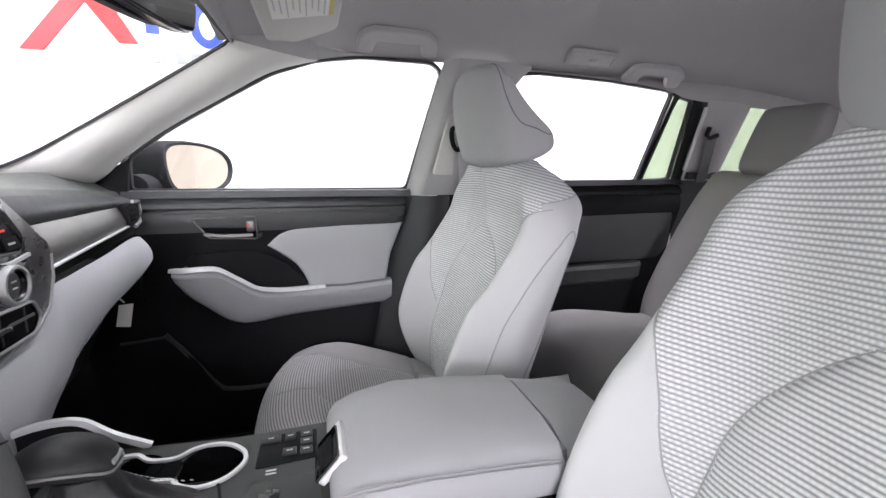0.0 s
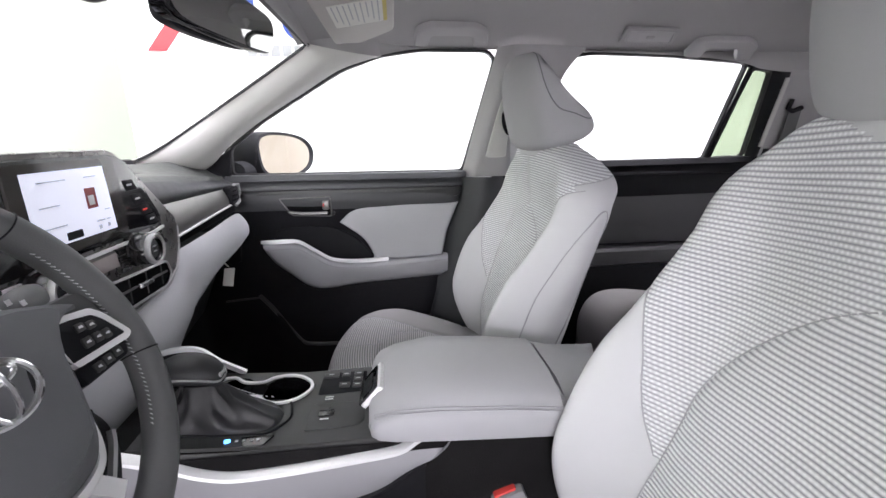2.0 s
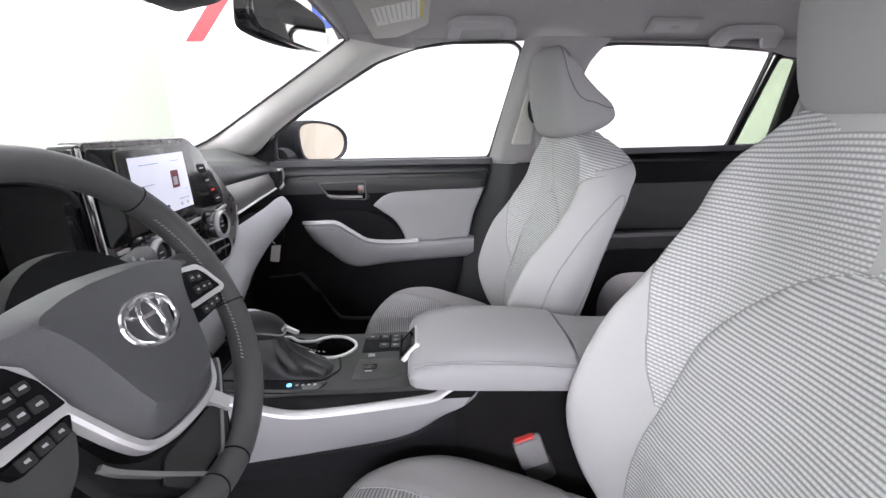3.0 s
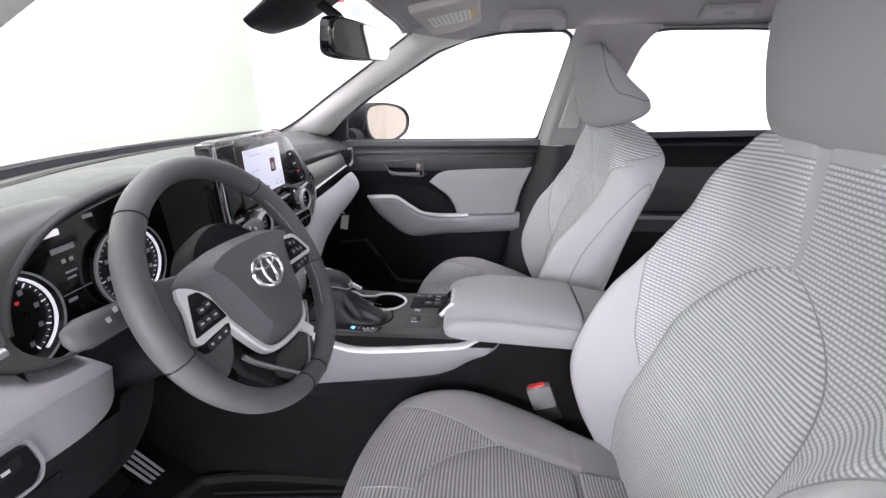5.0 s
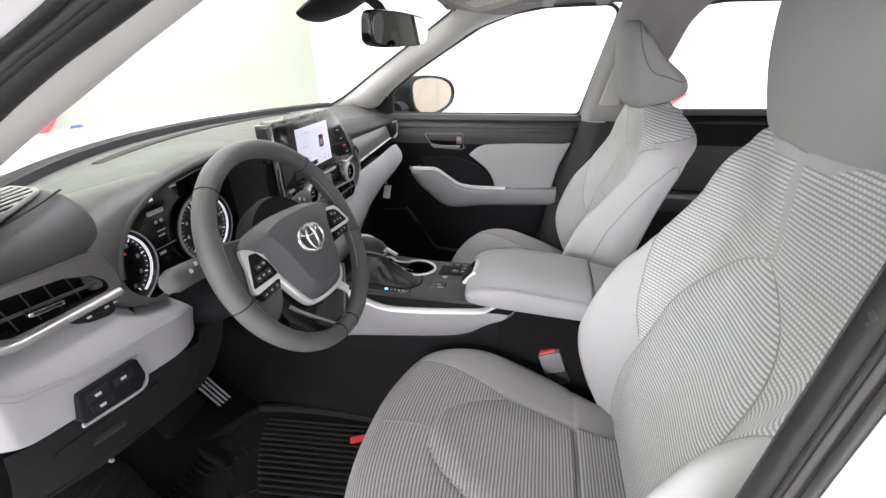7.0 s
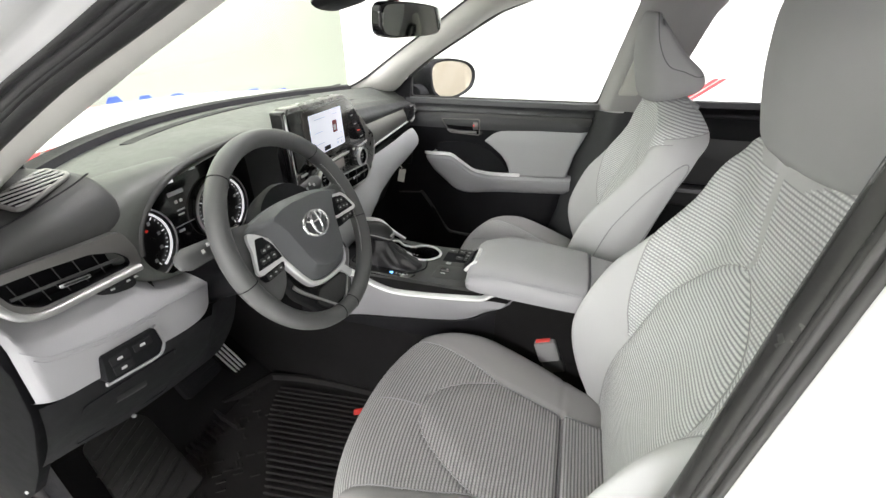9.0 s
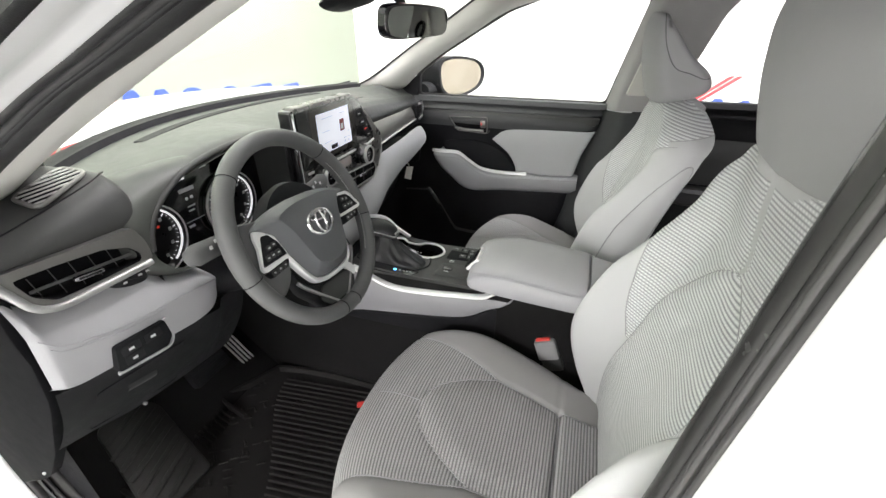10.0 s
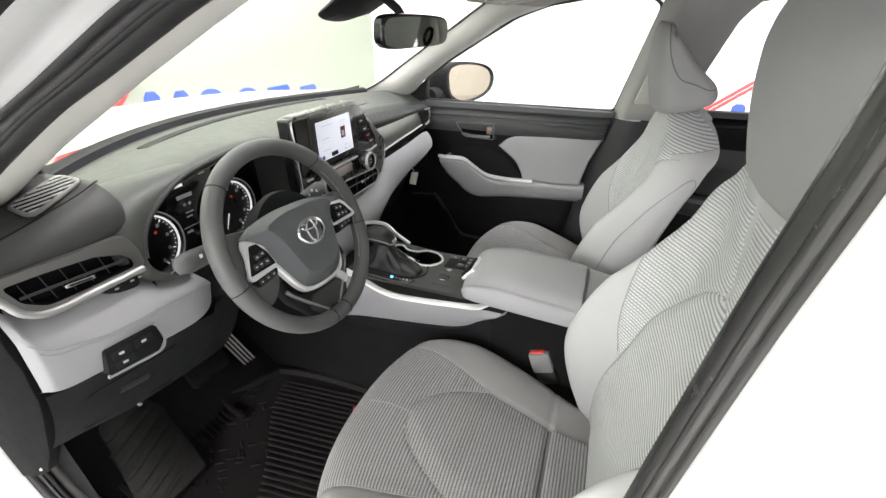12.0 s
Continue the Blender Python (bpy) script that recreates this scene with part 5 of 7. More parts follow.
podm = part("vent_pod", grid(pod, 50, 30), POD_SKIN, dash, "dark grey rounded vent pod")
part("pod_end", ([pod(0, v) for v in np.linspace(0, 1, 30)], [tuple(range(30))]), POD_SKIN, podm)
seam_line = spline([(-0.30, -0.560), (-0.235, -0.571), (-0.212, -0.600), (-0.203, -0.66), (-0.200, -0.72), (-0.200, -0.766)], 30)
part("pod_seam", tube([tuple(Vector(pod_top(x, y, 0.0008)) + Vector((0.0008, 0, 0))) for x, y in seam_line], 0.0011, 6), BLACK, podm)
quad = [(-0.279, -0.668), (-0.303, -0.584), (-0.243, -0.586), (-0.214, -0.674)]
frame_line = [pod_top(x, y, 0.001) for x, y in round_poly(quad, 0, 0.016)]
part("pod_vent", sweep(frame_line, circle(0.0032, 8), (0, 0, 1), True), SMOKE, podm, "satin pod vent frame")
# Flat sheet on the pod; the vent's inner shade is its colour.
part("vent_well", ([(x, y, z + 0.0012) for x, y, z in frame_line], [tuple(range(len(frame_line)))]), SHADE_BLACK, podm, "black pod vent")
for k in range(8):
    c = -0.80 + 1.60 * k / 7
    ends = []
    for f in np.linspace(max(0.03, c + 0.03), min(0.97, 0.97 + c), 6):
        g = f - c
        a = Vector(quad[0]).lerp(Vector(quad[1]), f)
        b = Vector(quad[3]).lerp(Vector(quad[2]), f)
        p = a.lerp(b, g)
        ends.append(pod_top(p.x, p.y, 0.0028))
    part("vent_slat", tube(ends, 0.0017, 6), SATIN, podm)
fl_in = spline([(-0.215, -0.38, 1.206), (-0.200, -0.46, 1.203), (-0.196, -0.525, 1.175), (-0.195, -0.559, 1.135), (-0.196, -0.567, 1.098), (-0.192, -0.561, 1.074), (-0.190, -0.538, 1.052), (-0.194, -0.505, 1.041), (-0.204, -0.475, 1.038)], 40)
fl_out = spline([(-0.290, -0.39, 1.200), (-0.290, -0.48, 1.206), (-0.275, -0.560, 1.208), (-0.228, -0.606, 1.185), (-0.213, -0.610, 1.130), (-0.214, -0.600, 1.085), (-0.214, -0.584, 1.062), (-0.216, -0.552, 1.040), (-0.222, -0.508, 1.030), (-0.232, -0.475, 1.026)], 40)


def hood_flank(u, v):
    a, b = Vector(fl_in[round(u * 39)]), Vector(fl_out[round(u * 39)])
    return a.lerp(b, v) + Vector((0.55, -0.35 * sm(u, 0.2, 0.7), 0.75 * (1 - sm(u, 0.3, 0.8)))) * (0.016 * math.sin(math.pi * v ** 0.8))


part("hood_flank", grid(hood_flank, 40, 16), DASH_TOP, dash, "grey soft flank of the instrument hood", sharp=0)
surround = [(-0.766, 1.168), (-0.651, 1.158), (-0.590, 1.154), (-0.578, 1.125), (-0.576, 1.094), (-0.66, 1.094), (-0.720, 1.095), (-0.744, 1.110), (-0.757, 1.135), (-0.766, 1.150)]
hole = [(-0.748, 1.154), (-0.700, 1.150), (-0.640, 1.142), (-0.606, 1.128), (-0.592, 1.112), (-0.593, 1.099), (-0.655, 1.101), (-0.714, 1.105), (-0.737, 1.124)]
sv = part("driver_vent", holed(round_poly(surround, 0, 0.008), round_poly(hole, 0, 0.006), 0.03, 0.032, at_x(-0.218)), SMOKE, dash, "smoked metal vent surround")
# Shade inside the vent is put into the black of sheet and walls.
part("vent_well", slab(round_poly(hole, 0, 0.006), 0.0016, 0, at_x(-0.212)), SHADE_BLACK, sv, "black vent opening")
part("vent_inner", holed(round_poly(hole, 0, 0.006), [(-0.668 + (y + 0.668) * 0.985, 1.125 + (z - 1.125) * 0.95) for y, z in round_poly(hole, 0, 0.006)], 0.0, 0.024, at_x(-0.1895)), SHADE_BLACK, sv)
part("vent_frame", sweep([(-0.185, y, z) for y, z in spline([(-0.583, 1.0915), (-0.66, 1.094), (-0.716, 1.097), (-0.742, 1.112), (-0.754, 1.136), (-0.766, 1.162)], 40)], circle(0.0052, 12, 0.0050), (1, 0, 0)), SATIN, sv, "satin silver lower vent edge")
part("vent_blade", sweep([(-0.193, -0.735, 1.129), (-0.1915, -0.66, 1.122), (-0.193, -0.603, 1.115)], [(-0.002, -0.0008), (0.002, -0.0008), (0.002, 0.0008), (-0.002, 0.0008)], (1, 0, 0)), PLATE, sv, "dark vent blade")
for k in range(5):
    y0 = -0.722 + 0.024 * k
    part("vent_slat", slab([(y0, 1.104), (y0 + 0.001, 1.104), (y0 - 0.007, 1.146), (y0 - 0.008, 1.146)], 0.0016, 0, at_x(-0.197)), PLATE, sv)
part("vent_tab", slab(round_poly([(-0.690, 1.125), (-0.650, 1.120), (-0.650, 1.113), (-0.690, 1.118)], 0, 0.0035), 0.007, 0.002, at_x(-0.1895)), CHROME, sv, "chrome vent tab")
part("tab_inlay", slab(round_poly([(-0.685, 1.1228), (-0.655, 1.1188), (-0.655, 1.1155), (-0.685, 1.1195)], 0, 0.0015), 0.0008, 0, at_x(-0.1827)), GLOSS, sv)

SEAM_Z = [(-0.768, 1.076), (-0.739, 1.047), (-0.70, 1.033), (-0.67, 1.023), (-0.635, 1.017), (-0.57, 1.010), (-0.48, 0.998), (-0.45, 0.994)]
TOP_Z = [(-0.768, 1.150), (-0.745, 1.108), (-0.72, 1.094), (-0.60, 1.090), (-0.585, 1.074), (-0.560, 1.050), (-0.533, 1.038), (-0.50, 1.031), (-0.475, 1.028), (-0.450, 1.022)]
LOW_Z = [(-0.768, 0.965), (-0.74, 0.956), (-0.69, 0.948), (-0.583, 0.928), (-0.52, 0.918), (-0.485, 0.912), (-0.450, 0.908)]


def knee(u, v):
    y = -0.763 + 0.311 * u
    t, s, b = ip(y, TOP_Z), ip(y, SEAM_Z), ip(y, LOW_Z)
    if v < 0.45:
        f = v / 0.45
        x, z = -0.226 + 0.044 * f ** 0.8 + 0.006 * math.sin(math.pi * f), t + (s - t) * f
    else:
        f = (v - 0.45) / 0.55
        x, z = -0.182 - 0.012 * f - 0.035 * sm(f, 0.8, 1.0), s + (b - s) * f
    e = min(1.0, max(0.0, (y + 0.560) / 0.110))
    r = 1 - math.sqrt(max(0.0, 1 - e ** 2.4))
    z += (0.968 - z) * r
    return (x - 0.055 * r - 0.010 * sm(-y, 0.752, 0.764), y, z)


kp = part("knee_pad", grid(knee, 80, 40), SOFT_SHADED, dash, "pale grey padded knee bolster")
part("knee_seam", tube([tuple(Vector(knee(u, 0.45)) + Vector((0.0004, 0, 0.0004))) for u in np.linspace(0.02, 0.95, 60)], 0.0009, 6), THREAD, kp)
part("knee_crease", tube([tuple(Vector(knee(u, 0.50)) + Vector((0.0002, 0, 0.0))) for u in np.linspace(0.04, 0.55, 40)], 0.0008, 6), THREAD, kp)
sw = part("switch_strip", slab(round_poly([(-0.654, 1.090), (-0.642, 1.074), (-0.622, 1.064), (-0.598, 1.059), (-0.588, 1.062), (-0.588, 1.080), (-0.60, 1.091)], 0, 0.006), 0.020, 0.003, at_x(-0.218)), LOWER, dash, "dark switch strip under the vent")
for y0 in (-0.628, -0.603, -0.590):
    part("switch_mark", slab([(y0, 1.073), (y0 + 0.006, 1.0725), (y0 + 0.006, 1.0755), (y0, 1.076)], 0.0008, 0, at_x(-0.1979)), MARK, sw)
panel = [(-0.686, 1.000), (-0.604, 0.991), (-0.600, 0.957), (-0.612, 0.943), (-0.694, 0.957)]
swp = part("switch_panel", slab(round_poly(panel, 0, 0.005), 0.030, 0.001, at_x(-0.2085)), BLACK, dash, "black switch panel")
part("panel_border", sweep([(-0.1812, y, z) for y, z in spline([(-0.695, 0.9545), (-0.66, 0.9480), (-0.612, 0.9405), (-0.599, 0.953), (-0.598, 0.972), (-0.602, 0.992)], 30)], [(-0.003, -0.0026), (0.003, -0.0026), (0.002, 0.002), (-0.002, 0.002)], (1, 0, 0)), SOFT_SHADED, dash, "pale ledge of the switch panel")
for y0, z0 in ((-0.681, 0.981), (-0.645, 0.977), (-0.681, 0.963)):
    b = part("switch", slab(round_poly([(y0, z0 - 0.004), (y0 + 0.030, z0 - 0.006), (y0 + 0.030, z0 + 0.009), (y0, z0 + 0.011)], 0, 0.003), 0.002, 0.0008, at_x(-0.1789)), LOWER, swp, "black push switch")
    part("switch_mark", slab([(y0 + 0.010, z0 + 0.001), (y0 + 0.018, z0), (y0 + 0.018, z0 + 0.004), (y0 + 0.010, z0 + 0.005)], 0.0006, 0, at_x(-0.1768)), MARK, b)


def low_panel(u, v):
    y = -0.762 + 0.36 * u
    top = ip(y, LOW_Z) + 0.006 if y < -0.47 else 0.935
    low = ip(y, [(-0.77, 0.800), (-0.718, 0.790), (-0.627, 0.762), (-0.458, 0.738), (-0.40, 0.735)])
    return (-0.208 - 0.085 * v - 0.02 * v * v + 0.010 * math.sin(math.pi * v), y, top + (low - top) * v)


lp = part("lower_panel", grid(low_panel, 40, 16), LOWER, dash, "black lower dash panel")
part("panel_underside", grid(lambda u, v: (low_panel(u, 1)[0] - 0.16 * v, low_panel(u, 1)[1], low_panel(u, 1)[2] + 0.02 * v), 20, 4), BLACK, dash)
part("fuse_door", tube([tuple(Vector(low_panel(u, v)) + Vector((0.001, 0, 0))) for u, v in round_poly([(0.13, 0.24), (0.56, 0.16), (0.56, 0.86), (0.12, 0.88)], 0, 0.03)], 0.0013, 6, True), BLACK, lp, "dark fuse box door")
part("door_pull", grid(lambda u, v: tuple(Vector(low_panel(0.26 + 0.14 * u, 0.36 + 0.10 * v)) + Vector((0.0015 + 0.003 * math.sin(math.pi * v), 0, 0))), 10, 6), PLATE, lp)
part("panel_clip", disc(0.0035, 0.006, at_x(-0.306) @ Matrix.Translation((-0.622, 0.766, 0)), 16), GREYS, dash, "small pale clip")
# End cap blacker than its plastic: shade put into the colour.
part("dash_side_left", slab([(-0.52, 0.62), (-0.41, 0.685), (-0.375, 0.715), (-0.31, 0.80), (-0.240, 0.92), (-0.222, 0.957), (-0.206, 1.03), (-0.214, 1.06), (-0.214, 1.15), (-0.24, 1.20), (-0.52, 1.17)], 0.018, 0.004, at_y(-0.750)), SHADE_BLACK, dash, "dark dash end cap")
part("end_cap_screw", disc(0.003, 0.004, at_y(-0.767) @ Matrix.Translation((-0.392, 0.715, 0)), 12), MARK, dash)

# ---- steering wheel ----
TH = radians(25)
WU, WN = Vector((-math.sin(TH), 0, math.cos(TH))), Vector((math.cos(TH), 0, math.sin(TH)))
WC = Vector((0.0, -0.385, 1.10)) - WN * 0.030
wheel = thing("steering_wheel", tuple(WC), "dark leather three-spoke steering wheel with satin silver trim", "steering wheel")
SPIN = radians(-4.5)   # the wheel stands turned a little
WA = Vector((0, 1, 0)) * math.cos(SPIN) + WU * math.sin(SPIN)
WU = WU * math.cos(SPIN) - Vector((0, 1, 0)) * math.sin(SPIN)
WM = axes(WC, WA, WU, WN)


def wp(a, b, c=0.0):
    return WC + WA * a + WU * b + WN * c


rim_path = [wp(0.172 * math.cos(a), 0.172 * math.sin(a), -0.002) for a in np.linspace(0, 2 * math.pi, 120, endpoint=False)]
part("rim", sweep(rim_path, circle(0.0155, 18, 0.0175), tuple(WN), True), LEATHER, wheel, "dark grey leather wheel rim")
for a in (radians(46), radians(134), radians(-12), radians(192), radians(-83), radians(-97)):
    c = wp(0.172 * math.cos(a), 0.172 * math.sin(a), -0.002)
    rad = (c - wp(0, 0, -0.002)).normalized()
    ring = [c + rad * (0.0158 * math.cos(t)) + WN * (0.0178 * math.sin(t)) for t in np.linspace(0, 2 * math.pi, 24, endpoint=False)]
    part("rim_seam", tube(ring, 0.0009, 5, True, up=tuple(WU.cross(rad) + Vector((0.1, 0.2, 0.1)))), BLACK, wheel)
for a0, a1 in ((-40, 36), (144, 220)):
    for k in range(44):
        a = radians(a0 + (a1 - a0) * k / 43)
        c = wp(0.1575 * math.cos(a), 0.1575 * math.sin(a), 0.004)
        t = wp(0.1575 * math.cos(a + 0.02), 0.1575 * math.sin(a + 0.02), 0.001)
        part("stitch", tube([c, t], 0.0007, 4), MARK, wheel)
# airbag pad
HALF = [(0.0, 0.060), (0.030, 0.060), (0.062, 0.057), (0.096, 0.050), (0.124, 0.041), (0.131, 0.034), (0.116, 0.025), (0.106, 0.012), (0.0985, -0.004), (0.0905, -0.022), (0.079, -0.046), (0.066, -0.071), (0.052, -0.087), (0.030, -0.094), (0.0, -0.096)]
FACE = [(0.0, 0.050), (0.028, 0.050), (0.056, 0.047), (0.080, 0.041), (0.086, 0.036), (0.083, 0.031), (0.077, 0.024), (0.071, 0.014), (0.065, 0.000), (0.061, -0.013), (0.056, -0.029), (0.051, -0.047), (0.044, -0.063), (0.024, -0.074), (0.0, -0.077)]


def both(half):
    """A closed outline from its right half."""
    return half + [(-a, b) for a, b in half[-2:0:-1]]


RIGHT = [(0.0, 0.060), (0.030, 0.059), (0.062, 0.055), (0.096, 0.047), (0.121, 0.039), (0.127, 0.034), (0.104, 0.032), (0.090, 0.022), (0.085, 0.004), (0.083, -0.016), (0.076, -0.042), (0.066, -0.071), (0.052, -0.087), (0.030, -0.094), (0.0, -0.096)]
SKIRT = RIGHT + [(-a, b) for a, b in HALF[-2:0:-1]]
pado, padf = spline(SKIRT, 96, True), [Vector(q) for q in both(FACE)]


def airbag(u, v):
    """Raised middle face, sloping flanks and a rounded skirt."""
    k = round(u * 96) % 96
    a = Vector(pado[k])
    seg = SKIRT
    best = min(range(len(seg)), key=lambda i: (Vector(seg[i]) - a).length)
    nxt = (best + 1) % len(seg)
    prv = (best - 1) % len(seg)
    other = nxt if (Vector(seg[nxt]) - a).length < (Vector(seg[prv]) - a).length else prv
    d0, d1 = (Vector(seg[best]) - a).length, (Vector(seg[other]) - a).length
    f = padf[best].lerp(padf[other], d0 / max(1e-6, d0 + d1))
    if v < 0.2:
        g = v / 0.2
        p, c = a * (0.985 + 0.015 * math.sin(math.pi * g)), -0.012 + 0.019 * g
    elif v < 0.6:
        g = (v - 0.2) / 0.4
        p, c = a.lerp(f, g), 0.007 + 0.0195 * g
    else:
        g = (v - 0.6) / 0.4
        p, c = f * (1 - g), 0.0265 + 0.0038 * math.sin(0.5 * math.pi * g)
    return wp(p.x, p.y, c)


part("airbag_pad", grid(airbag, 97, 31), PAD, wheel, "dark grey grained airbag pad", sharp=22)
part("hub_back", lathe([(0.085, -0.05), (0.092, -0.02), (0.088, -0.008), (0.001, -0.008)], WM, 40), BLACK, wheel, "black hub rear cover")


def ell(ra, rb, oa=0.0, ob=0.0, n=48):
    return [(oa + ra * math.cos(t), ob + rb * math.sin(t)) for t in np.linspace(0, 2 * math.pi, n, endpoint=False)]


ec = wp(0, 0.0, 0.0305)
for ra, rb, ob, r in ((0.033, 0.0228, 0.0, 0.0028), (0.0115, 0.0205, -0.001, 0.0024), (0.0225, 0.0075, 0.0115, 0.0023)):
    part("emblem_oval", tube([ec + WA * a + WU * b + WN * (-0.0005 if ra > 0.02 else 0.0005) for a, b in ell(ra, rb, 0, ob)], r, 8, True, up=tuple(WN)), CHROME, wheel, "chrome oval of the hub emblem")
part("emblem_plate", slab(ell(0.032, 0.0218), 0.0012, 0, axes(ec - WN * 0.0022, WA, WU, WN)), GLOSS, wheel, "dark emblem plate")
for sg in (1, -1):
    def q(pts):
        return [(sg * a, b) for a, b in pts]
    part("spoke", slab(round_poly([(0.078, 0.046), (0.150, 0.050), (0.168, 0.020), (0.168, -0.034), (0.150, -0.031), (0.084, -0.036)] if sg > 0 else q([(0.088, 0.046), (0.150, 0.056), (0.168, 0.020), (0.168, -0.045), (0.150, -0.078), (0.125, -0.088), (0.098, -0.070), (0.080, -0.040)]), 0, 0.012), 0.024, 0.007, WM @ Matrix.Translation((0, 0, -0.024))), LEATHER, wheel, "dark leather wheel spoke")
    up = 0.0125 if sg > 0 else 0.0
    rim_o = round_poly([(0.078, 0.034), (0.104, 0.031), (0.131, 0.0285), (0.142, 0.019), (0.1595, -0.0100), (0.152, -0.0150), (0.083, -0.0155)] if sg > 0 else q([(0.0985, 0.014), (0.118, 0.029), (0.133, 0.036), (0.138, 0.026), (0.1395, 0.007), (0.1520, -0.026), (0.146, -0.0325), (0.089, -0.0280)]), 0, 0.004)
    rim_i = round_poly([(0.078, 0.0265), (0.105, 0.0255), (0.129, 0.0220), (0.1380, 0.0135), (0.1520, -0.0085), (0.081, -0.0100)] if sg > 0 else q([(0.0960, 0.002), (0.109, 0.0215), (0.1255, 0.0230), (0.1350, 0.004), (0.1475, -0.0235), (0.0895, -0.0220)]), 0, 0.003)
    part("pod_trim", holed(rim_o, rim_i, 0.006, 0.006, WM @ Matrix.Translation((0, 0, 0.006)), 96), SILVER, wheel, "satin silver pod trim")
    keys = part("button_pod", slab(rim_i, 0.0085, 0.0008, WM @ Matrix.Translation((0, 0, 0.0030))), BLACK, wheel, "black button pod")
    low_keys = part("key_strip", slab(round_poly([(0.082, -0.0165), (0.150, -0.0160), (0.142, -0.0285), (0.085, -0.0330)] if sg > 0 else q([(0.089, -0.0295), (0.145, -0.0345), (0.138, -0.046), (0.096, -0.042)]), 0, 0.003), 0.008, 0.0015, WM @ Matrix.Translation((0, 0, 0.001))), BLACK, wheel, "black key strip")
    for a, b, w, h in ((0.1085, 0.003, 0.010, 0.008), (0.1205, 0.001, 0.010, 0.008), (0.1065, -0.012, 0.011, 0.010), (0.1195, -0.012, 0.009, 0.010), (0.1305, -0.013, 0.009, 0.010)):
        a, b = a * sg, b + up
        key = part("wheel_button", slab(round_poly([(a - w / 2, b - h / 2), (a + w / 2, b - h / 2), (a + w / 2, b + h / 2), (a - w / 2, b + h / 2)], 0, 0.002), 0.0022, 0.0008, WM @ Matrix.Translation((0, 0, 0.0113))), PLATE, keys, "black wheel button")
        part("button_mark", slab([(a - 0.0026, b - 0.0008), (a + 0.0026, b - 0.0012), (a + 0.0022, b + 0.0014), (a - 0.0022, b + 0.001)], 0.0005, 0, WM @ Matrix.Translation((0, 0, 0.0134))), MARK, key)
    for i in range(3):
        a, b = sg * (0.104 + 0.0135 * i), up - 0.0365 - 0.0012 * i + (0.0028 * i if sg > 0 else 0)
        key = part("wheel_button", slab(round_poly([(a - 0.0058, b - 0.0045), (a + 0.0058, b - 0.0045), (a + 0.0058, b + 0.0045), (a - 0.0058, b + 0.0045)], 0, 0.0015), 0.002, 0.0007, WM @ Matrix.Translation((0, 0, 0.0085))), PLATE, low_keys, "black wheel button")
        part("button_mark", slab([(a - 0.002, b - 0.0008), (a + 0.002, b - 0.0012), (a + 0.0016, b + 0.0014), (a - 0.002, b + 0.001)], 0.0005, 0, WM @ Matrix.Translation((0, 0, 0.0104))), MARK, key)
    part("spoke_edge", sweep([wp(sg * a, b, -0.004) for a, b in spline([(0.088, -0.079), (0.078, -0.094), (0.045, -0.128), (0.012, -0.160)], 30)], [(-0.003, -0.003), (0.003, -0.003), (0.002, 0.003), (-0.002, 0.003)], tuple(WN)), SATIN, wheel, "thin satin spoke edge")
vee = spline([(-0.092, -0.024), (-0.080, -0.050), (-0.0675, -0.075), (-0.054, -0.092), (-0.031, -0.100), (0.0, -0.102), (0.031, -0.100), (0.052, -0.092), (0.062, -0.076), (0.067, -0.052), (0.070, -0.026)], 80)
part("vee_trim", sweep([wp(a, b, 0.003) for a, b in vee], [(-0.0060, -0.006), (0.0045, -0.006), (0.0040, 0.004), (0.0015, 0.0065), (-0.0040, 0.006)], tuple(WN)), SILVER, wheel, "satin silver trim under the pad")
low = [(-0.086, -0.045), (-0.074, -0.082), (-0.050, -0.100), (0.0, -0.106), (0.050, -0.100), (0.074, -0.082), (0.086, -0.045), (0.096, -0.072), (0.090, -0.100), (0.066, -0.130), (0.046, -0.160), (0.0, -0.168), (-0.046, -0.160), (-0.066, -0.130), (-0.090, -0.100), (-0.096, -0.072)]
part("lower_spoke", slab(round_poly(low, 0, 0.010), 0.016, 0.005, WM @ Matrix.Translation((0, 0, -0.022)), 3), LOWER, wheel, "black lower wheel spoke")
part("spoke_panel", slab(round_poly([(-0.040, -0.112), (0.040, -0.112), (0.058, -0.130), (0.036, -0.154), (-0.036, -0.154), (-0.058, -0.130)], 0, 0.008), 0.004, 0.002, WM @ Matrix.Translation((0, 0, -0.0065))), PLATE, wheel, "raised black spoke panel")
part("spoke_tab", sweep([wp(a, b, -0.001) for a, b in ((0.040, -0.100), (0.050, -0.112), (0.060, -0.126))], [(-0.009, -0.004), (0.009, -0.004), (0.008, 0.002), (-0.008, 0.002)], tuple(WN)), SILVER, wheel, "short satin silver spoke tab")

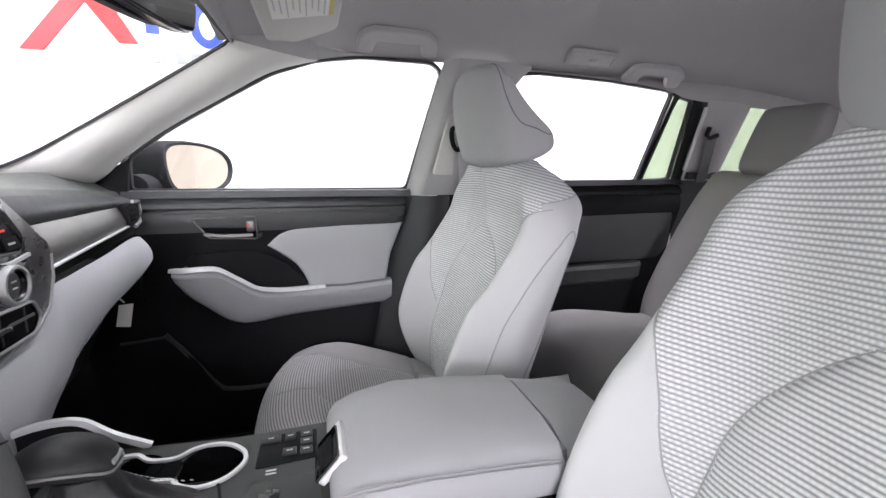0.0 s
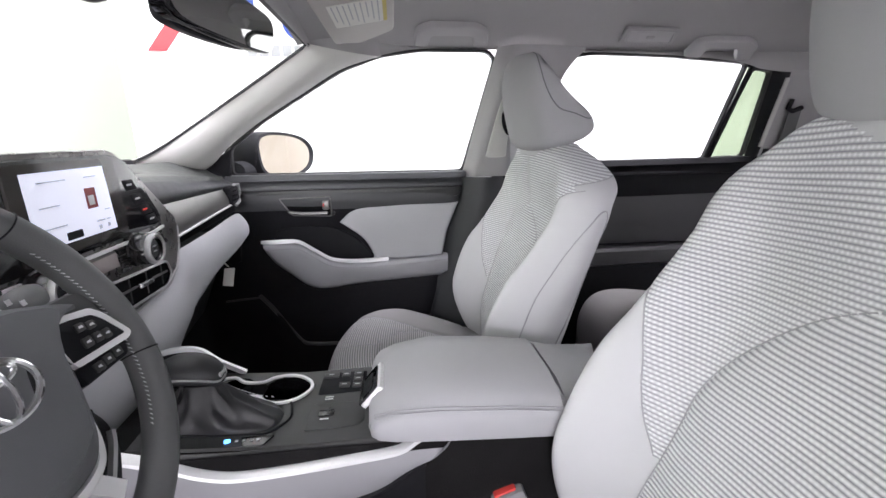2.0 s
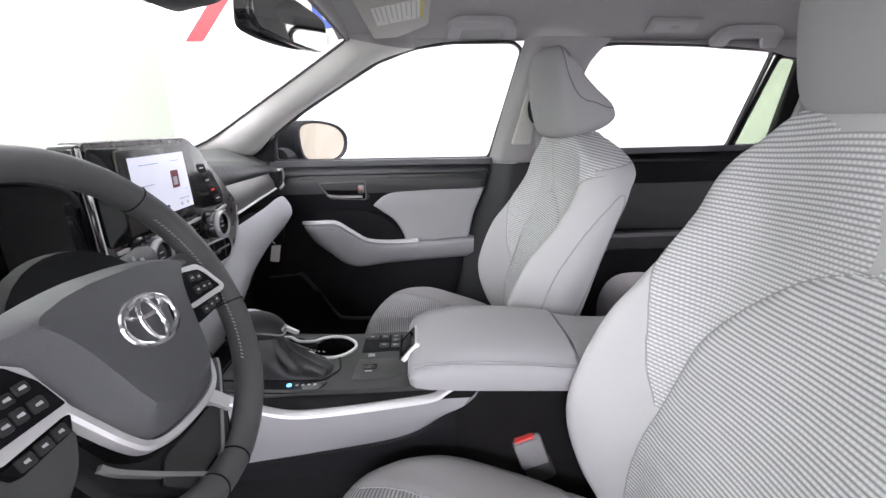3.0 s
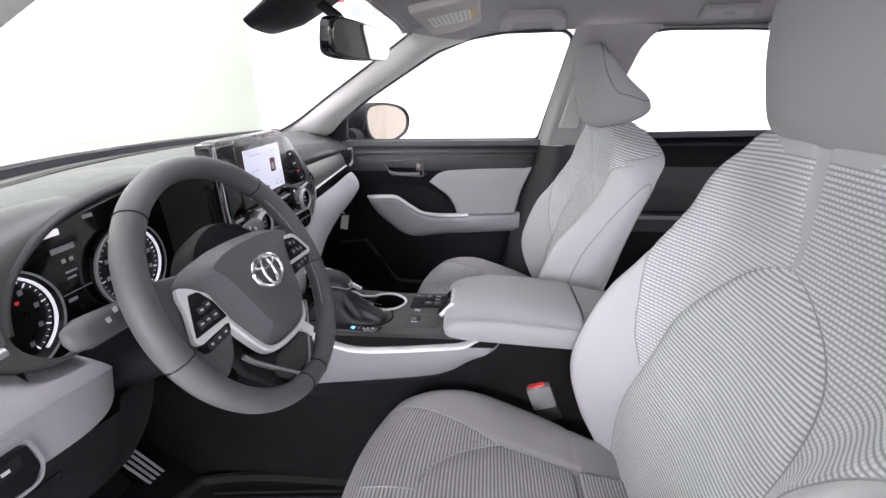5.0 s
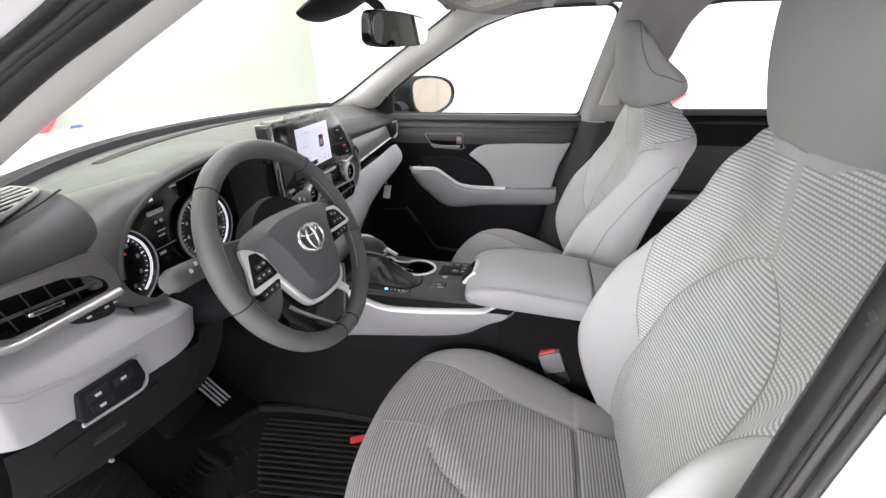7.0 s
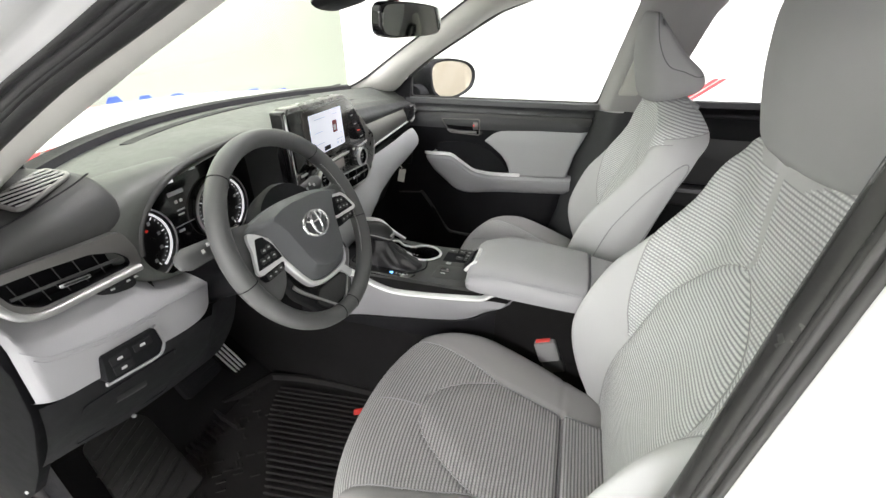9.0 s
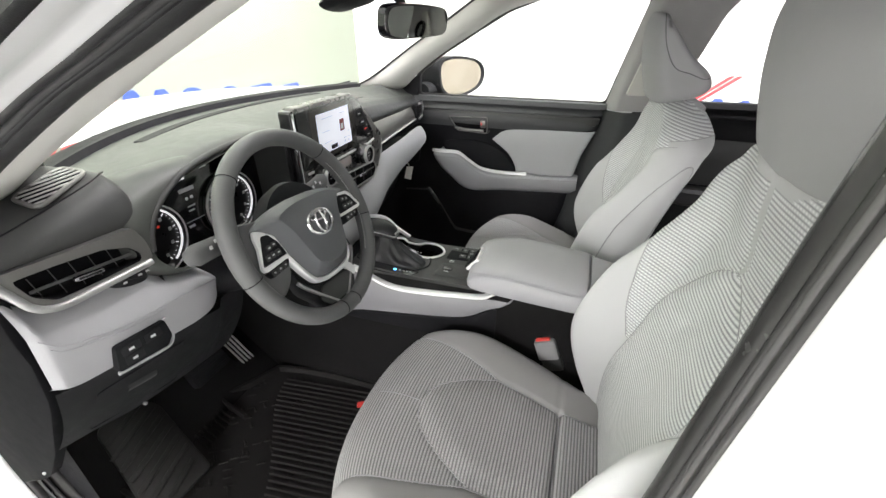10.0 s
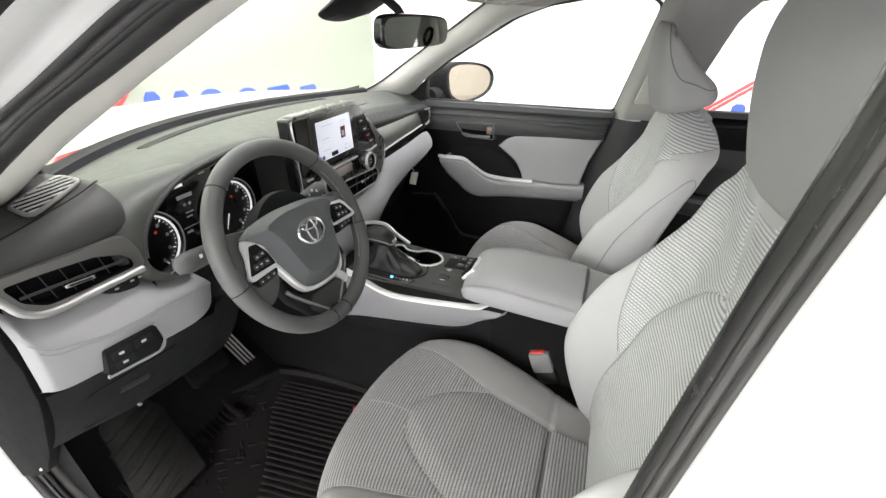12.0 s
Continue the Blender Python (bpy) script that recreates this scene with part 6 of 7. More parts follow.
# column with its stalks
col = thing("steering_column", tuple(WC - WN * 0.05), "black plastic steering column shroud with two stalks", "steering column")
part("shroud", loft([[WC + WN * d + Vector((0, 0.062 * k * math.cos(t), 0)) + WU * (0.040 * k * math.sin(t) - 0.030) for t in np.linspace(0, 2 * math.pi, 24, endpoint=False)] for d, k in ((-0.045, 0.7), (-0.05, 0.95), (-0.09, 1.05), (-0.20, 1.15), (-0.33, 1.2))]), BLACK, col, "black column shroud")
for sg in (1, -1):
    stalk = part("stalk", loft([[WC + Vector((0, sg * d, 0)) + WU * (0.036 + 0.012 * d / 0.15 + r * math.sin(t)) + WN * (-0.075 + r * 0.7 * math.cos(t)) for t in np.linspace(0, 2 * math.pi, 16, endpoint=False)] for d, r in ((0.04, 0.010), (0.11, 0.011), (0.125, 0.016), (0.180, 0.018), (0.194, 0.013), (0.199, 0.004))]), LEATHER, col, "dark control stalk")
    for k in range(3):
        c = WC + Vector((0, sg * (0.132 + 0.013 * k), 0)) + WU * (0.050 + 0.006 * (k % 2)) + WN * -0.0618
        part("stalk_mark", block(0.006, 0.005, 0.0012, 0, axes(c, WU, (0, 1, 0), WN)), MARK, stalk)


# ---- front passenger door ----
def door_profile(z):
    return ip(z, [(0.40, 0.725), (0.55, 0.725), (0.68, 0.735), (0.76, 0.748), (0.85, 0.762), (0.92, 0.765), (0.985, 0.752), (1.03, 0.738), (1.070, 0.735), (1.092, 0.742), (1.098, 0.733), (1.112, 0.742), (1.128, 0.756), (1.138, 0.775)])


def rear_edge(z):
    return 0.508 - 0.24 * (1.135 - z) - 0.05 * max(0, 0.8 - z)


pdoor = thing("front_door", (0.1, 0.75, 0.40), "closed front passenger door in black with pale grey inserts", "car door", "car doors")
zs = [0.40, 0.55, 0.68, 0.76, 0.82, 0.88, 0.94, 0.985, 1.01, 1.03, 1.05, 1.07, 1.083, 1.090, 1.0935, 1.097, 1.103, 1.112, 1.120, 1.128, 1.134, 1.138]


def door_skin(u, v):
    z = zs[round(v * (len(zs) - 1))]
    x = -0.40 + (rear_edge(z) + 0.40) * u
    return (x, door_profile(z) + 0.012 * sm(u, 0.97, 1.0) - 0.006 * math.sin(math.pi * u), z)


# Black panel split in two: window light on the upper part as colour.
skin = grid(door_skin, 40, len(zs))
for nm, (shape, _) in sorted(split(skin, lambda i: "door_upper" if zs[i // 39] >= 1.03 else "door_panel").items()):
    part(nm, shape, SOFT_D if nm == "door_upper" else BLACK, pdoor, "dark grey soft upper door" if nm == "door_upper" else "black grained door panel")
part("door_edge", grid(lambda u, v: (rear_edge(0.40 + 0.74 * u) + 0.004, door_profile(0.40 + 0.74 * u) + 0.10 * v, 0.40 + 0.74 * u), 20, 3), BLACK, pdoor)
part("belt_cap", sweep([(-0.26 + 0.77 * f, 0.765, 1.137 - 0.002 * f) for f in np.linspace(0, 1, 12)], [(-0.014, -0.010), (-0.012, 0.004), (0.0, 0.008), (0.02, 0.006), (0.03, -0.012)]), SOFT_D, pdoor, "dark belt line cap")
INS = spline([(0.193, 0.851), (0.186, 0.880), (0.160, 0.925), (0.120, 0.958), (0.084, 0.984)], 10).tolist() + [(0.118, 1.018), (0.150, 1.036), (0.180, 1.040), (0.300, 1.042), (0.484, 1.040), (0.445, 0.945), (0.425, 0.862), (0.30, 0.855)]
ins = slab(INS, 0.036, 0.010, at_y(0.768), 3)
for v in ins.verts:
    v.co.y -= 0.022 * sm(0.93 - v.co.z, 0.0, 0.075) * sm(v.co.x, 0.18, 0.26)
part("door_insert", ins, SOFT, pdoor, "pale grey padded door insert")
arm_st = [(-0.135, 0.628, 0.944, 0.934), (-0.122, 0.594, 0.953, 0.915), (-0.095, 0.580, 0.955, 0.885), (-0.055, 0.586, 0.955, 0.848), (-0.020, 0.598, 0.948, 0.812), (0.015, 0.615, 0.918, 0.790), (0.055, 0.645, 0.880, 0.778), (0.095, 0.672, 0.862, 0.774), (0.15, 0.692, 0.853, 0.773),
          (0.25, 0.706, 0.852, 0.774), (0.35, 0.714, 0.855, 0.777), (0.445, 0.720, 0.860, 0.780)]
dense = spline(arm_st, 50)


def arm_ring(x, yf, zt, zb):
    h = zt - zb
    r = min(0.012, h * 0.4)
    k = 1 - sm(x, 0.17, 0.20)
    return [(x, yf + r + 0.012 + (0.775 - yf - r - 0.012) * (1 - k), zt - min(0.07, h * 0.6) * k), (x, yf + r + 0.010 * k, zt), (x, yf + r * 0.3, zt - r * 0.3), (x, yf, zt - r), (x, yf + 0.004, zt - h * 0.35), (x, yf + 0.012, zb + h * 0.30), (x, yf + 0.022, zb + r), (x, yf + 0.032, zb), (x, 0.775, zb - 0.004)]


part("door_armrest", loft([arm_ring(*q) for q in dense]), SOFT, pdoor, "pale grey padded door armrest", sharp=60)
part("armrest_seam", tube([(q[0], q[1] - 0.0005, q[2] - 0.016) for q in dense[3:]], 0.0011, 6), THREAD, pdoor)
part("armrest_strip", sweep([(q[0], q[1] + 0.010, q[2] + 0.006) for q in dense[1:36]], [(-0.013, -0.006), (0.009, -0.005), (0.007, 0.005), (-0.009, 0.004)]), SILVER, pdoor, "satin silver pull strip")
cupo = [(-0.128, 0.948), (-0.10, 0.966), (-0.02, 0.972), (0.04, 0.968), (0.095, 0.950), (0.14, 0.920), (0.172, 0.884), (0.188, 0.850), (0.06, 0.840), (0.0, 0.860), (-0.06, 0.900)]
part("pull_cup", slab(spline(cupo, 50, True).tolist(), 0.020, 0.002, at_y(0.766), 1), BLACK, pdoor, "black recessed door pull")
ht = [(-0.180, 1.080), (-0.150, 1.092), (0.02, 1.094), (0.495, 1.094), (0.488, 1.062), (0.09, 1.052), (0.07, 1.006), (-0.06, 1.012), (-0.115, 1.035)]
part("handle_trim", slab(round_poly(ht, 0, 0.012), 0.012, 0.004, at_y(0.746)), PLATE, pdoor, "dark satin handle trim")
# Raised slab; the shade of the recess is in its colour.
hr = part("handle_recess", slab(round_poly([(-0.100, 1.068), (0.062, 1.072), (0.062, 1.008), (-0.062, 1.014)], 0, 0.008), 0.0145, 0.001, at_y(0.745)), SHADE_BLACK, pdoor, "black handle recess")
part("handle_rim", tube([(p[0], 0.730, p[1]) for p in round_poly([(-0.100, 1.068), (0.062, 1.072), (0.062, 1.008), (-0.062, 1.014)], 0, 0.008)], 0.0026, 6, True), SMOKE, hr)
part("door_lever", sweep([(-0.072, 0.726, 1.026), (-0.03, 0.722, 1.021), (0.050, 0.722, 1.021)], [(-0.004, -0.004), (0.004, -0.004), (0.003, 0.003), (-0.004, 0.004)]), SMOKE, hr, "dark chrome door lever")
lk = part("lock_knob", block(0.022, 0.012, 0.030, 0.004, Matrix.Translation((0.046, 0.727, 1.030))), SMOKE, hr, "lock knob with a red mark")
part("lock_mark", block(0.005, 0.002, 0.010, 0.0005, Matrix.Translation((0.040, 0.7195, 1.042))), REDP, lk)
part("pocket_lip", tube(spline([(-0.19, 0.705, 0.752), (-0.15, 0.705, 0.70), (-0.075, 0.702, 0.585), (-0.03, 0.70, 0.566), (0.08, 0.70, 0.562), (0.32, 0.70, 0.565)], 40), 0.007, 8), PLATE, pdoor, "dark door pocket lip")
part("pocket_wall", grid(lambda u, v: (-0.14 + 0.46 * u + (1 - v) * 0.02, 0.705 - 0.01 * v, 0.42 + v * (ip(-0.14 + 0.46 * u, [(-0.14, 0.27), (-0.075, 0.165), (-0.03, 0.146), (0.32, 0.145)]))), 24, 6), BLACK, pdoor, "black door pocket wall")
part("pocket_fold", tube([(-0.30, 0.708, 0.735), (-0.185, 0.705, 0.745)], 0.004, 6), PLATE, pdoor)
part("sail_panel", slab([(-0.42, 1.12), (-0.245, 1.135), (-0.232, 1.228), (-0.30, 1.185), (-0.38, 1.14)], 0.012, 0.003, at_y(0.758)), BLACK, pdoor, "black mirror sail panel")

# outside mirror
om = thing("door_mirror", (-0.20, 0.95, 1.12), "outside door mirror with a black housing and cream reflection", "door mirror")
MO = [(0.865, 1.142), (0.845, 1.200), (0.850, 1.258), (0.900, 1.278), (1.000, 1.276), (1.090, 1.258), (1.142, 1.225), (1.152, 1.180), (1.120, 1.135), (1.03, 1.108), (0.93, 1.108)]
mo = spline(MO, 48, True)
cyz = Vector((1.0, 1.195))


def mirror_ring(k, x, tilt=0.42):
    return [(x - 0.035 + tilt * (cyz.x + (y - cyz.x) * k - 1.0), cyz.x + (y - cyz.x) * k, cyz.y + (z - cyz.y) * k) for y, z in mo]


part("housing", loft([mirror_ring(0.30, -0.093), mirror_ring(0.88, -0.092), mirror_ring(0.92, -0.082), mirror_ring(0.98, -0.082), mirror_ring(1.0, -0.094), mirror_ring(1.0, -0.125), mirror_ring(0.93, -0.17), mirror_ring(0.72, -0.22), mirror_ring(0.35, -0.245)]), BLACK, om, "black mirror housing")
part("mirror_plate", loft([mirror_ring(0.86, -0.0895), mirror_ring(0.86, -0.0885)]), CREAM, om, "mirror glass")
part("mirror_foot", loft([[(x + 0.04 * math.cos(t), y, 1.135 + dz + 0.03 * math.sin(t)) for t in np.linspace(0, 2 * math.pi, 16, endpoint=False)] for x, y, dz in ((-0.25, 0.79, 0.02), (-0.24, 0.85, 0.02), (-0.21, 0.92, 0.01))]), BLACK, om, "black mirror foot")

# ---- rear right door ----
rdoor = thing("rear_door", (1.0, 0.76, 0.40), "closed rear door in black with dark grey insert", "car door", "car doors")


def rdoor_skin(u, v):
    z = zs[round(v * (len(zs) - 1))]
    return (0.60 + (0.99 - 0.10 * max(0, 1.0 - z)) * u, door_profile(z) + 0.012 - 0.008 * math.sin(math.pi * u), z + 0.020 * sm(z, 0.9, 1.1))


part("door_panel", grid(rdoor_skin, 40, len(zs)), BLACK, rdoor, "black grained door panel")
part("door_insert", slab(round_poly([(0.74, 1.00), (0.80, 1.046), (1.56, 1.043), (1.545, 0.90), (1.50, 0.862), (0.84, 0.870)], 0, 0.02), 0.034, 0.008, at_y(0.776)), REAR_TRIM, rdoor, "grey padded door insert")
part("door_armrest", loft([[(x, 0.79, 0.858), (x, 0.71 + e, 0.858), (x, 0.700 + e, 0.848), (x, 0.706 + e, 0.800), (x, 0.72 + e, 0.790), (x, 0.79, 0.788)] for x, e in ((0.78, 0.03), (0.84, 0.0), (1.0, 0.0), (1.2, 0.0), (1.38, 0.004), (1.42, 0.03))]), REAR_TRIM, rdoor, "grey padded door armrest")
part("handle_recess", slab(round_poly([(0.98, 1.125), (1.16, 1.130), (1.16, 1.085), (1.0, 1.085)], 0, 0.01), 0.012, 0.002, at_y(0.764)), GLOSS, rdoor, "black handle recess")
part("door_lever", block(0.06, 0.012, 0.03, 0.004, Matrix.Translation((1.09, 0.748, 1.092))), BLACK, rdoor, "black door lever")
part("belt_cap", sweep([(0.66 + 0.92 * f, 0.772, 1.157 + 0.006 * f) for f in np.linspace(0, 1, 12)], [(-0.014, -0.010), (-0.012, 0.004), (0.0, 0.008), (0.02, 0.006), (0.03, -0.012)]), BLACK, rdoor, "black belt line cap")

# ---- seat belt on the right pillar ----
belt = thing("seat_belt", (0.60, 0.66, 1.12), "grey webbing seat belt with a black pillar loop", "seat belt")
part("belt_loop", tube(spline([(0.615, 0.652, 1.322), (0.632, 0.645, 1.318), (0.642, 0.642, 1.285), (0.630, 0.645, 1.262), (0.616, 0.650, 1.285)], 24, True), 0.007, 8, True), BLACK, belt, "black belt loop")
part("adjuster_cover", slab(round_poly([(0.560, 1.19), (0.625, 1.19), (0.640, 1.36), (0.610, 1.37)], 0, 0.01), 0.014, 0.004, at_y(0.672)), PILLAR, belt, "pale grey height adjuster cover")
part("webbing", grid(lambda u, v: (0.632 + 0.045 * u + 0.035 * v, 0.648 - 0.004 * v, 1.29 - 0.85 * v), 3, 16), CLOTH, belt, "pale grey webbing")

# ---- centre console ----
con = thing("centre_console", (0.15, -0.05, 0.42), "dark centre console with pale sides and bright rails", "console")


def top_z(x):
    return ip(x, [(-0.20, 0.875), (-0.10, 0.856), (-0.03, 0.848), (0.06, 0.845), (0.26, 0.846), (0.30, 0.846)])


CUPS = [(0.076, -0.006, 0.040), (-0.012, 0.006, 0.028)]
part("console_core", loft([[(x, -0.146, z - 0.004), (x, -0.138, z - 0.004), (x, 0.050, z - 0.004), (x, 0.062, z - 0.02), (x, 0.085, 0.75), (x, 0.09, 0.45), (x, -0.14, 0.45), (x, -0.150, 0.70), (x, -0.152, z - 0.03)] for x, z in ((-0.26, 0.83), (-0.12, 0.836), (-0.03, 0.775), (0.06, 0.772), (0.13, 0.775), (0.145, 0.838), (0.30, 0.838))]), BLACK, con, "black console body")


def plate_bm():
    """Top plate with two cup holes cut through."""
    bm = bmesh.new()
    out = [(-0.105, -0.143), (0.10, -0.1435), (0.250, -0.146), (0.285, -0.146), (0.285, 0.048), (0.20, 0.047), (0.10, 0.046), (-0.03, 0.055), (-0.105, 0.058)]
    edges = []
    for loop in ([out] + [[(cx + r * math.cos(a), cy + r * math.sin(a)) for a in np.linspace(0, 2 * math.pi, 32, endpoint=False)] for cx, cy, r in CUPS]):
        vs = [bm.verts.new((a, b, 0)) for a, b in loop]
        edges += [bm.edges.new((vs[i], vs[(i + 1) % len(vs)])) for i in range(len(vs))]
    bmesh.ops.triangle_fill(bm, use_beauty=True, use_dissolve=False, edges=edges)
    for f in list(bm.faces):
        c = f.calc_center_median()
        if any(math.hypot(c.x - cx, c.y - cy) < r * 0.98 for cx, cy, r in CUPS):
            bm.faces.remove(f)
    geom = bmesh.ops.extrude_face_region(bm, geom=bm.faces[:])
    bmesh.ops.translate(bm, verts=[v for v in geom["geom"] if isinstance(v, bmesh.types.BMVert)], vec=(0, 0, -0.006))
    for v in bm.verts:
        v.co.z += top_z(v.co.x)
    return bm


part("top_plate", plate_bm(), PLATE, con, "black grained console plate", sharp=30)
for cx, cy, r in CUPS:
    z = top_z(cx)
    part("cup_holder", lathe([(r, 0.002), (r * 0.98, -0.01), (r * 0.90, -0.066), (r * 0.85, -0.069), (0.001, -0.069)], Matrix.Translation((cx, cy, z)), 40), GLOSS, con, "black cup holder")
ring8 = spline([(-0.042, 0.030), (-0.022, 0.035), (-0.002, 0.020), (0.028, 0.018), (0.046, 0.031), (0.068, 0.035), (0.092, 0.029), (0.113, 0.008), (0.115, -0.016), (0.096, -0.039), (0.068, -0.046), (0.045, -0.037), (0.031, -0.024), (-0.003, -0.021), (-0.030, -0.018), (-0.045, 0.005)], 90, True)
part("cup_surround", sweep([(x, y, top_z(x) + 0.0025) for x, y in ring8], [(-0.0030, -0.0015), (0.0030, -0.0015), (0.0024, 0.0018), (-0.0024, 0.0018)], (0, 0, 1), True), SILVER, con, "bright outline round both cup holders")
part("cup_bridge", slab([tuple(p) for p in spline([(0.000, 0.017), (0.028, 0.016), (0.038, 0.010), (0.034, -0.020), (0.002, -0.019)], 24, True)], 0.003, 0.001, Matrix.Translation((0, 0, 0.843))), SHADE_BLACK, con, "black bridge between cups")
# bright side rails and pale side panel
RAIL = [(-0.16, -0.148, 0.862), (-0.10, -0.151, 0.850), (-0.045, -0.152, 0.832), (-0.005, -0.152, 0.816), (0.04, -0.152, 0.808), (0.12, -0.152, 0.812), (0.20, -0.152, 0.820), (0.262, -0.152, 0.828), (0.285, -0.152, 0.842), (0.300, -0.152, 0.852)]
railc = spline(RAIL, 60)
part("side_rail", sweep(railc, [(-0.005, 0.006), (0.002, 0.0055), (0.008, 0.001), (0.0088, -0.004), (0.004, -0.0068), (-0.005, -0.007)]), SILVER, con, "satin silver console rail")
part("plate_flank", grid(lambda u, v: (-0.13 + 0.41 * u, -0.146 - 0.004 * v, top_z(-0.13 + 0.41 * u) - 0.002 + (ip(-0.13 + 0.41 * u, [(p[0], p[2]) for p in railc[::6]]) + 0.004 - top_z(-0.13 + 0.41 * u)) * v), 40, 4), PLATE, con)


def flank(u, v):
    x = -0.16 + 0.46 * u
    t = ip(x, [(p[0], p[2]) for p in railc[::6]]) if x < 0.30 else 0.852 - 0.02 * (x - 0.30)
    b = ip(x, [(-0.16, 0.690), (-0.07, 0.708), (0.05, 0.724), (0.19, 0.745), (0.24, 0.762), (0.28, 0.790), (0.30, 0.80)])
    return (x + 0.045 * u * (1 - v) * sm(u, 0.8, 1), -0.152 - 0.006 * math.sin(math.pi * v), t - 0.006 + (b - t + 0.006) * v)


part("pale_flank", grid(flank, 50, 10), FLANK_SHADED, con, "mid grey console side")
part("flank_edge", tube([tuple(Vector(flank(u, 1)) + Vector((0, -0.002, 0))) for u in np.linspace(0, 1, 40)], 0.004, 6), BLACK, con)
part("lower_flank", grid(lambda u, v: (-0.20 + 0.85 * u, -0.150 + 0.004 * v, 0.84 - 0.42 * v), 20, 8), CARPET, con, "black console lower side")
frail = spline([(-0.20, 0.052, 0.880), (-0.15, 0.056, 0.897), (-0.115, 0.057, 0.902), (-0.085, 0.057, 0.897), (-0.054, 0.057, 0.872), (-0.012, 0.056, 0.848)], 30)
part("far_rail", sweep(frail, [(-0.0045, -0.004), (0.0045, -0.004), (0.0035, 0.004), (-0.0035, 0.004)]), SILVER, con, "satin silver console rail")
part("far_wall", grid(lambda u, v: (frail[round(u * 29)][0], 0.055, frail[round(u * 29)][2] - 0.006 + (0.84 - frail[round(u * 29)][2] + 0.006) * v), 30, 3), BLACK, con)
for f in (1, -1):
    part("near_wall", grid(lambda u, v: (-0.26 + 0.17 * u, -0.148 if f > 0 else 0.055, 0.84 + (0.05 - 0.045 * u) * v), 8, 3), BLACK, con)
# shifter
def boot_ring(cx, cy, rx, ry, z, fold):
    out = []
    for t in np.linspace(0, 2 * math.pi, 64, endpoint=False):
        k = 1 + fold * (0.10 * math.sin(6 * t + 55 * z) + 0.07 * math.sin(11 * t - 90 * z + 1.0))
        out.append((cx + k * rx * math.copysign(abs(math.cos(t)) ** 0.75, math.cos(t)), cy + k * ry * math.copysign(abs(math.sin(t)) ** 0.75, math.sin(t)), z + 0.004 * fold * math.sin(3 * t + 1.2)))
    return out


boot_st = spline([(-0.002, -0.080, 0.088, 0.038, 0.846, 0.0), (-0.004, -0.080, 0.082, 0.036, 0.853, 0.4), (-0.010, -0.080, 0.066, 0.033, 0.862, 0.9), (-0.014, -0.080, 0.058, 0.031, 0.870, 1.0), (-0.018, -0.080, 0.044, 0.027, 0.880, 1.0), (-0.022, -0.079, 0.036, 0.023, 0.892, 0.8), (-0.025, -0.078, 0.028, 0.020, 0.905, 0.5), (-0.026, -0.078, 0.024, 0.018, 0.918, 0.1)], 26)
sh = part("shift_boot", loft([boot_ring(*q) for q in boot_st]), BOOT, con, "creased black leather shift boot", sharp=0)
for k in range(16):
    f = k / 15
    c = Vector((0.066 - 0.078 * f ** 0.8, -0.050 - 0.012 * f, 0.862 + 0.048 * f ** 1.2))
    part("stitch", tube([c, c + Vector((-0.0035, -0.0005, 0.002))], 0.0007, 4), MARK, sh)
kr = [(-0.084, 0.010, 0.008, 0.930), (-0.076, 0.021, 0.016, 0.934), (-0.056, 0.027, 0.020, 0.939), (-0.034, 0.028, 0.021, 0.939), (-0.012, 0.025, 0.019, 0.935), (0.003, 0.018, 0.014, 0.928), (0.009, 0.008, 0.007, 0.924)]
kd = spline(kr, 24)
knob = part("shift_knob", loft([[(x, -0.078 + ry * math.cos(t), z + rz * math.sin(t) * (1 if math.sin(t) > 0 else 1.15)) for t in np.linspace(0, 2 * math.pi, 28, endpoint=False)] for x, ry, rz, z in kd]), BOOT, con, "dark leather shift knob", sharp=0)
part("knob_trim", tube([(x, -0.078 - ry - 0.0005, z - 0.003) for x, ry, rz, z in kd[1:-1]] + [(0.010, -0.078, 0.923)] + [(x, -0.078 + ry + 0.0005, z - 0.003) for x, ry, rz, z in kd[1:-1][::-1]], 0.0017, 6), SATIN, knob, "thin silver knob band")
part("knob_button", block(0.012, 0.022, 0.009, 0.003, Matrix.Translation((0.002, -0.078, 0.926)) @ pose(0, 0, 0, 0, 25, 0)), SATIN, knob, "silver knob tip")
gate = part("shift_gate", slab(round_poly([(-0.105, -0.121), (0.085, -0.122), (0.074, -0.1425), (-0.105, -0.1425)], 0, 0.004), 0.0035, 0.001, Matrix.Translation((0, 0, 0.8445))), GLOSS, con, "glossy black shift indicator")
part("gate_light", disc(0.0042, 0.0012, Matrix.Translation((0.022, -0.1315, 0.8492)), 16, 0), GLOW_B, gate, "lit blue gear dot")
for k, x in enumerate((0.033, 0.043, 0.053, 0.063)):
    part("gate_mark", slab([(x, -0.1335), (x + 0.004, -0.1335), (x + 0.004, -0.1295), (x, -0.1295)], 0.0005, 0, Matrix.Translation((0, 0, 0.8492))), MARK, gate)
part("boot_frame", tube([(a, b, top_z(a) + 0.001) for a, b in round_poly([(-0.10, -0.118), (0.075, -0.118), (0.100, -0.085), (0.090, -0.040), (0.030, -0.034), (-0.10, -0.034)], 0, 0.012)], 0.002, 6, True), BLACK, con, "thin black boot frame")
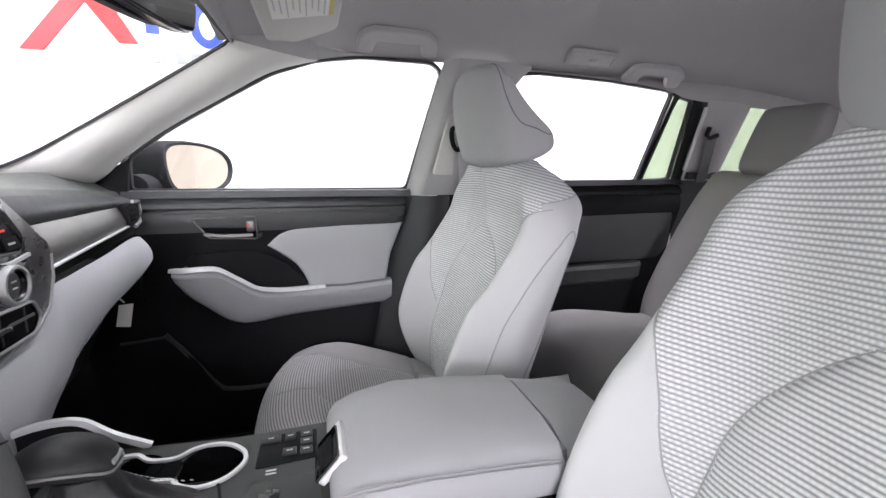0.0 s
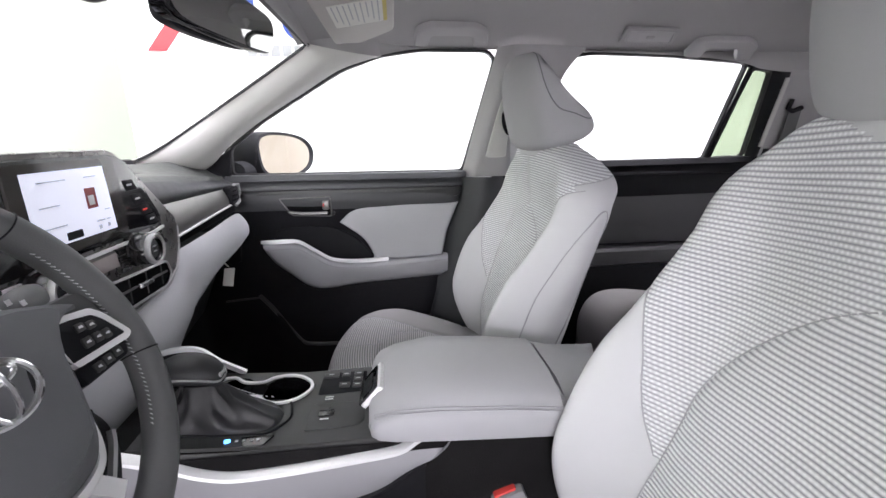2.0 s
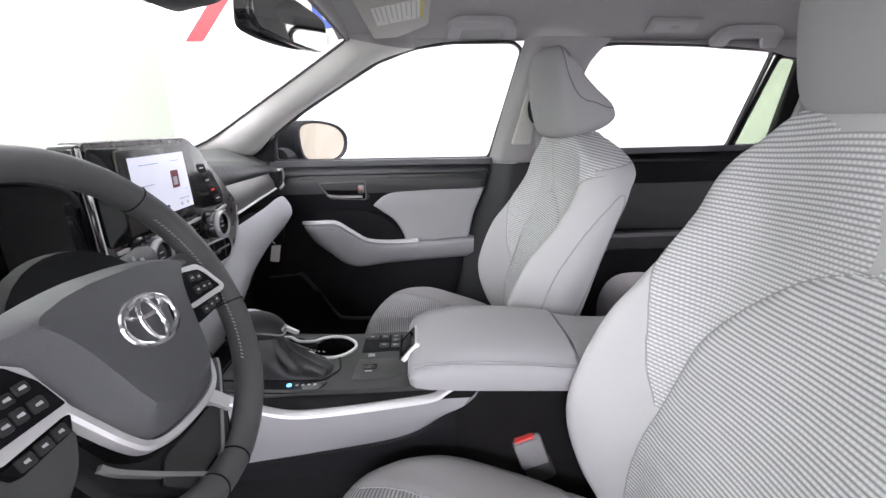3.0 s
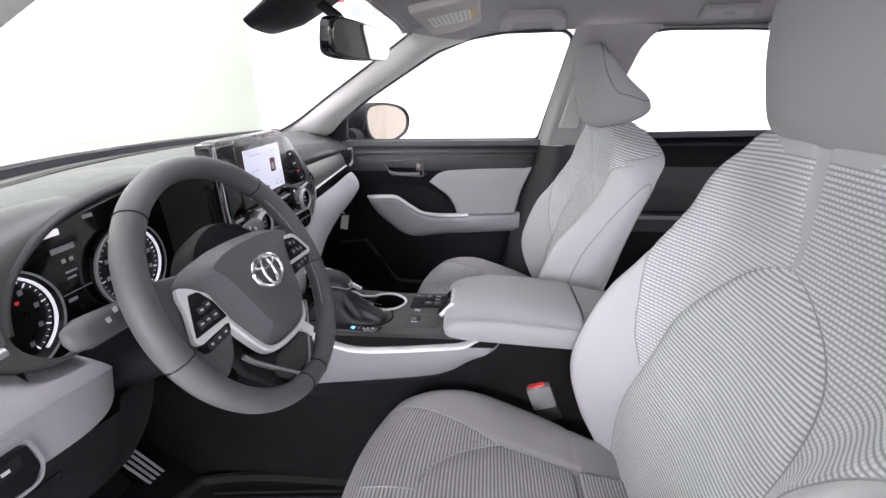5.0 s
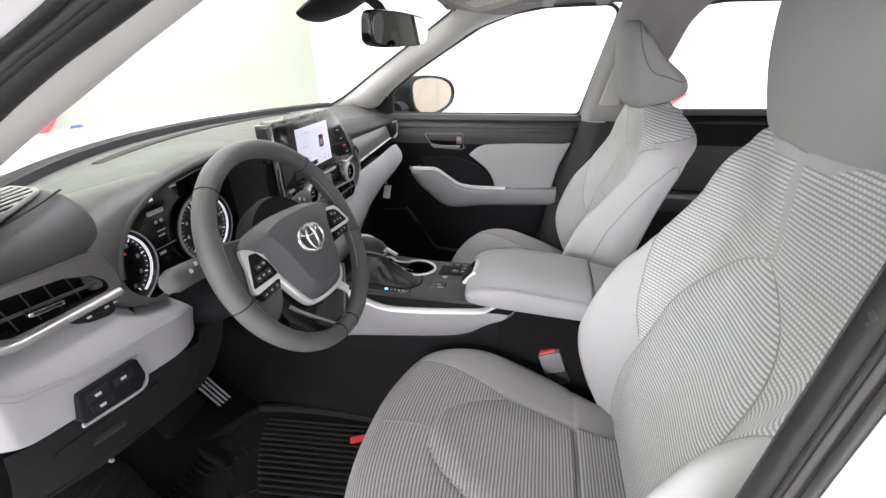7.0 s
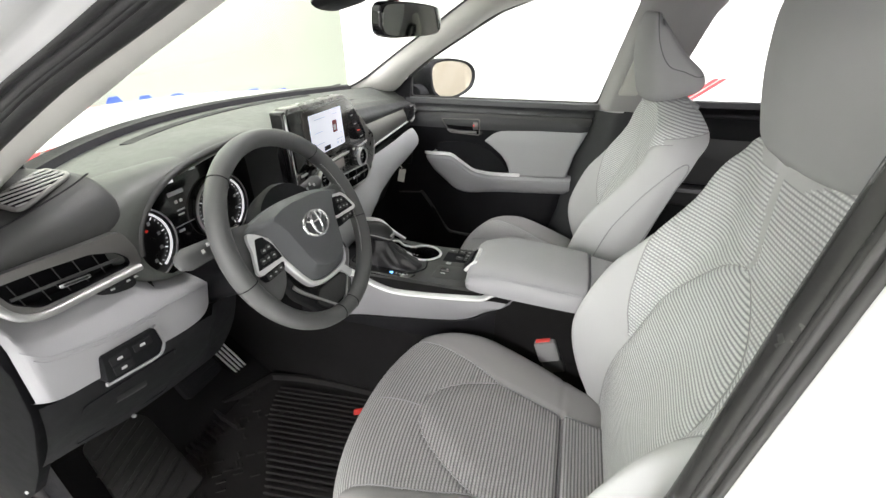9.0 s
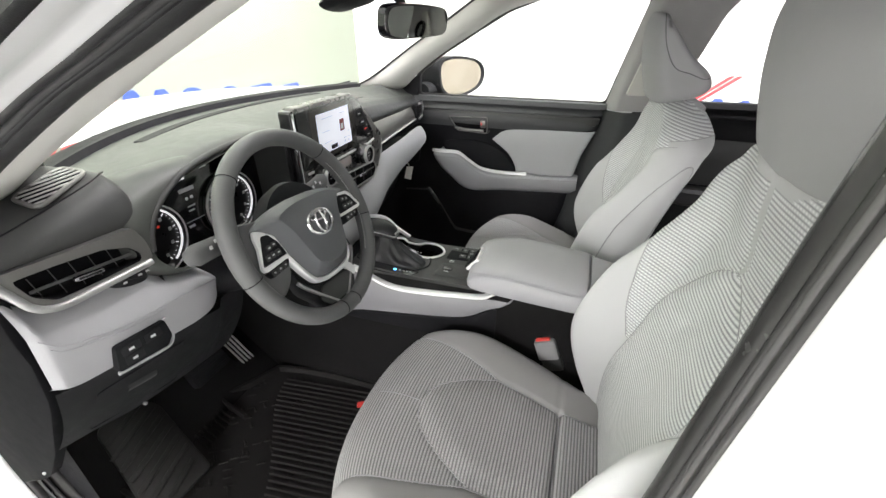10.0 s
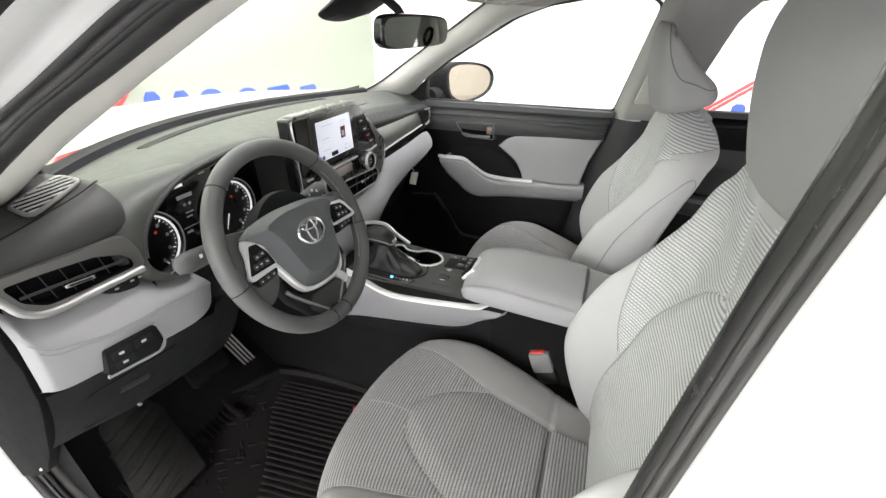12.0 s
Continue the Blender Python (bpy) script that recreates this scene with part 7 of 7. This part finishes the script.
# switches and sockets on the plate
lid = part("tray_lid", slab(round_poly([(0.124, -0.119), (0.200, -0.116), (0.212, -0.104), (0.211, -0.060), (0.208, -0.055), (0.128, -0.055)], 0, 0.005), 0.0025, 0.001, Matrix.Translation((0, 0, 0.8445))), PLATE, con, "flush black tray lid")
part("usb_port", slab(round_poly([(0.140, -0.090), (0.164, -0.090), (0.164, -0.076), (0.140, -0.076)], 0, 0.003), 0.0015, 0.0005, Matrix.Translation((0, 0, 0.8475))), GLOSS, lid, "black socket")
part("usb_edge", block(0.003, 0.020, 0.0015, 0.0004, Matrix.Translation((0.155, -0.075, 0.849))), PLATE, lid)
for a, b in ((0.150, -0.046), (0.150, -0.040), (0.150, -0.098)):
    part("plate_mark", slab([(a - 0.006, b), (a + 0.007, b), (a + 0.007, b + 0.0025), (a - 0.006, b + 0.0025)], 0.0005, 0, Matrix.Translation((0, 0, 0.8478 if b < -0.05 else 0.8463))), MARK, con)
swi = part("switch_plate", slab(round_poly([(0.130, -0.030), (0.208, -0.028), (0.208, 0.034), (0.132, 0.034)], 0, 0.004), 0.002, 0.0006, Matrix.Translation((0, 0, 0.8448))), BLACK, con, "black switch cluster plate")
for a, b, w in ((0.146, 0.022, 0.026), (0.172, 0.022, 0.014), (0.194, 0.022, 0.016), (0.194, 0.006, 0.016), (0.194, -0.012, 0.016), (0.172, -0.010, 0.018)):
    key = part("console_switch", block(w, 0.013, 0.004, 0.001, Matrix.Translation((a, b, 0.8465))), PLATE, swi, "black console switch")
    part("switch_mark", slab([(a - 0.004, b - 0.001), (a + 0.004, b - 0.001), (a + 0.004, b + 0.0015), (a - 0.004, b + 0.0015)], 0.0005, 0, Matrix.Translation((0, 0, 0.8503))), INK, key)

# armrest box
part("armrest_lid", loft([[(x, yc + s, zz) for s, zz in prof] for x, yc, prof in [
    (x, -0.062, [(-hw, zb), (-hw - 0.006, zb + (zt - zb) * 0.45), (-hw + 0.004, zt - 0.018), (-hw + 0.022, zt - 0.004), (-hw * 0.4, zt + 0.003), (hw * 0.4, zt + 0.002), (hw - 0.024, zt - 0.006), (hw - 0.004, zt - 0.024), (hw, zb + (zt - zb) * 0.4), (hw - 0.004, zb)])
    for x, hw, zt, zb in ((0.222, 0.086, 0.886, 0.868), (0.226, 0.096, 0.893, 0.858), (0.236, 0.102, 0.902, 0.855), (0.262, 0.105, 0.912, 0.852), (0.32, 0.107, 0.921, 0.849), (0.42, 0.107, 0.914, 0.843), (0.50, 0.106, 0.904, 0.838))]]), SOFT_SHADED, con, "pale grey padded armrest lid", sharp=55)
for dz in (0.0, -0.0055):
    part("armrest_seam", tube([(x, -0.056 - hw - 0.0022, z + dz) for x, hw, z in ((0.232, 0.1035, 0.894), (0.256, 0.1085, 0.902), (0.32, 0.1115, 0.904), (0.42, 0.1125, 0.897), (0.50, 0.1115, 0.887))], 0.001, 6), THREAD, con)
part("armrest_rear", loft([[(x, -0.056 + s, z) for s, z in ((-0.108, 0.838), (-0.110, 0.872), (-0.102, zt - 0.014), (-0.06, zt), (0.05, zt - 0.002), (0.080, zt - 0.012), (0.094, 0.868), (0.094, 0.838))] for x, zt in ((0.508, 0.901), (0.56, 0.891), (0.62, 0.878), (0.64, 0.862))]), SOFT_SHADED, con, "pale grey rear console top", sharp=55)
part("armrest_gap", block(0.012, 0.19, 0.045, 0.002, Matrix.Translation((0.504, -0.062, 0.845))), THREAD, con)
latch_m = axes((0.2150, -0.085, 0.874), (0, 1, 0), Vector((0.66, 0, 0.75)).normalized(), Vector((-0.75, 0, 0.66)).normalized())
latch = part("armrest_latch", slab(round_poly([(-0.034, 0.0), (0.034, 0.0), (0.036, 0.044), (-0.034, 0.044)], 0, 0.005), 0.008, 0.002, latch_m), SILVER, con, "satin silver latch frame")
part("latch_button", slab(round_poly([(-0.031, -0.002), (0.030, -0.002), (0.030, 0.039), (-0.031, 0.039)], 0, 0.004), 0.003, 0.001, latch_m @ Matrix.Translation((0, 0, 0.0075))), GLOSS, latch, "black latch button")
part("latch_grip", slab(round_poly([(-0.024, 0.008), (0.018, 0.008), (0.018, 0.030), (-0.024, 0.030)], 0, 0.003), 0.002, 0.0008, latch_m @ Matrix.Translation((0, 0, 0.010))), BLACK, latch)
part("console_box", block(0.40, 0.20, 0.40, 0.012, Matrix.Translation((0.45, -0.046, 0.445))), BLACK, con, "black console box")

# buckle
bk = thing("belt_buckle", (0.44, -0.150, 0.62), "grey seat belt buckle with a red release button", "belt buckle")
bm4 = axes((0.443, -0.150, 0.680), Vector((1, 0, 0.36)).normalized(), (0, 1, 0), Vector((-0.36, 0, 1)).normalized())
part("buckle_body", block(0.052, 0.030, 0.058, 0.006, bm4), material("buckle_grey", (0.25, 0.25, 0.257), 0.5, grain=0.3), bk, "mid grey buckle body")
part("release_button", block(0.036, 0.019, 0.006, 0.003, bm4 @ Matrix.Translation((-0.003, 0, 0.0555))), REDP, bk, "red release button")
part("buckle_collar", block(0.050, 0.029, 0.040, 0.006, bm4 @ Matrix.Translation((0.004, 0, -0.036))), PLATE, bk, "dark buckle collar")
part("buckle_stalk", block(0.030, 0.012, 0.16, 0.003, bm4 @ Matrix.Translation((0.004, 0, -0.19))), BLACK, bk, "black buckle stalk")

# ---- footwell: mat, pedals, rest ----
mat = thing("floor_mat", (-0.25, -0.42, 0.41), "black ribbed rubber floor mat in the driver's footwell", "floor mat")


def mat_z(x):
    return 0.418 + 0.22 * sm(-x, 0.36, 0.80) * max(0, (-x - 0.36) / 0.4)


def mat_sheet(u, v):
    x = -0.62 + 0.66 * u
    y0, y1 = -0.66, ip(x, [(-0.62, -0.38), (-0.44, -0.32), (-0.40, -0.20), (0.04, -0.17)])
    return (x, y0 + (y1 - y0) * v, mat_z(x) + 0.004)


part("mat_sheet", grid(mat_sheet, 60, 40), MAT, mat, "black rubber mat")
edge = [mat_sheet(u, 0) for u in np.linspace(0, 1, 20)] + [mat_sheet(1, v) for v in np.linspace(0.1, 1, 12)] + [mat_sheet(u, 1) for u in np.linspace(0.95, 0, 20)] + [mat_sheet(0, v) for v in np.linspace(0.9, 0.1, 10)]
part("mat_rim", sweep([Vector(p) + Vector((0, 0, 0.006)) for p in edge], [(-0.008, -0.008), (0.008, -0.008), (0.005, 0.012), (-0.005, 0.012)], (0, 0, 1), True), MAT, mat, "raised mat rim")
for k in range(26):
    y = -0.62 + 0.0165 * k
    x0 = ip(y, [(-0.62, -0.15), (-0.20, -0.34)])
    part("mat_rib", sweep([(x, y + 0.10 * (x + 0.2), mat_z(x) + 0.0055) for x in np.linspace(x0, 0.0, 8)], [(-0.0045, -0.003), (0.0045, -0.003), (0.0025, 0.005), (-0.0025, 0.005)]), MAT, mat)
for k in range(60):
    a, b = random.uniform(-0.42, -0.22), random.uniform(-0.62, -0.25)
    part("mat_stud", block(0.022, 0.006, 0.003, 0.001, Matrix.Translation((a, b, mat_z(a) + 0.004)) @ pose(0, 0, 0, 0, 0, random.choice((35, -40)))), MAT, mat)
rtag = thing("red_tag", (-0.06, -0.24, 0.425), "small red tag lying on the car floor", "tag")
part("tag_strip", slab(round_poly([(-0.020, -0.008), (0.022, -0.010), (0.024, 0.008), (-0.018, 0.010)], 0, 0.003), 0.003, 0.001, Matrix.Translation((-0.058, -0.242, 0.430)) @ pose(0, 0, 0, 12, 0, 30)), REDP, rtag, "red plastic strip")
rest = thing("footrest", (-0.55, -0.60, 0.43), "black ribbed plastic footrest on the bulkhead", "footrest")
rm = Matrix.Translation((-0.45, -0.575, 0.490)) @ pose(0, 0, 0, 0, 28, 0)
part("rest_plate", slab(round_poly([(-0.135, -0.040), (-0.160, 0.062), (-0.085, 0.086), (0.130, 0.036), (0.125, -0.068), (0.060, -0.100)], 0, 0.014), 0.014, 0.005, rm), MAT, rest, "black footrest plate")
for k in range(7):
    part("rest_rib", block(0.012, 0.12 if k in (0, 6) else 0.145, 0.005, 0.0015, rm @ Matrix.Translation((-0.105 + 0.034 * k, 0.008 - 0.007 * k, 0.0135)) @ pose(0, 0, 0, 0, 0, 14)), MAT, rest)
for k in range(7):
    y = -0.458 + 0.0155 * k
    part("mat_rib", sweep([(x, y - 0.20 * (x + 0.56), mat_z(x) + 0.0055) for x in np.linspace(-0.57, -0.39, 6)], [(-0.0045, -0.003), (0.0045, -0.003), (0.0025, 0.006), (-0.0025, 0.006)]), MAT, mat)
part("mat_wall", sweep([(x, -0.345 - 0.20 * (x + 0.56), mat_z(x) + 0.010) for x in np.linspace(-0.58, -0.36, 8)], [(-0.006, -0.010), (0.006, -0.010), (0.004, 0.012), (-0.004, 0.012)]), MAT, mat, "raised mat divider")
ped = thing("accelerator_pedal", (-0.49, -0.235, 0.43), "accelerator pedal with bright metal ribs", "pedal")
pm = axes((-0.475, -0.207, 0.412), Vector((0.05, 0.98, 0.0)).normalized(), Vector((-0.33, -0.22, 0.92)).normalized(), Vector((0.92, 0.0, 0.33)).normalized())
part("pedal_pad", slab(round_poly([(-0.032, 0.0), (0.024, 0.0), (0.024, 0.200), (-0.032, 0.200)], 0, 0.008), 0.014, 0.003, pm), GLOSS, ped, "black pedal pad")
for k in range(4):
    part("pedal_rib", block(0.0055, 0.188, 0.004, 0.001, pm @ Matrix.Translation((-0.022 + 0.012 * k, 0.100, 0.013))), SILVER, ped, "bright metal pedal rib")
brk = thing("brake_pedal", (-0.45, -0.37, 0.55), "black rubber brake pedal on its arm", "pedal")
bmx = axes((-0.455, -0.375, 0.588), (0, 1, 0), Vector((-0.45, 0, 0.9)).normalized(), Vector((0.9, 0, 0.45)).normalized())
part("brake_pad", slab(round_poly([(-0.062, -0.03), (0.058, -0.03), (0.052, 0.04), (-0.062, 0.04)], 0, 0.014), 0.016, 0.004, bmx), BLACK, brk, "black rubber brake pad")
for k in range(4):
    part("brake_rib", block(0.10, 0.006, 0.003, 0.001, bmx @ Matrix.Translation((-0.002, -0.018 + 0.015 * k, 0.0155))), BLACK, brk)
part("brake_arm", sweep([(-0.455, -0.365, 0.575), (-0.50, -0.36, 0.68), (-0.52, -0.36, 0.80)], [(-0.008, -0.015), (0.008, -0.015), (0.008, 0.015), (-0.008, 0.015)]), BLACK, brk, "black pedal arm")

# ---- roof fittings ----
LN = Vector((0, -0.48, -0.88)).normalized()
LU = Vector((0, -0.88, 0.48)).normalized()


def handle(outline, y, z, label):
    """A folded grab handle: a bracket lying on the slope of the roof edge."""
    xs = [p[0] for p in outline]
    root = thing("grab_handle", ((min(xs) + max(xs)) / 2, y, z), label, "grab handle", "grab handles")
    m = axes(Vector((0, y, z)) + LN * 0.010, (1, 0, 0), LU, LN)
    part("grip", slab(round_poly(outline, 0, 0.012), 0.020, 0.006, m, 3), HANDLE, root, "grey plastic grip")
    return root


handle([(0.339, -0.014), (0.345, 0.040), (0.376, 0.060), (0.505, 0.058), (0.538, 0.036), (0.546, -0.014), (0.504, -0.016), (0.497, 0.026), (0.386, 0.026), (0.378, -0.016)], 0.585, 1.525, "folded grey plastic grab handle above the passenger window")
hr2 = handle([(1.150, -0.048), (1.155, 0.014), (1.195, 0.024), (1.313, 0.022), (1.356, 0.002), (1.378, -0.058), (1.327, -0.060), (1.298, -0.0125), (1.203, -0.010), (1.205, -0.050)], 0.585, 1.523, "folded grey grab handle with coat hook")
part("coat_hook", tube([(1.31, 0.610, 1.500), (1.315, 0.600, 1.490), (1.33, 0.598, 1.492)], 0.005, 8), HANDLE, hr2, "small grey coat hook")
lamp = thing("roof_lamp", (1.015, 0.575, 1.53), "small rectangular grey roof lamp", "roof lamp")
lm = axes((1.015, 0.574, 1.529), (1, 0, 0), LU, LN)
part("lamp_frame", slab(round_poly([(-0.082, -0.028), (0.084, -0.032), (0.072, 0.028), (-0.088, 0.030)], 0, 0.008), 0.008, 0.003, lm), LINER, lamp, "grey lamp frame")
part("lamp_rim", tube([lm @ Vector((a, b, 0.008)) for a, b in round_poly([(-0.070, -0.020), (0.070, -0.023), (0.060, 0.019), (-0.074, 0.021)], 0, 0.006)], 0.0016, 6, True), HANDLE, lamp)
part("lamp_lens", slab(round_poly([(-0.066, -0.017), (0.066, -0.020), (0.057, 0.016), (-0.070, 0.018)], 0, 0.005), 0.002, 0.0008, lm @ Matrix.Translation((0, 0, 0.0075))), HANDLE, lamp, "frosted lamp lens")
part("lamp_button", slab(round_poly([(-0.014, -0.006), (0.010, -0.006), (0.010, 0.005), (-0.014, 0.005)], 0, 0.003), 0.002, 0.0005, lm @ Matrix.Translation((0, 0, 0.0095))), LINER, lamp)
vis = thing("sun_visor", (0.12, 0.35, 1.53), "grey folded sun visor with a paper label", "sun visor")
vm = axes((0.285, 0.330, 1.520), (0, 1, 0), Vector((-0.985, 0, -0.17)).normalized(), Vector((0.17, 0, -0.985)).normalized())
part("visor_body", slab(round_poly([(-0.25, 0.0), (0.105, 0.0), (0.125, 0.010), (0.196, 0.090), (0.170, 0.115), (0.160, 0.148), (-0.25, 0.150)], 0, 0.016), 0.016, 0.006, vm, 3), VISOR, vis, "pale grey visor")
lab = part("visor_label", slab([(-0.15, 0.024), (0.004, 0.024), (0.004, 0.124), (-0.15, 0.124)], 0.0012, 0, vm @ Matrix.Translation((0, 0, 0.0163))), PAPER, vis, "printed paper label")
for k in range(9):
    part("label_line", slab([(-0.145, 0.031 + 0.0105 * k), (-0.004 - 0.02 * (k % 3), 0.031 + 0.0105 * k), (-0.004 - 0.02 * (k % 3), 0.0335 + 0.0105 * k), (-0.145, 0.0335 + 0.0105 * k)], 0.0004, 0, vm @ Matrix.Translation((0, 0, 0.0176))), INK, lab)
part("visor_strip", slab([(-0.15, 0.016), (0.004, 0.016), (0.004, 0.0235), (-0.15, 0.0235)], 0.001, 0, vm @ Matrix.Translation((0, 0, 0.0163))), material("label_yellow", (0.6, 0.5, 0.12), 0.7), vis)

# inside mirror with its sensor housing
im = thing("inside_mirror", (0.05, -0.05, 1.42), "inside rear-view mirror with a black frame", "mirror")
MW = (Vector((0.076, 0.118, 1.0)) - Vector((0.031, -0.135, 1.0))).normalized()
mt_up = Vector((0.10, 0, 0.99)).normalized()
mn = MW.cross(mt_up).normalized()
mm = axes((0.055, -0.008, 1.4185), MW, mt_up, mn)
mshape = spline([(-0.128, 0.004), (-0.122, 0.030), (-0.085, 0.038), (0.0, 0.039), (0.095, 0.034), (0.124, 0.024), (0.130, 0.0), (0.124, -0.026), (0.095, -0.034), (0.0, -0.036), (-0.09, -0.033), (-0.122, -0.022)], 60, True).tolist()
back = [(a * 0.8, b * 0.8) for a, b in mshape]
mshape = [(a, b * 0.88 + 0.003) for a, b in mshape]
part("mirror_shell", slab(mshape, 0.022, 0.006, mm @ Matrix.Translation((0, 0, -0.012)), 3), GLOSS, im, "black mirror shell")
part("mirror_back", slab(back, 0.022, 0.008, mm @ pose(0, 0, 0, 180, 0, 0) @ Matrix.Translation((0, 0, 0.010))), BLACK, im, "black mirror back")
part("mirror_plate", slab([(a * 0.955, b * 0.90) for a, b in mshape], 0.0012, 0, mm @ Matrix.Translation((0, 0, 0.0102))), MIRROR, im, "mirror glass")
part("mirror_arm", tube([(0.040, -0.010, 1.43), (0.018, -0.012, 1.465), (-0.03, -0.015, 1.50)], 0.010, 10), BLACK, im, "black mirror arm")
sens = thing("sensor_housing", (-0.05, -0.02, 1.50), "black camera housing on the windscreen", "sensor housing")
part("housing", loft([[(x, -0.02 + w * math.cos(t), z + h * math.sin(t)) for t in np.linspace(0, 2 * math.pi, 28, endpoint=False)] for x, z, w, h in ((-0.15, 1.452, 0.02, 0.004), (-0.13, 1.455, 0.075, 0.014), (-0.08, 1.475, 0.095, 0.022), (-0.02, 1.510, 0.105, 0.026), (0.04, 1.545, 0.11, 0.024), (0.08, 1.565, 0.11, 0.015))]), BLACK, sens, "black plastic housing")

# hanging paper tag under the dash
tag = thing("paper_tag", (-0.20, 0.478, 0.88), "white paper tag hanging below the dashboard", "tag")
part("tag_card", slab([(-0.016, -0.022), (0.012, -0.032), (0.016, 0.022), (-0.012, 0.026)], 0.001, 0, axes((-0.190, 0.485, 0.895), Vector((0.75, 0.66, 0)).normalized(), Vector((0.15, 0, 1)).normalized(), Vector((0.66, -0.75, -0.1)).normalized())), PAPER, tag, "creased white card")
part("tag_loop", tube([(-0.188, 0.488, 0.922), (-0.20, 0.49, 0.935), (-0.21, 0.49, 0.94)], 0.002, 6), PAPER, tag, "paper loop")

# ---- second row ----
def rear_seat(yc, label):
    root = thing("rear_seat", (1.25, yc, 0.42), label, "car seat", "rear seats")
    H = Vector((math.sin(radians(21)), 0, math.cos(radians(21))))
    N = Vector((-H.z, 0, H.x))
    O = Vector((1.40, yc, 0.66))

    def P(s, h, w):
        return O + Vector((0, s, 0)) + H * h + N * w

    def ring(h, hw, f, b, bol):
        out = []
        for i in range(48):
            t = 2 * math.pi * i / 48
            c, d = math.cos(t), math.sin(t)
            s = hw * math.copysign(abs(c) ** 0.45, c)
            w = (f if d > 0 else b) * abs(d) ** 0.5 + (bol * sm(abs(s), hw * 0.55, hw * 0.85) if d > 0 else 0)
            out.append(P(s, h, w))
        return out
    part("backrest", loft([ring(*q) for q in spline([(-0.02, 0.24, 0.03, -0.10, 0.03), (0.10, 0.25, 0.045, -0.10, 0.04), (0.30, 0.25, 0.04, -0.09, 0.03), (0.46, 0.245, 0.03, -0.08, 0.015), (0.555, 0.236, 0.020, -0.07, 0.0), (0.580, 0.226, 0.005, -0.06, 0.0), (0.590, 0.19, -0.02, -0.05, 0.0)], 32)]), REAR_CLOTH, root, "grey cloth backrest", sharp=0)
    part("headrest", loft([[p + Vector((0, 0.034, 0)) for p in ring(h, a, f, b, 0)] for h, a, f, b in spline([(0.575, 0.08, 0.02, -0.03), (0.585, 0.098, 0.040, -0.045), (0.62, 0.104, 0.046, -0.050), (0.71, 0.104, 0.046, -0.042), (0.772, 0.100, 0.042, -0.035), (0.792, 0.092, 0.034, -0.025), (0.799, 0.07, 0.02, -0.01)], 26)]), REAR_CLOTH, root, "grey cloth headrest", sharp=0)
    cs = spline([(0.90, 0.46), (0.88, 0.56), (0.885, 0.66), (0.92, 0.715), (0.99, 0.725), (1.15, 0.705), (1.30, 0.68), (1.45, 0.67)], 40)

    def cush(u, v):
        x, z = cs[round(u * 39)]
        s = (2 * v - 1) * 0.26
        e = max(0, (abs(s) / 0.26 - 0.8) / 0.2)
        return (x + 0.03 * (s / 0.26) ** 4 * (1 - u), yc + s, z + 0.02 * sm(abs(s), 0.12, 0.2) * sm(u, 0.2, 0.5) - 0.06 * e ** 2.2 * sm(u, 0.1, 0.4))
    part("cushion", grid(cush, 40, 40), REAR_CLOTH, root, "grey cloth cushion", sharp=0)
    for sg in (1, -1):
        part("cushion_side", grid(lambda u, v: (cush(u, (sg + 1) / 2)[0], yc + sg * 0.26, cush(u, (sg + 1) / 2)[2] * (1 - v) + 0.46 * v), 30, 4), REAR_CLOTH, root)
    part("seat_base", block(0.50, 0.44, 0.16, 0.02, Matrix.Translation((1.15, yc, 0.41))), BLACK, root, "black seat base")
    return root


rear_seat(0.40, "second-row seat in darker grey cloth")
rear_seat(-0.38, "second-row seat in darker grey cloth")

# rear belt on its pillar guide
rb = thing("seat_belt", (1.63, 0.68, 1.20), "dark grey rear seat belt hanging from its pillar guide", "seat belt")
part("webbing", sweep([(1.632, on_side(0, 1.325)[1] - 0.030, 1.325), (1.640, on_side(0, 1.25)[1] - 0.034, 1.25), (1.648, on_side(0, 1.16)[1] - 0.040, 1.16)], [(-0.024, -0.001), (0.024, -0.001), (0.024, 0.001), (-0.024, 0.001)], (0, 1, 0)), LEATHER, rb, "dark belt webbing")
part("belt_guide", tube([(1.606, on_side(0, 1.355)[1] - 0.030, 1.360), (1.600, on_side(0, 1.33)[1] - 0.034, 1.330), (1.618, on_side(0, 1.32)[1] - 0.036, 1.322), (1.650, on_side(0, 1.33)[1] - 0.034, 1.332)], 0.008, 10), BLACK, rb, "black plastic belt guide")
